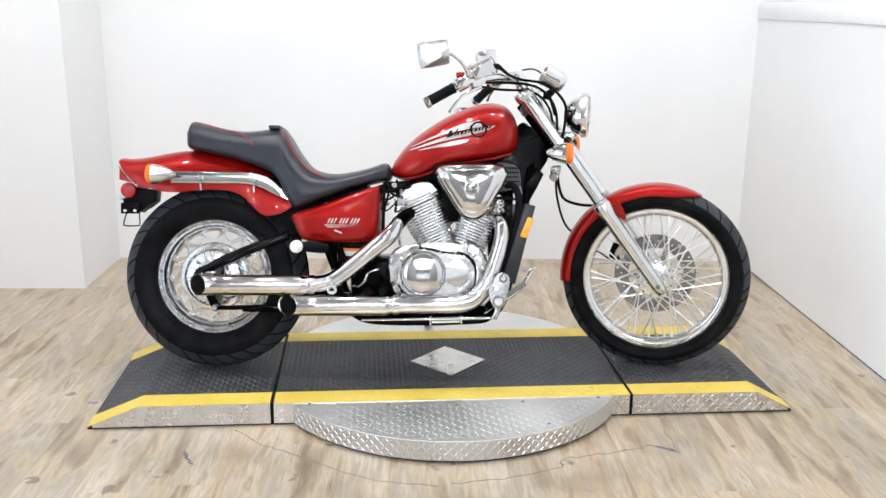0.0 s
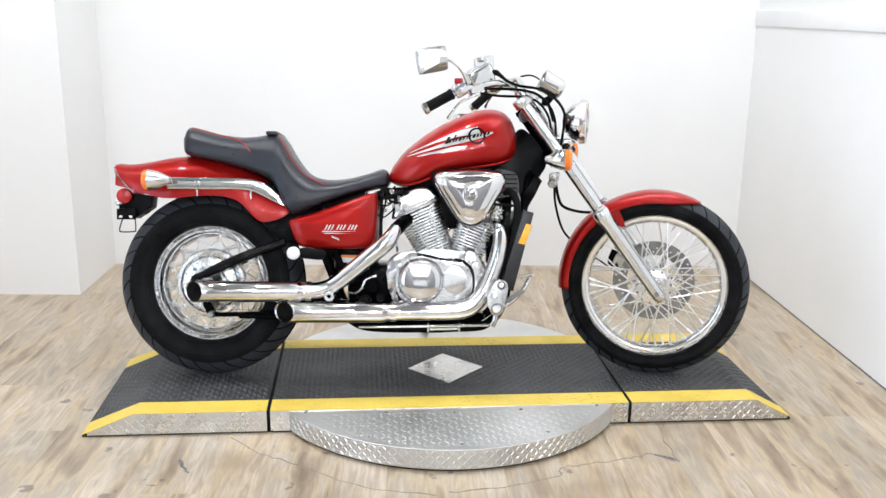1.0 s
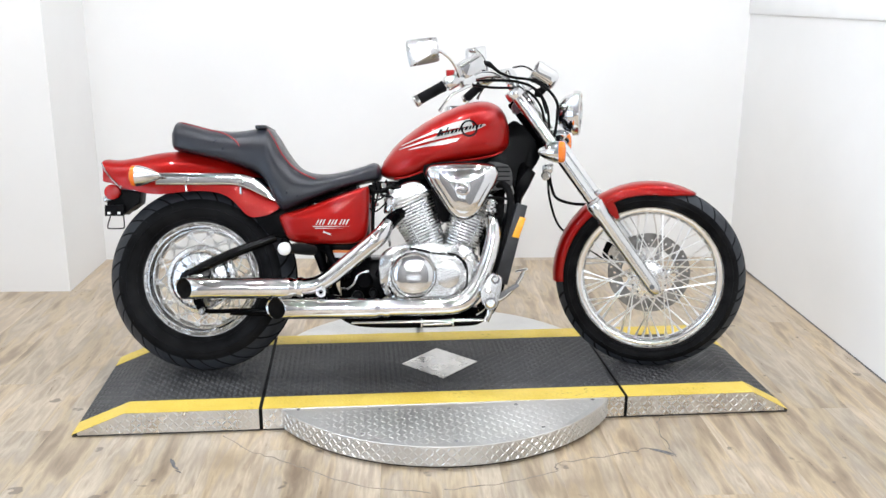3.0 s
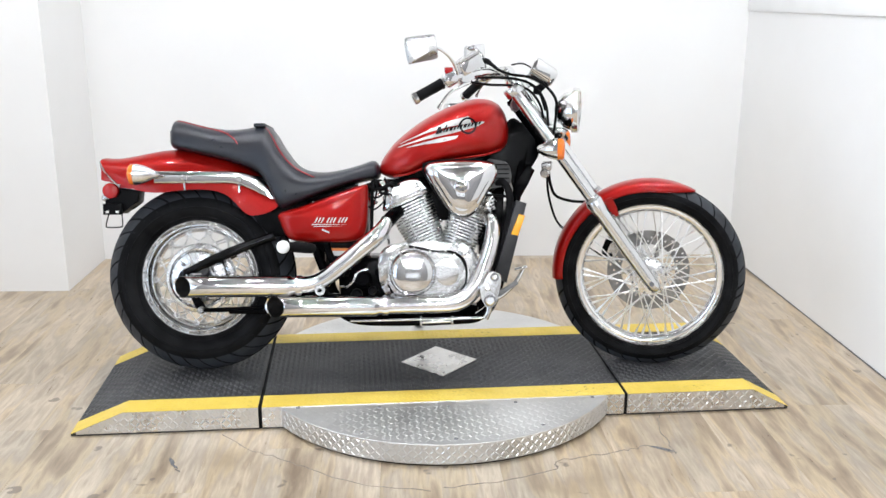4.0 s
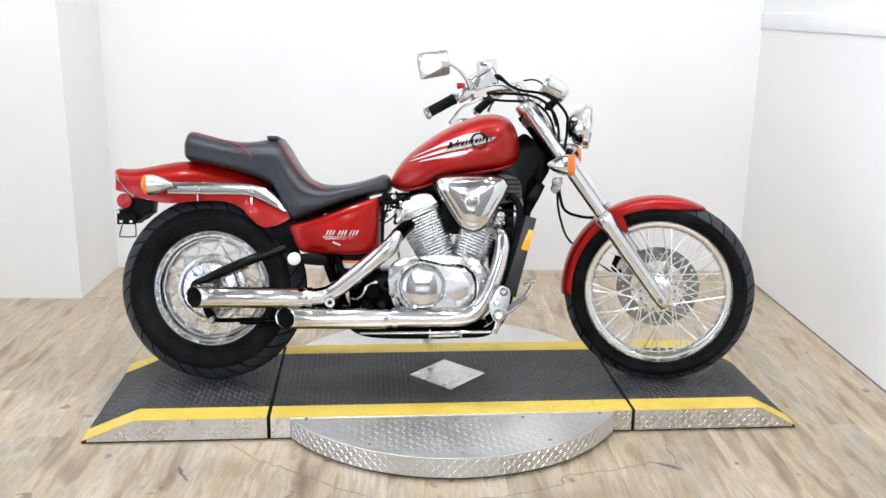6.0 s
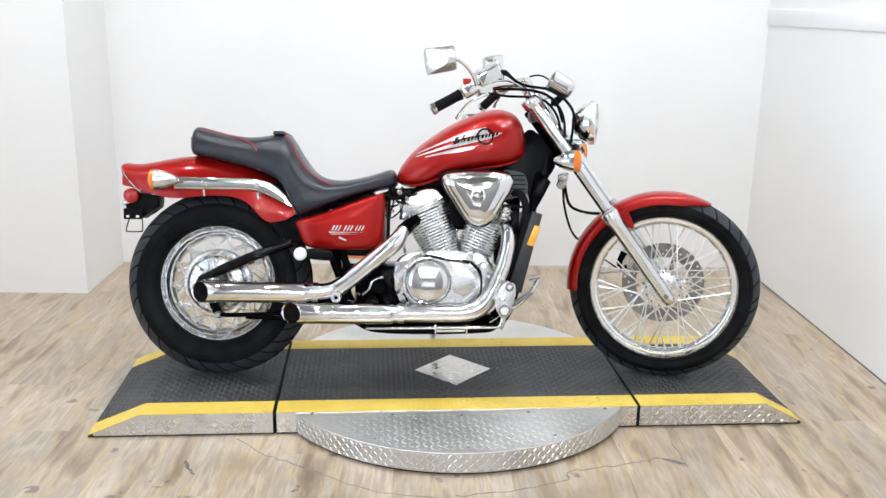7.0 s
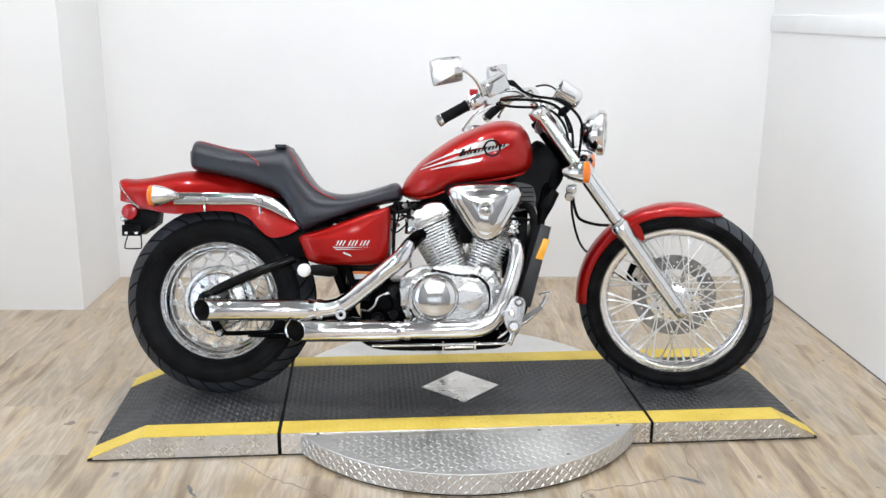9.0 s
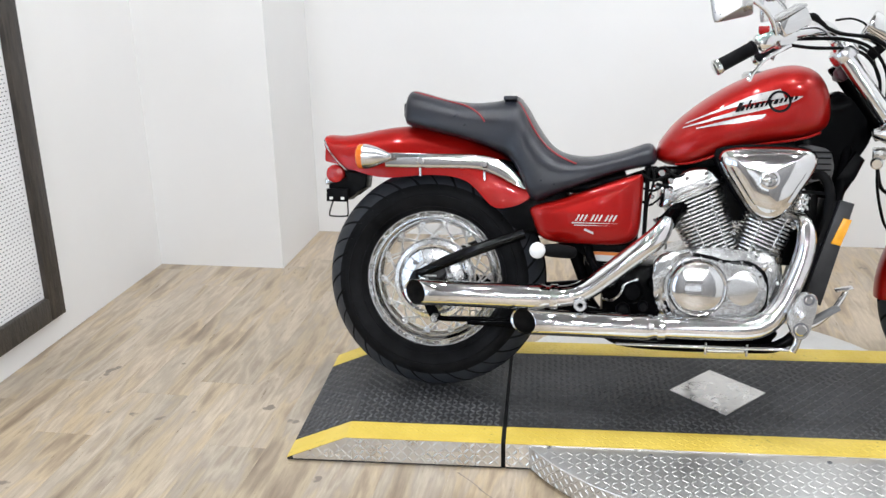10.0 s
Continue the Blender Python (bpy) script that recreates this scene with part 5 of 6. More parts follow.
part("cover_plate", prism(bmesh.new(), loop_spline([(0.838, 0.318), (0.832, 0.352), (0.845, 0.385), (0.872, 0.398), (0.900, 0.382), (0.910, 0.350), (0.900, 0.318), (0.870, 0.302)], 4), -0.1800, -0.1705, 0.003), slider_alloy, engine, "raised oval plate on the cover")
for x, z, turn in ((0.690, 0.272, -48), (0.672, 0.318, -80), (0.683, 0.392, 40), (0.926, 0.408, -42), (0.944, 0.300, 68), (0.905, 0.270, 20)):
    part("case_lug", box(bmesh.new(), -0.012, 0.012, -0.168, -0.148, -0.008, 0.008, 0.004, at(x, 0, z) @ pose(0, 0, 0, 0, turn)), cast_alloy, engine)
part("cylinder_base", prism(bmesh.new(), loop_spline([(0.765, 0.412), (0.752, 0.428), (0.785, 0.442), (0.825, 0.440), (0.848, 0.438), (0.874, 0.438), (0.915, 0.444), (0.930, 0.430), (0.90, 0.412)], 4), -0.120, 0.10, 0.008), cast_alloy, engine)
for x, z, r_ in ((0.700, 0.425, 0.008), (0.735, 0.440, 0.007), (0.905, 0.438, 0.008), (0.945, 0.415, 0.007), (0.958, 0.365, 0.007), (0.955, 0.310, 0.007), (0.935, 0.268, 0.007), (0.672, 0.290, 0.007), (0.700, 0.262, 0.007), (0.810, 0.268, 0.006), (0.812, 0.418, 0.006)):
    bm = bmesh.new()
    rod(bm, (x, -0.150, z), (x, -0.170, z), r_ * 0.7, 6, 0.0015)
    part("case_bolt", bm, satin_chrome, engine)
for x0, z0, x1, z1 in ((0.668, 0.41, 0.650, 0.36), (0.652, 0.35, 0.655, 0.29), (0.90, 0.45, 0.955, 0.425), (0.962, 0.41, 0.972, 0.35)):
    bm = bmesh.new()
    rod(bm, (x0, -0.125, z0), (x1, -0.125, z1), 0.010, 12, 0.003)
    part("case_rib", bm, cast_alloy, engine)
part("rear_lobe", prism(bmesh.new(), loop_spline([(0.646, 0.300), (0.640, 0.350), (0.636, 0.397), (0.668, 0.436), (0.745, 0.448), (0.73, 0.42), (0.69, 0.39), (0.682, 0.34)], 4), -0.165, -0.10, 0.008), cast_alloy, engine)
part("front_lobe", prism(bmesh.new(), loop_spline([(0.87, 0.425), (0.90, 0.448), (0.94, 0.440), (0.968, 0.40), (0.962, 0.33), (0.948, 0.29), (0.945, 0.37)], 4), -0.150, -0.09, 0.008), cast_alloy, engine)
part("oil_filter_pipe", tube(bmesh.new(), [(0.690, -0.165, 0.395), (0.676, -0.17, 0.345), (0.690, -0.17, 0.285), (0.72, -0.16, 0.255)], 0.006, 10), satin_chrome, engine)


grey_plastic = surface("grey_plastic", (0.024, 0.024, 0.026), (0.038, 0.038, 0.041), (0.35, 0.45), 0, 20, spec=0.3)
# darker than the fins: the shade between them is put into this colour
fin_shade_alloy = surface("fin_shade_cast_alloy", (0.24, 0.24, 0.24), (0.34, 0.34, 0.34), (0.45, 0.6), 0.7, 40, 300, 0.3)


def cylinder(name, base, lean, tall, w0, w1, fins, head):
    """A finned cylinder: base point in x and z, lean in degrees (back positive), widths at foot and top."""
    up = Matrix.Translation((base[0], 0, base[1])) @ pose(0, 0, 0, 0, -lean, 0)
    bm = bmesh.new()
    ring = lambda w, z, d: [(w / 2 * math.copysign(abs(math.cos(t)) ** 0.35, math.cos(t)), d * math.copysign(abs(math.sin(t)) ** 0.35, math.sin(t)), z) for t in [2 * math.pi * i / 32 for i in range(32)]]
    skin(bm, [ring(w0 * 0.62, -0.03, 0.070), ring(w0 * 0.62, 0.0, 0.070), ring(w1 * 0.62, tall, 0.070), ring(w1 * 0.62, tall + 0.01, 0.070)])
    bmesh.ops.transform(bm, matrix=up, verts=bm.verts)
    body = part(name, bm, fin_shade_alloy, bike, "air-gap finned alloy cylinder")
    for i in range(fins):
        f = i / (fins - 1)
        w = w0 + (w1 - w0) * f ** 0.8
        z = tall * f
        bm = bmesh.new()
        skin(bm, [ring(w * 0.985, z - 0.0031, 0.113), ring(w, z - 0.0022, 0.115), ring(w, z + 0.0022, 0.115), ring(w * 0.985, z + 0.0031, 0.113)])
        bmesh.ops.transform(bm, matrix=up, verts=bm.verts)
        part("cooling_fin", bm, fin_alloy, body)
    for x in (-0.20, 0.24):
        bm = bmesh.new()
        rod(bm, up @ Vector((x * w0 * 0.95, -0.1145, 0.0)), up @ Vector((x * w1 * 0.95, -0.1145, tall)), 0.0024, 10)
        part("fin_rib", bm, fin_alloy, body)
    bm = bmesh.new()
    hw = w1 * 0.49
    ol = loop_spline([(-hw, 0.006), (-hw * 1.02, head * 0.45), (-hw * 0.80, head * 0.80), (-hw * 0.30, head), (hw * 0.35, head * 1.02), (hw * 0.85, head * 0.78), (hw * 1.0, head * 0.4), (hw, 0.006)], 4)
    dome(bm, ol, [(0.98, 0.10), (1.0, 0.09), (1.0, -0.085), (0.96, -0.104), (0.86, -0.113), (0.5, -0.117), (0.1, -0.118)], (0, head * 0.45))
    bmesh.ops.transform(bm, matrix=up @ at(0, 0, tall + 0.002), verts=bm.verts)
    top = part("cylinder_head", bm, cast_alloy, body, "polished rocker cover")
    for k in range(4):
        bm = bmesh.new()
        z, w = tall + 0.011 + 0.0105 * k, w1 * (1.0 - 0.02 * k * k)
        skin(bm, [ring(w * 0.95, z - 0.0026, 0.119), ring(w * 0.965, z - 0.0018, 0.1225), ring(w * 0.965, z + 0.0018, 0.1225), ring(w * 0.95, z + 0.0026, 0.119)])
        bmesh.ops.transform(bm, matrix=up, verts=bm.verts)
        part("head_fin", bm, cast_alloy, top)
    for x, z in ((-0.55, 0.30), (0.55, 0.34), (0.02, 0.80), (-0.62, 0.66), (0.66, 0.70)):
        bm = bmesh.new()
        p = up @ Vector((x * hw, -0.116, tall + z * head))
        rod(bm, p, p + Vector((0, -0.010, 0)), 0.0048, 12, 0.0015)
        part("head_bolt", bm, chrome, top)
    return body


cylinder("rear_cylinder", (0.8165, 0.416), 24, 0.178, 0.116, 0.166, 18, 0.078)
cylinder("front_cylinder", (0.904, 0.421), -22, 0.159, 0.118, 0.146, 16, 0.070)
bm = bmesh.new()
box(bm, 0.955, 0.995, -0.125, -0.085, 0.560, 0.610, 0.006, at(0, 0, 0))
fh = part("thermostat", bm, chrome, bike, "chromed coolant fitting")
for k in range(3):
    part("fitting_ring", lathe(bmesh.new(), [(0.010, -0.003), (0.021, -0.003), (0.022, 0.0), (0.021, 0.003), (0.010, 0.003)], along((1.006 + 0.004 * k, -0.13, 0.562 + 0.013 * k), (1.012 + 0.004 * k, -0.13, 0.60 + 0.013 * k)), 24, True), chrome, fh)
bm = bmesh.new()
rod(bm, (1.000, -0.13, 0.545), (1.016, -0.13, 0.600), 0.013, 16)
part("spark_plug_cap", bm, cast_alloy, fh)
part("plug_lead", tube(bmesh.new(), [(0.940, -0.15, 0.585), (0.97, -0.155, 0.602), (1.01, -0.15, 0.606), (1.05, -0.13, 0.604), (1.09, -0.11, 0.600)], 0.0045, 8), rubber, bike, "black ignition lead")
for x, z, r_ in ((0.845, 0.492, 0.008), (0.850, 0.520, 0.006), (0.998, 0.512, 0.008)):
    bm = bmesh.new()
    rod(bm, (x, -0.105, z), (x, -0.14, z), r_, 16, 0.003)
    part("engine_bolt", bm, chrome, engine)

# black block added to darken the gap between the cylinders
bm = bmesh.new()
box(bm, 0.800, 0.885, -0.07, 0.07, 0.520, 0.665, 0.012)
part("cylinder_gap_fill", bm, black_plastic, bike, "black block added for the dark gap between the cylinders")
bm = bmesh.new()
prism(bm, [(0.985, 0.66), (1.075, 0.66), (1.068, 0.54), (1.040, 0.40), (0.985, 0.40)], -0.060, 0.060, 0.010)
part("front_engine_mount", bm, black_paint, bike, "black front engine mount")
# black filler added so that no wall shows below the tank
bm = bmesh.new()
box(bm, 0.70, 1.07, -0.065, 0.065, 0.655, 0.752, 0.02)
part("under_tank_fill", bm, black_plastic, bike, "black filler block added below the tank")
# small black filler added in the open space behind the rear cylinder
bm = bmesh.new()
box(bm, 0.612, 0.652, -0.045, 0.045, 0.622, 0.665, 0.008)
part("carburettor_side_fill", bm, black_plastic, bike, "black filler block added beside the carburettor")
for k, (x, z) in enumerate(((0.668, 0.640), (0.660, 0.600), (0.676, 0.575), (0.650, 0.520), (0.642, 0.655))):
    bm = bmesh.new()
    rod(bm, (x, -0.085, z), (x, -0.108, z), 0.009 - 0.001 * (k % 3), 14, 0.002)
    part("fitting", bm, chrome if k % 2 else black_plastic, bike, "small pipe fitting")

# air cleaner
TRI = loop_spline([(0.795, 0.690), (0.810, 0.713), (0.868, 0.721), (0.952, 0.722), (1.018, 0.715), (1.040, 0.695), (1.034, 0.662), (1.004, 0.608), (0.975, 0.559), (0.943, 0.532), (0.909, 0.530), (0.876, 0.552), (0.837, 0.612), (0.806, 0.662)], 4)
bm = bmesh.new()
dome(bm, TRI, [(0.93, -0.10), (0.97, -0.145), (1.0, -0.150), (1.005, -0.165), (0.985, -0.180), (0.93, -0.192), (0.86, -0.198), (0.80, -0.199), (0.765, -0.205), (0.60, -0.211), (0.3, -0.214), (0.05, -0.215)], (0.917, 0.650))
air = part("air_cleaner", bm, chrome, bike, "chromed rounded-triangle air cleaner cover", 50)
ring = lathe(bmesh.new(), [(0.016, -0.213), (0.024, -0.213), (0.025, -0.217), (0.022, -0.2195), (0.018, -0.2195), (0.016, -0.217)], at(0.917, 0, 0.638), 32, True)
part("badge_ring", ring, chrome, air)
part("badge_boss", lathe(bmesh.new(), [(0, -0.2205), (0.006, -0.220), (0.009, -0.217), (0.009, -0.210), (0, -0.210)], at(0.917, 0, 0.638), 24), chrome, air)
part("badge_bar", box(bmesh.new(), 0.897, 0.937, -0.2185, -0.212, 0.634, 0.642, 0.002), chrome, air)
bm = bmesh.new()
prism(bm, loop_spline([(0.79, 0.715), (0.90, 0.728), (1.01, 0.722), (1.03, 0.70), (0.98, 0.60), (0.92, 0.545), (0.88, 0.55), (0.81, 0.65)], 3), -0.148, -0.06, 0.006)
part("air_box", bm, black_plastic, air)
duct = part("side_duct", prism(bmesh.new(), loop_spline([(1.000, 0.722), (1.060, 0.722), (1.085, 0.706), (1.092, 0.665), (1.085, 0.642), (1.05, 0.634), (1.00, 0.634)], 3), -0.118, -0.05, 0.006), duct_grey, bike, "dark grey ribbed plastic duct")
for k in range(5):
    part("duct_rib", box(bmesh.new(), 1.015, 1.084, -0.1225, -0.116, 0.646 + 0.0155 * k, 0.650 + 0.0155 * k, 0.001), black_plastic, duct)

# ---- exhaust ----
def muffler(x0, x1, z, r_, cut=1.05):
    """A straight silencer open at the back, its mouth cut at a slant."""
    bm = bmesh.new()
    y = -0.200
    n = 40
    def ringat(x, r, slant=0.0):
        return [(x - slant * (r * math.sin(2 * math.pi * k / n)), y + r * math.sin(2 * math.pi * k / n), z + r * math.cos(2 * math.pi * k / n)) for k in range(n)]
    rings = [ringat(x1 + 0.03, r_ * 0.80), ringat(x1 + 0.012, r_ * 0.84), ringat(x1, r_ * 0.98), ringat(x1 - 0.006, r_), ringat(x0 + 0.10, r_), ringat(x0, r_, cut), ringat(x0 - 0.001, r_ * 0.985, cut), ringat(x0 + 0.003, r_ * 0.95, cut)]
    skin(bm, rings, True, False)
    return bm, [ringat(x0 + 0.003, r_ * 0.95, cut), ringat(x0 + 0.16, r_ * 0.93), ringat(x0 + 0.17, 0.004)]


# near-black lining of the silencer mouths
mouth_lining = surface("near_black_steel", (0.004, 0.004, 0.004), (0.012, 0.011, 0.010), (0.7, 0.9), 0.0, 30, spec=0.05)
UP = [(0.725, -0.075, 0.560), (0.695, -0.125, 0.545), (0.668, -0.172, 0.518), (0.640, -0.195, 0.478), (0.590, -0.20, 0.435), (0.520, -0.20, 0.378), (0.465, -0.20, 0.336), (0.425, -0.20, 0.317), (0.375, -0.20, 0.311), (0.33, -0.20, 0.311)]
upper = part("upper_exhaust", tube(bmesh.new(), UP, [0.019, 0.020, 0.022, 0.0285, 0.029, 0.029, 0.029, 0.029, 0.029, 0.029], 28, 6), chrome, bike, "chromed upper exhaust pipe")
part("pipe_sleeve", tube(bmesh.new(), UP[:3], [0.0205, 0.0222, 0.0245], 24, 6), black_paint, upper, "black sleeve where the pipe meets the cylinder")
LOW = [(0.965, -0.08, 0.540), (1.000, -0.120, 0.545), (1.018, -0.165, 0.525), (1.021, -0.186, 0.48), (1.010, -0.19, 0.425), (0.990, -0.192, 0.365), (0.964, -0.195, 0.305), (0.927, -0.198, 0.262), (0.88, -0.20, 0.246), (0.80, -0.20, 0.243), (0.70, -0.20, 0.242), (0.62, -0.20, 0.241)]
lower_ex = part("lower_exhaust", tube(bmesh.new(), LOW, [0.018, 0.019, 0.021, 0.025, 0.026, 0.027, 0.029, 0.030, 0.030, 0.030, 0.030, 0.030], 28, 6), chrome, bike, "chromed lower exhaust pipe")
for par, x0, x1, z in ((upper, -0.009, 0.345, 0.309), (lower_ex, 0.295, 0.630, 0.240)):
    bm, inner = muffler(x0, x1, z, 0.0355)
    sil = part("silencer", bm, chrome, par, "straight chrome silencer with a slash-cut end")
    part("silencer_mouth", skin(bmesh.new(), inner, True, False), mouth_lining, sil)
    part("clamp", lathe(bmesh.new(), [(0.029, 0), (0.034, 0), (0.0345, 0.003), (0.0345, 0.017), (0.034, 0.020), (0.029, 0.020)], along((x1 + 0.022, -0.20, z + 0.0015), (x1 + 1, -0.20, z + 0.0015)), 32, True), chrome, par)
part("heat_shield_lip", tube(bmesh.new(), [(0.648, -0.208, 0.500), (0.636, -0.224, 0.488), (0.622, -0.222, 0.466), (0.620, -0.20, 0.448)], 0.004, 8), chrome, upper)
bm = bmesh.new()
prism(bm, loop_spline([(0.34, 0.285), (0.46, 0.285), (0.58, 0.262), (0.60, 0.25), (0.45, 0.258), (0.34, 0.265)], 3), -0.175, -0.165, 0.002)
part("exhaust_bracket", bm, black_paint, bike, "black exhaust hanger plate")

# ---- under the engine ----
pan = part("sump", prism(bmesh.new(), loop_spline([(0.545, 0.205), (0.60, 0.168), (0.72, 0.158), (0.86, 0.160), (0.95, 0.185), (0.97, 0.225), (0.80, 0.235), (0.60, 0.232)], 4), -0.09, 0.09, 0.01), black_paint, bike, "black sump and lower frame")
bm = bmesh.new()
rod(bm, (0.545, -0.20, 0.190), (0.985, -0.215, 0.199), 0.0045, 10)
link = part("brake_linkage", bm, chrome, bike, "thin chromed brake linkage rod")
bm = bmesh.new()
rod(bm, (0.783, -0.185, 0.184), (0.880, -0.185, 0.187), 0.009, 16, 0.002)
part("linkage_sleeve", bm, chrome, link)
for x in (0.779, 0.884):
    bm = bmesh.new()
    box(bm, x - 0.003, x + 0.003, -0.197, -0.173, 0.172, 0.204, 0.001)
    part("sleeve_tab", bm, chrome, link)
stand = part("side_stand", tube(bmesh.new(), [(0.80, 0.13, 0.187), (0.785, 0.27, 0.150), (0.775, 0.41, 0.108), (0.770, 0.446, 0.101)], [0.010, 0.009, 0.008, 0.007], 12), black_paint, bike, "black side stand")
part("stand_foot", box(bmesh.new(), -0.016, 0.016, -0.020, 0.022, 0.0, 0.006, 0.002, pose(0.771, 0.447, 0.0948, LEAN)), black_paint, stand)
part("drain_bolt", lathe(bmesh.new(), [(0, 0), (0.010, 0), (0.010, 0.010), (0.006, 0.013), (0, 0.013)], along((0.822, -0.06, 0.166), (0.822, -0.06, 0.0)), 8), cast_alloy, pan)

# ---- radiator ----
RAD = [(1.104, 0.588), (1.139, 0.578), (1.070, 0.308), (1.027, 0.330)]
rad = part("radiator", prism(bmesh.new(), [(1.086, 0.585), (1.118, 0.580), (1.053, 0.315), (1.018, 0.330)], -0.135, 0.135, 0.006), black_plastic, bike, "black radiator")
for side in (-1, 1):
    part("radiator_guard", prism(bmesh.new(), RAD, side * 0.150 - 0.010, side * 0.150 + 0.010, 0.004), grey_plastic, rad)
    bm = bmesh.new()
    prism(bm, [(1.112, 0.541), (1.133, 0.536), (1.109, 0.468), (1.085, 0.474)], side * 0.1625 - 0.003, side * 0.1625 + 0.003, 0.002)
    part("side_reflector", bm, amber_reflector, rad, "amber side reflector")
part("radiator_hose", tube(bmesh.new(), [(1.02, -0.09, 0.63), (1.06, -0.12, 0.65), (1.085, -0.125, 0.60), (1.075, -0.12, 0.50), (1.045, -0.12, 0.40), (1.01, -0.11, 0.34)], 0.013, 14), rubber, bike, "black coolant hose")

# ---- foot controls ----
bm = bmesh.new()
dome(bm, loop_spline([(0.992, 0.335), (1.005, 0.352), (1.025, 0.355), (1.042, 0.342), (1.044, 0.315), (1.036, 0.280), (1.026, 0.245), (1.008, 0.232), (0.990, 0.240), (0.976, 0.268), (0.974, 0.300), (0.984, 0.318)], 4), [(0.96, -0.222), (1.0, -0.226), (1.0, -0.240), (0.95, -0.245), (0.5, -0.246)], (1.010, 0.290))
plate = part("footrest_bracket", bm, slider_alloy, bike, "polished alloy footrest bracket")
for x, z, r_, l in ((1.022, 0.336, 0.010, 0.004), (1.006, 0.258, 0.015, 0.006)):
    # raised dark ring round the bolt head
    part("dark_bolt_ring", lathe(bmesh.new(), [(r_ * 0.9, -0.2455), (r_ * 0.9, -0.2475), (r_ + 0.0042, -0.2475), (r_ + 0.0042, -0.2455)], at(x, 0, z), 28, True), dark_slot, plate)
    bm = bmesh.new()
    rod(bm, (x, -0.240, z), (x, -0.246 - l, z), r_, 24, 0.003)
    part("bracket_bolt", bm, chrome, plate)
bm = bmesh.new()
rod(bm, (0.998, -0.244, 0.300), (0.995, -0.300, 0.305), 0.0105, 16, 0.004)
part("footrest", bm, satin_chrome, plate, "alloy footrest")
bm = bmesh.new()
rod(bm, (1.03, -0.11, 0.27), (1.008, -0.228, 0.275), 0.015, 14)
part("bracket_arm", bm, black_paint, plate)
bm = bmesh.new()
tube(bm, [(1.008, -0.215, 0.245), (1.002, -0.216, 0.215), (0.992, -0.216, 0.196)], [0.012, 0.010, 0.011], 12)
part("pedal_arm", bm, chrome, plate)
pedal = part("brake_pedal", tube(bmesh.new(), [(1.012, -0.232, 0.262), (1.045, -0.225, 0.272), (1.085, -0.215, 0.305), (1.108, -0.205, 0.335), (1.122, -0.20, 0.362)], [0.008, 0.008, 0.007, 0.007, 0.006], 12), chrome, bike, "chromed brake pedal")
part("pedal_pad", box(bmesh.new(), -0.040, 0.034, -0.022, 0.016, -0.006, 0.006, 0.003, at(1.070, -0.222, 0.300) @ pose(0, 0, 0, 0, -32, 0)), surface("grey_rubber", (0.10, 0.10, 0.10), (0.16, 0.16, 0.16), (0.5, 0.6), 0, 30, 300, 0.3), pedal, "grey rubber pad")
part("pedal_tip", box(bmesh.new(), -0.020, 0.022, -0.02, 0.01, -0.004, 0.004, 0.002, at(1.112, -0.20, 0.362) @ pose(0, 0, 0, 0, -14, 0)), chrome, pedal)
bm = bmesh.new()
rod(bm, (0.408, -0.10, 0.436), (0.348, -0.225, 0.440), 0.015, 14)
peg = part("pillion_footrest", bm, black_paint, bike, "folded pillion footrest with a pale end cap")
bm = bmesh.new()
tube(bm, [(0.343, -0.235, 0.441), (0.368, -0.225, 0.440), (0.408, -0.205, 0.435), (0.423, -0.19, 0.432)], [0.014, 0.018, 0.018, 0.016], 16)
part("footrest_rubber", bm, rubber, peg)
part("end_cap", lathe(bmesh.new(), [(0, -0.262), (0.014, -0.2615), (0.019, -0.258), (0.0212, -0.252), (0.0212, -0.236), (0.018, -0.230), (0, -0.230)], at(0.332, 0, 0.441), 32), white_rubber, peg, "pale round end cap")

# ---- fuel tank ----
TANK = [  # x, top, bottom, half width
    (0.640, 0.706, 0.690, 0.045), (0.652, 0.738, 0.680, 0.078), (0.690, 0.788, 0.668, 0.110), (0.740, 0.832, 0.676, 0.132), (0.800, 0.874, 0.698, 0.148), (0.860, 0.906, 0.716, 0.156), (0.920, 0.930, 0.727, 0.158),
    (0.975, 0.943, 0.735, 0.156), (1.020, 0.941, 0.744, 0.148), (1.055, 0.924, 0.757, 0.130), (1.078, 0.890, 0.775, 0.100), (1.088, 0.848, 0.800, 0.055)]


def tank_section(x, top, bot, hw, n=48):
    out = []
    mid = bot + (top - bot) * 0.34
    for k in range(n):
        a = 2 * math.pi * k / n
        c, s = math.cos(a), math.sin(a)
        e = 0.86 if s > 0 else 0.62
        y = hw * math.copysign(abs(c) ** e, c)
        z = mid + ((top - mid) * abs(s) ** 0.92 if s > 0 else -(mid - bot) * abs(s) ** 0.62)
        out.append((x, y, z))
    return out


tank = part("fuel_tank", skin(bmesh.new(), [tank_section(*r) for r in spline(TANK, 5)]), red_paint, bike, "glossy red metallic teardrop fuel tank", 60)


TANK_ROWS = spline(TANK, 5)


def tank_y(x, z):
    """The tank's right-hand side at x and z."""
    r = [np.interp(x, [q[0] for q in TANK_ROWS], [q[k] for q in TANK_ROWS]) for k in (1, 2, 3)]
    top, bot, hw = r
    mid = bot + (top - bot) * 0.34
    s = (z - mid) / (top - mid) if z > mid else (mid - z) / (mid - bot)
    s = min(max(s, 0.0), 0.999) ** (1 / 0.92 if z > mid else 1 / 0.62)
    c = math.sqrt(1 - s * s)
    return -hw * c ** (0.86 if z > mid else 0.62)


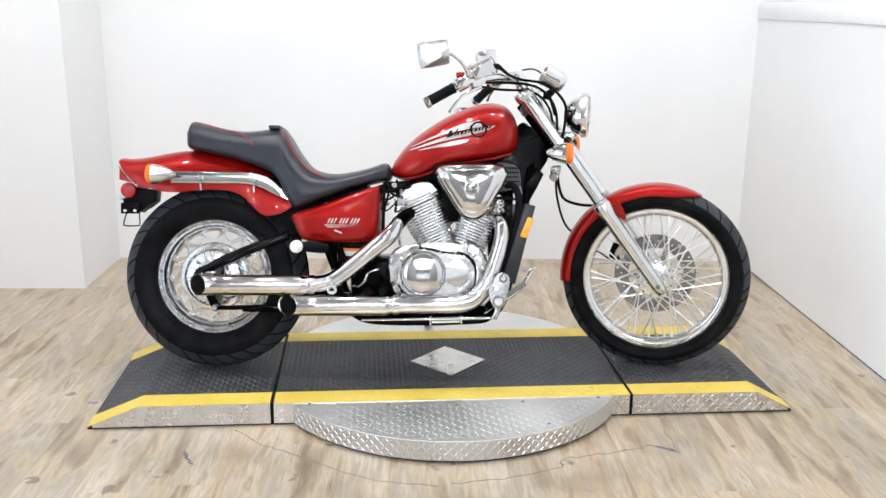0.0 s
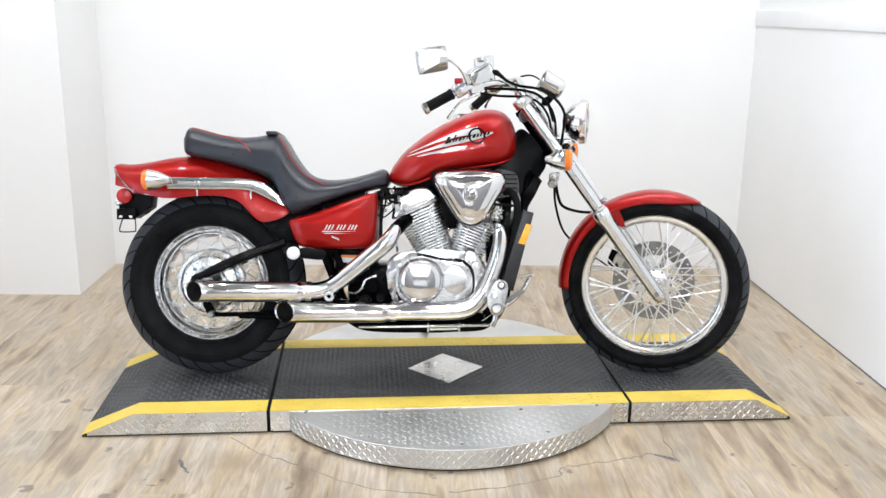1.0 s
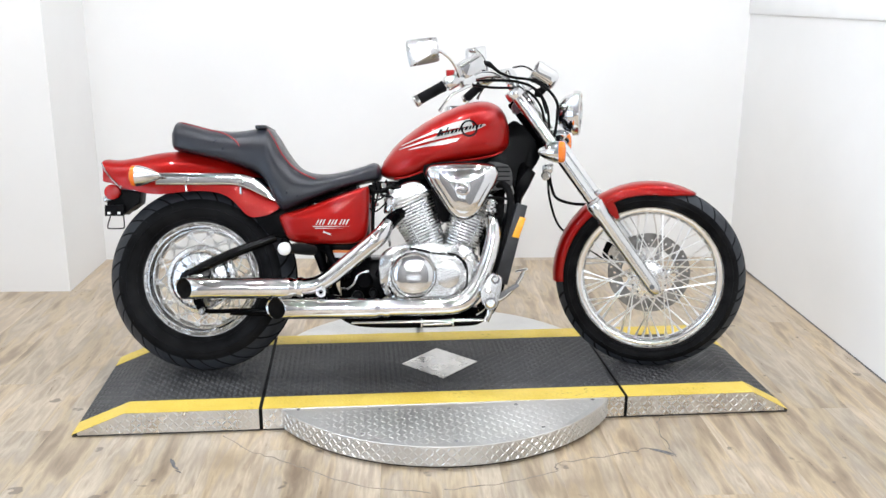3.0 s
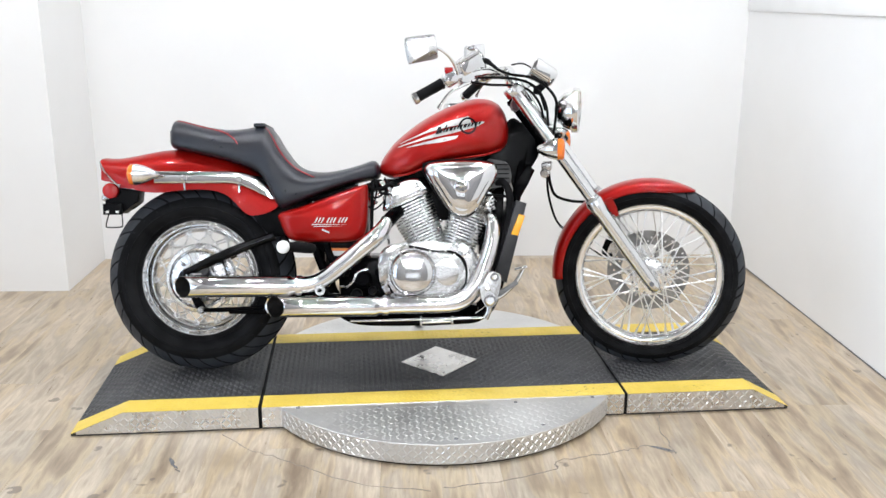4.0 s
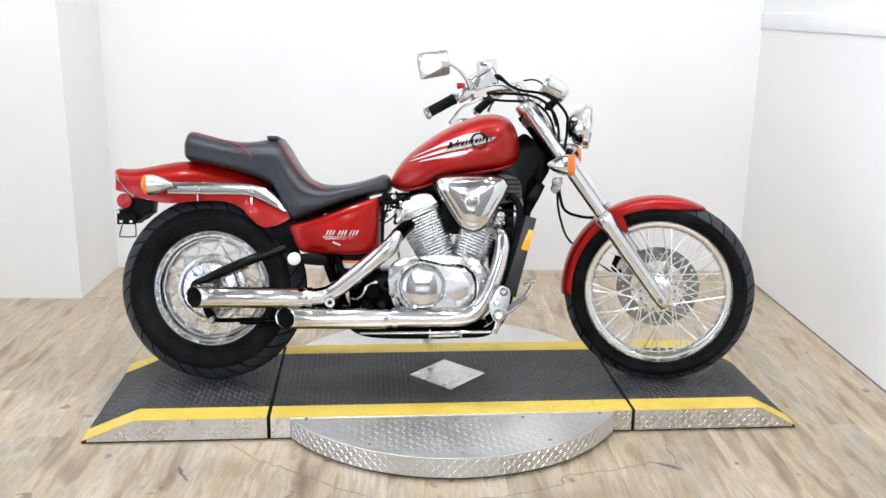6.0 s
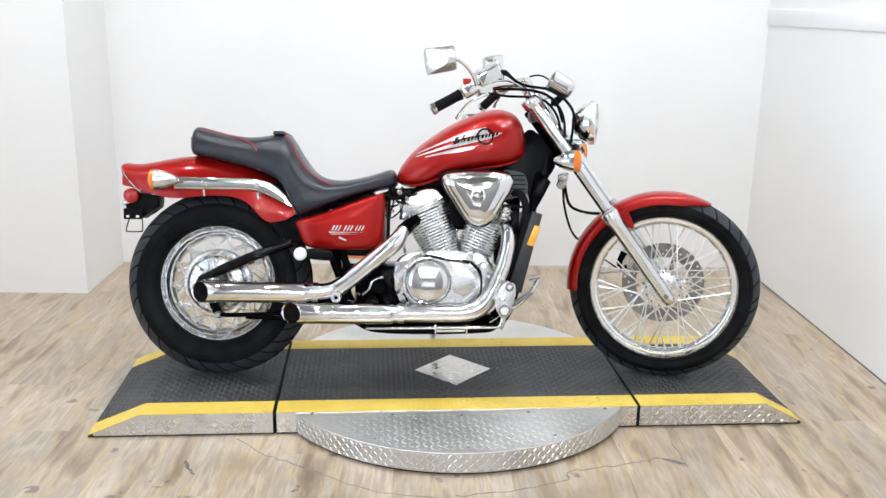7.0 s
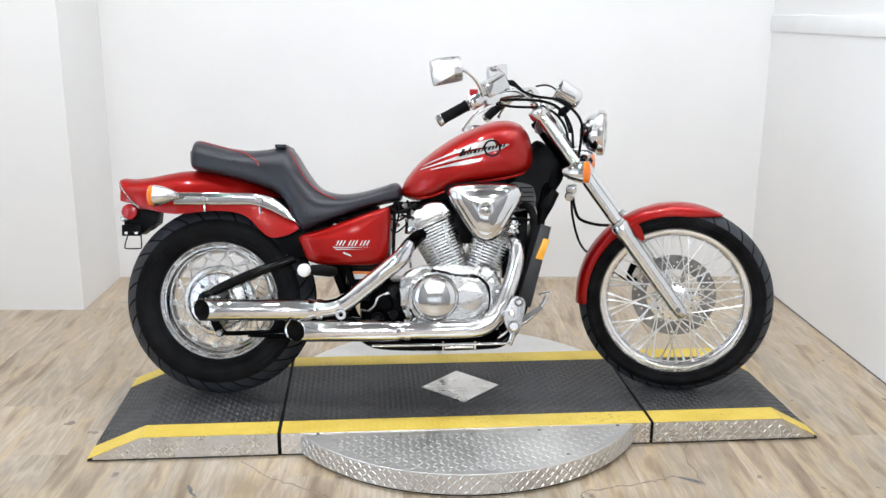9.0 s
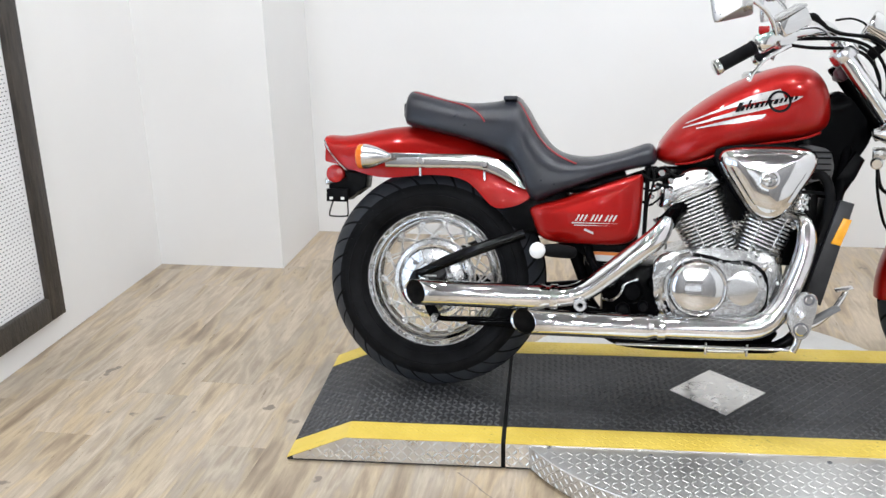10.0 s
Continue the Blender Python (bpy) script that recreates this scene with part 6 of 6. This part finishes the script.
def decal(name, top, bottom, material, lift=0.0012, n=14, side=-1, rows=4, label=""):
    """A thin strip that follows the tank between an upper and a lower line in x and z."""
    t_, b_ = spline(top, n), spline(bottom, n)
    bm = bmesh.new()
    outer, inner = [], []
    for p, q in zip(t_, b_):
        outer.append([bm.verts.new((x, side * (-tank_y(x, z) + lift), z)) for x, z in [tuple(p + (q - p) * k / rows) for k in range(rows + 1)]])
        inner.append([bm.verts.new((x, side * (-tank_y(x, z) - 0.001), z)) for x, z in [tuple(p + (q - p) * k / rows) for k in range(rows + 1)]])
    for i in range(len(outer) - 1):
        for k in range(rows):
            bm.faces.new((outer[i][k], outer[i + 1][k], outer[i + 1][k + 1], outer[i][k + 1]))
        for k in (0, rows):
            bm.faces.new((outer[i][k], outer[i + 1][k], inner[i + 1][k], inner[i][k]))
    return part(name, bm, material, tank, label)


for side in (-1, 1):
    decal("silver_stripe", [(0.712, 0.784), (0.80, 0.822), (0.88, 0.856), (0.945, 0.872)], [(0.712, 0.782), (0.80, 0.815), (0.89, 0.838), (0.955, 0.846)], silver_print, 0.0022, side=side, label="silver printed flash")
    decal("silver_stripe", [(0.705, 0.772), (0.79, 0.800), (0.87, 0.826), (0.97, 0.850), (0.998, 0.853)], [(0.705, 0.770), (0.79, 0.792), (0.88, 0.812), (0.965, 0.834), (0.998, 0.850)], silver_print, 0.0026, side=side, label="silver printed flash")
    decal("silver_stripe", [(0.738, 0.770), (0.80, 0.786), (0.86, 0.800), (0.91, 0.806)], [(0.738, 0.768), (0.80, 0.778), (0.85, 0.784), (0.90, 0.795)], silver_print, 0.0022, side=side, label="silver printed flash")
    # dark ring emblem
    bm = bmesh.new()
    o_, i_ = [], []
    for k in range(48):
        a = 2 * math.pi * k / 48
        for lst, r_ in ((o_, 0.0290), (i_, 0.0225)):
            x, z = 0.942 + r_ * math.cos(a), 0.839 + r_ * math.sin(a)
            lst.append((bm.verts.new((x, side * (-tank_y(x, z) + 0.0036), z)), bm.verts.new((x, side * (-tank_y(x, z)), z))))
    for k in range(48):
        j = (k + 1) % 48
        bm.faces.new((o_[k][0], o_[j][0], i_[j][0], i_[k][0]))
        bm.faces.new((o_[k][0], o_[j][0], o_[j][1], o_[k][1]))
        bm.faces.new((i_[k][0], i_[j][0], i_[j][1], i_[k][1]))
    part("emblem_ring", bm, dark_print, tank, "dark ring emblem")
    # slanting bars on a rising line
    for x0, wide, tall in ((0.832, 0.009, 0.020), (0.844, 0.007, 0.011), (0.857, 0.005, 0.021), (0.866, 0.006, 0.011), (0.878, 0.008, 0.011), (0.892, 0.006, 0.011), (0.904, 0.005, 0.020), (0.913, 0.006, 0.011), (0.925, 0.008, 0.011), (0.939, 0.006, 0.010), (0.950, 0.006, 0.010), (0.962, 0.008, 0.009), (0.976, 0.006, 0.008)):
        lo, tall, wide = 0.811 + (x0 - 0.832) * 0.22, tall * 1.25, wide * 1.2
        lean_ = tall * 0.45
        decal("lettering_bar", [(x0 + lean_, lo + tall), (x0 + wide / 2 + lean_, lo + tall + 0.0005), (x0 + wide + lean_, lo + tall + 0.001)], [(x0, lo), (x0 + wide / 2, lo + 0.0005), (x0 + wide, lo + 0.001)], dark_print, 0.0042, 3, side=side)
part("tank_seam", tube(bmesh.new(), [(x, -hw * 0.86, b + 0.004) for x, t, b, hw in TANK[2:-2]], 0.0035, 8, 5), red_paint, tank)
part("filler_cap", lathe(bmesh.new(), [(0, 0.012), (0.030, 0.010), (0.036, 0.004), (0.036, -0.02), (0, -0.02)], at(0.90, 0, 0.917) @ pose(0, 0, 0, 90), 32), chrome, tank)

# ---- seat ----
SEAT = [  # x, top, bottom, half width
    (-0.067, 0.838, 0.790, 0.085), (-0.061, 0.860, 0.776, 0.105), (-0.047, 0.872, 0.768, 0.122), (0.005, 0.860, 0.757, 0.135), (0.060, 0.846, 0.744, 0.140), (0.126, 0.838, 0.728, 0.142), (0.185, 0.842, 0.708, 0.146),
    (0.231, 0.850, 0.686, 0.152), (0.258, 0.848, 0.654, 0.158), (0.278, 0.826, 0.616, 0.163), (0.298, 0.791, 0.574, 0.168), (0.319, 0.759, 0.562, 0.172), (0.349, 0.721, 0.574, 0.174), (0.390, 0.698, 0.592, 0.174),
    (0.450, 0.690, 0.616, 0.166), (0.510, 0.698, 0.638, 0.150), (0.570, 0.714, 0.655, 0.130), (0.615, 0.729, 0.664, 0.112), (0.634, 0.722, 0.670, 0.098), (0.642, 0.702, 0.680, 0.070)]


def seat_section(x, top, bot, hw, n=44):
    out = []
    for k in range(n):
        a = 2 * math.pi * k / n
        c, s = math.cos(a), math.sin(a)
        e = 0.55 if s > 0 else 0.4
        mid = bot + (top - bot) * 0.30
        y = hw * math.copysign(abs(c) ** e, c) * (1.0 if s < 0 else 1.0 - 0.16 * s ** 1.5)
        z = mid + ((top - mid) * abs(s) ** 0.62 if s > 0 else -(mid - bot) * abs(s) ** 0.5)
        out.append((x, y, z))
    return out


seat = part("seat", skin(bmesh.new(), [seat_section(*r) for r in spline(SEAT, 4)]), black_vinyl, bike, "black vinyl two-up stepped seat with red piping", 70)


def seat_side(x, f, side):
    """A point on the seat's flank, f of the way up its side."""
    top, bot, hw = (np.interp(x, [q[0] for q in SEAT], [q[k] for q in SEAT]) for k in (1, 2, 3))
    mid = bot + (top - bot) * 0.30
    s = f
    ang = (s) ** (1 / 0.62)
    c = math.sqrt(max(0.0, 1 - ang * ang))
    return (x, side * (hw * c ** 0.55 * (1 - 0.16 * ang ** 1.5) + 0.0015), mid + (top - mid) * s)


for side in (-1, 1):
    part("piping", tube(bmesh.new(), [seat_side(x, f, side) for x, f in ((-0.061, 0.88), (-0.04, 0.92), (0.0, 0.92), (0.06, 0.91), (0.10, 0.86), (0.13, 0.75), (0.152, 0.58), (0.165, 0.44), (0.170, 0.34))], 0.0019, 8, 5), piping_red, seat, "red piping")
    part("piping", tube(bmesh.new(), [seat_side(x, f, side) for x, f in ((0.242, 0.96), (0.262, 0.93), (0.281, 0.90), (0.307, 0.88), (0.335, 0.87), (0.370, 0.84), (0.405, 0.74), (0.425, 0.62))], 0.0019, 8, 5), piping_red, seat, "red piping")
part("seat_strap", box(bmesh.new(), 0.217, 0.256, -0.100, 0.100, 0.843, 0.855, 0.003), black_vinyl, seat)
part("seat_edge_tab", box(bmesh.new(), -0.075, -0.063, -0.06, 0.06, 0.795, 0.835, 0.003), black_plastic, seat)

# ---- rear fender ----
REAR_F = [  # x, top, bottom, half width at the skirt
    (-0.310, 0.742, 0.716, 0.076), (-0.300, 0.744, 0.692, 0.082), (-0.280, 0.742, 0.674, 0.089), (-0.246, 0.743, 0.655, 0.098), (-0.200, 0.750, 0.638, 0.104), (-0.150, 0.760, 0.625, 0.108), (-0.100, 0.768, 0.622, 0.112), (-0.040, 0.772, 0.628, 0.114), (0.020, 0.768, 0.632, 0.115),
    (0.080, 0.756, 0.628, 0.116), (0.125, 0.742, 0.612, 0.117), (0.155, 0.728, 0.585, 0.118), (0.180, 0.715, 0.558, 0.118), (0.205, 0.700, 0.543, 0.119), (0.235, 0.680, 0.545, 0.119), (0.265, 0.655, 0.553, 0.119), (0.292, 0.625, 0.568, 0.118), (0.302, 0.608, 0.580, 0.116)]


def fender_ring(x, top, bot, hw, n=30):
    out = []
    for k in range(n + 1):
        a = math.pi * k / n
        c, s = math.cos(a), math.sin(a)
        y = hw * math.copysign(abs(c) ** 0.45, c) * (1 - 0.18 * s ** 4)
        out.append((x, -y, bot + (top - bot) * s ** 0.85))
    return out + [(x, y * 0.965, z - 0.004 if z > bot + 0.002 else z) for x, y, z in reversed(out)]


rfender = part("rear_fender", skin(bmesh.new(), [fender_ring(*r) for r in spline(REAR_F, 4)]), red_paint, bike, "red metallic rear fender with a flipped tail", 50)
part("tail_lamp", skin(bmesh.new(), [[(x, y * 0.95, z) for x, y, z in fender_ring(xx, tp, bt, hw)[:31]] for xx, tp, bt, hw in ((-0.309, 0.736, 0.668, 0.073), (-0.300, 0.738, 0.664, 0.077), (-0.280, 0.737, 0.660, 0.081), (-0.250, 0.70, 0.652, 0.082))]), red_lens, rfender, "red tail lamp lens")
for side in (-1, 1):
    part("lamp_trim", tube(bmesh.new(), [(-0.308, side * 0.084, 0.728), (-0.295, side * 0.090, 0.704), (-0.272, side * 0.098, 0.677), (-0.246, side * 0.103, 0.652), (-0.235, side * 0.104, 0.642)], 0.0026, 8), chrome, rfender, "bright trim line")
    # a flat strap, its upper edge straight, that curves down to a point at the seat
    upper_edge = spline([(-0.112, 0.693), (-0.03, 0.693), (0.06, 0.6925), (0.15, 0.691), (0.198, 0.683), (0.236, 0.664), (0.264, 0.638), (0.290, 0.602)], 4)
    lower_edge = spline([(-0.112, 0.652), (-0.03, 0.652), (0.06, 0.652), (0.13, 0.6515), (0.172, 0.646), (0.212, 0.630), (0.246, 0.612), (0.282, 0.596)], 4)
    rows_ = []
    for (ux, uz), (lx, lz) in zip(upper_edge, lower_edge):
        row = []
        for f, y in ((0.0, 0.118), (0.0, 0.1290), (0.07, 0.1325), (0.16, 0.1340), (0.84, 0.1352), (0.93, 0.1335), (1.0, 0.1300), (1.0, 0.118)):
            row.append((ux + (lx - ux) * f, side * y, uz + (lz - uz) * f))
        rows_.append(row)
    bm = skin(bmesh.new(), rows_)
    rail_ = part("fender_rail", bm, chrome, rfender, "polished chrome fender rail")
    for x, z in ((-0.010, 0.672), (0.172, 0.664)):
        bm = bmesh.new()
        rod(bm, (x, side * 0.134, z), (x, side * 0.143, z), 0.011, 20, 0.003)
        part("rail_bolt", bm, chrome, rail_)
        bm = bmesh.new()
        rod(bm, (x, side * 0.140, z - 0.020), (x + 0.002, side * 0.142, z - 0.044), 0.0035, 10, 0.001)
        part("saddlebag_pin", bm, chrome, rail_)
    y = side * 0.165
    sig = part("rear_indicator", bullet(-0.092, -0.166, y, 0.682, 0.035, bmesh.new()), slider_alloy, rfender, "chromed bullet indicator")
    part("amber_lens", lathe(bmesh.new(), [(0.0335, 0), (0.0345, 0.002), (0.0335, 0.014), (0.028, 0.019), (0.012, 0.022), (0, 0.0225)], along((-0.1655, y, 0.682), (-0.3, y, 0.682)), 36), amber_lens, sig, "amber plastic lens")
    bm = bmesh.new()
    rod(bm, (-0.098, side * 0.115, 0.680), (-0.105, y, 0.681), 0.009, 12)
    rod(bm, (-0.096, y, 0.682), (-0.086, y, 0.682), 0.011, 12, 0.002)
    part("stem", bm, chrome, sig)

# number plate bracket below the tail
bracket = part("plate_bracket", prism(bmesh.new(), [(-0.255, 0.640), (-0.185, 0.630), (-0.190, 0.590), (-0.225, 0.572), (-0.245, 0.552), (-0.300, 0.556), (-0.302, 0.600), (-0.270, 0.606)], -0.060, 0.015, 0.005), black_plastic, rfender, "black plastic plate bracket")
part("bracket_tab", box(bmesh.new(), -0.303, -0.238, -0.078, -0.070, 0.548, 0.586, 0.002), black_plastic, bracket)
for x in (-0.288, -0.254):
    part("tab_slot", box(bmesh.new(), x - 0.005, x + 0.005, -0.0798, -0.0782, 0.554, 0.562), label_white, bracket)
part("wire_loop", tube(bmesh.new(), [(-0.268, -0.075, 0.590), (-0.285, -0.075, 0.545), (-0.294, -0.075, 0.512), (-0.285, -0.075, 0.505), (-0.245, -0.075, 0.506), (-0.238, -0.075, 0.513), (-0.240, -0.075, 0.560)], 0.0022, 8, 5), black_paint, bracket)
for side in (-1, 1):
    y = side * 0.080
    refl = part("round_reflector", lathe(bmesh.new(), [(0, 0.006), (0.020, 0.005), (0.0255, 0.002), (0.0265, -0.004), (0.0265, -0.014), (0, -0.014)], at(-0.276, y, 0.630) @ pose(0, 0, 0, 0, 0, 180 if side < 0 else 0), 32), red_lens, rfender, "round red side reflector")
    part("reflector_mount", rod(bmesh.new(), (-0.270, y - side * 0.01, 0.628), (-0.240, side * 0.04, 0.622), 0.010, 12), black_plastic, refl)
part("plate_lamp", box(bmesh.new(), -0.318, -0.288, -0.050, 0.050, 0.596, 0.616, 0.006), satin_chrome, bracket)

# ---- side covers ----
for side in (-1, 1):
    ol = loop_spline([(0.306, 0.548), (0.312, 0.512), (0.332, 0.470), (0.372, 0.455), (0.45, 0.452), (0.535, 0.452), (0.578, 0.464), (0.596, 0.49), (0.602, 0.55), (0.603, 0.634), (0.585, 0.642), (0.53, 0.625), (0.46, 0.600), (0.38, 0.572)], 4)
    bm = bmesh.new()
    dome(bm, ol, [(0.97, side * 0.095), (1.0, side * 0.115), (1.005, side * 0.140), (0.985, side * 0.152), (0.93, side * 0.161), (0.80, side * 0.168), (0.5, side * 0.173), (0.1, side * 0.174)], (0.468, 0.535))
    cover = part("side_cover", bm, red_paint, bike, "red metallic side cover", 60)
    if side < 0:
        y = -0.1735
        # three groups of slanting bars over two tapering lines
        for x0, x1 in ((0.424, 0.458), (0.464, 0.496), (0.502, 0.536)):
            lo, hi, sl = 0.5175, 0.5345, 0.009
            for q in ([(x0 + d, lo), (x0 + d + 0.0045, lo), (x0 + d + 0.0045 + sl, hi), (x0 + d + sl, hi)] for d in (0.002, 0.0125, 0.023)):
                part("lettering_bar", prism(bmesh.new(), q, y - 0.0012, y + 0.004), silver_print, cover, "silver lettering bar")
        part("silver_line", prism(bmesh.new(), [(0.450, 0.492), (0.476, 0.482), (0.476, 0.487), (0.452, 0.497)], y - 0.0012, y + 0.006), silver_print, cover)
        for x0, x1, lo, hi in ((0.418, 0.540, 0.510, 0.5135), (0.424, 0.520, 0.504, 0.507)):
            part("silver_line", prism(bmesh.new(), [(x0, lo), (x1, (lo + hi) / 2), (x0, hi)], y - 0.0012, y + 0.004), silver_print, cover)

# ======== floor planks ========
bm = bmesh.new()
box(bm, LEFT - THICK, RIGHT + THICK, NEAR - THICK, BACK + THICK, -0.06, -0.004)
floor = mesh_object("floor", bm, subfloor, smooth=False)
floor.matrix_basis = ROOM
tagged(floor, "wood-look vinyl plank floor, beige and grey, worn", "floor", kind="structure")
PLANK_W, PLANK_L = 0.178, 1.22
plank_meshes = {}


def plank_mesh(w, ln):
    key = (round(w, 3), round(ln, 2))
    if key not in plank_meshes:
        bm = bmesh.new()
        g, c = 0.0001, 0.0003
        x, y = key[0] / 2 - g, key[1] / 2 - g
        lo = [bm.verts.new(p) for p in ((-x, -y, -0.004), (x, -y, -0.004), (x, y, -0.004), (-x, y, -0.004))]
        mid = [bm.verts.new(p) for p in ((-x, -y, -c * 0.5), (x, -y, -c * 0.5), (x, y, -c * 0.5), (-x, y, -c * 0.5))]
        hi = [bm.verts.new(p) for p in ((-x + c, -y + c, 0), (x - c, -y + c, 0), (x - c, y - c, 0), (-x + c, y - c, 0))]
        for a, b in ((lo, mid), (mid, hi)):
            for i in range(4):
                bm.faces.new((a[i], a[(i + 1) % 4], b[(i + 1) % 4], b[i]))
        bm.faces.new(hi)
        me = bpy.data.meshes.new("plank")
        bm.to_mesh(me)
        bm.free()
        me.materials.append(plank_vinyl)
        plank_meshes[key] = me
    return plank_meshes[key]


# torn edges of the vinyl round the turntable, slightly lifted
torn = surface("torn_vinyl_edge", (0.15, 0.13, 0.115), (0.32, 0.28, 0.24), (0.6, 0.8), 0.0, 30)
grey_scrape = surface("grey_scrape", (0.07, 0.07, 0.075), (0.20, 0.20, 0.205), (0.5, 0.7), 0.0, 60)
for pts, r_ in (([(-0.726, -0.36), (-0.635, -0.464), (-0.56, -0.522), (-0.479, -0.579), (-0.393, -0.645), (-0.268, -0.722), (-0.097, -0.766)], 0.0016),
                ([(0.671, -0.608), (0.637, -0.581), (0.598, -0.557), (0.549, -0.574), (0.481, -0.589), (0.399, -0.606), (0.305, -0.626), (0.293, -0.654), (0.287, -0.677), (0.187, -0.712), (0.066, -0.742), (-0.057, -0.755)], 0.0019),
                ([(0.714, -0.343), (0.682, -0.417), (0.676, -0.516), (0.671, -0.608)], 0.0018)):
    crooked = random.Random(len(pts))
    fine = [(p[0] + crooked.uniform(-0.006, 0.006), p[1] + crooked.uniform(-0.006, 0.006), 0.0006) for p in spline(pts, 4)]
    bm = tube(bmesh.new(), fine, [r_ * crooked.uniform(0.5, 1.3) for _ in fine], 6, 2, squash=1.0)
    bmesh.ops.transform(bm, matrix=pose(0, 0, 0, 0, 0, -ROOM_YAW) @ Matrix.Diagonal((1, 1, 0.6, 1)), verts=bm.verts)
    part("torn_edge", bm, torn, floor, "dark torn edge of the vinyl")
for x, y, turn, ln, wd in ((-0.856, -0.527, 112, 0.026, 0.007), (-0.844, -0.558, 128, 0.024, 0.005), (-0.83, -0.585, 140, 0.016, 0.003), (0.644, -0.581, -35, 0.045, 0.008)):
    bm = bmesh.new()
    vs = [bm.verts.new((ln * f, wd * g, h)) for f, g, h in ((-1, 0, 0.0003), (-0.5, 0.8, 0.0006), (0.2, 1.0, 0.0012), (1, 0.2, 0.0004), (0.4, -0.7, 0.0005), (-0.4, -0.9, 0.0004))]
    top = bm.faces.new(vs)
    bmesh.ops.extrude_face_region(bm, geom=[top])
    bmesh.ops.translate(bm, vec=(0, 0, 0.0004), verts=vs)
    bmesh.ops.transform(bm, matrix=pose(0, 0, 0, 0, 0, -ROOM_YAW) @ pose(x, y, 0.0003, 0, 0, turn), verts=bm.verts)
    part("scrape", bm, grey_scrape, floor, "grey scrape in the vinyl", 20)

rng = random.Random(4)
x = LEFT - 0.05
while x < RIGHT:
    w = min(PLANK_W, RIGHT + 0.1 - x)
    y = NEAR - rng.uniform(0.1, PLANK_L)
    while y < BACK:
        y0, y1 = max(y, NEAR - 0.1), min(y + PLANK_L, BACK + 0.1)
        if y1 - y0 > 0.05:
            ob = new("plank", plank_mesh(w, y1 - y0))
            ob.parent = floor
            ob.matrix_basis = Matrix.Translation((x + w / 2, (y0 + y1) / 2, 0))
        y += PLANK_L
    x += PLANK_W
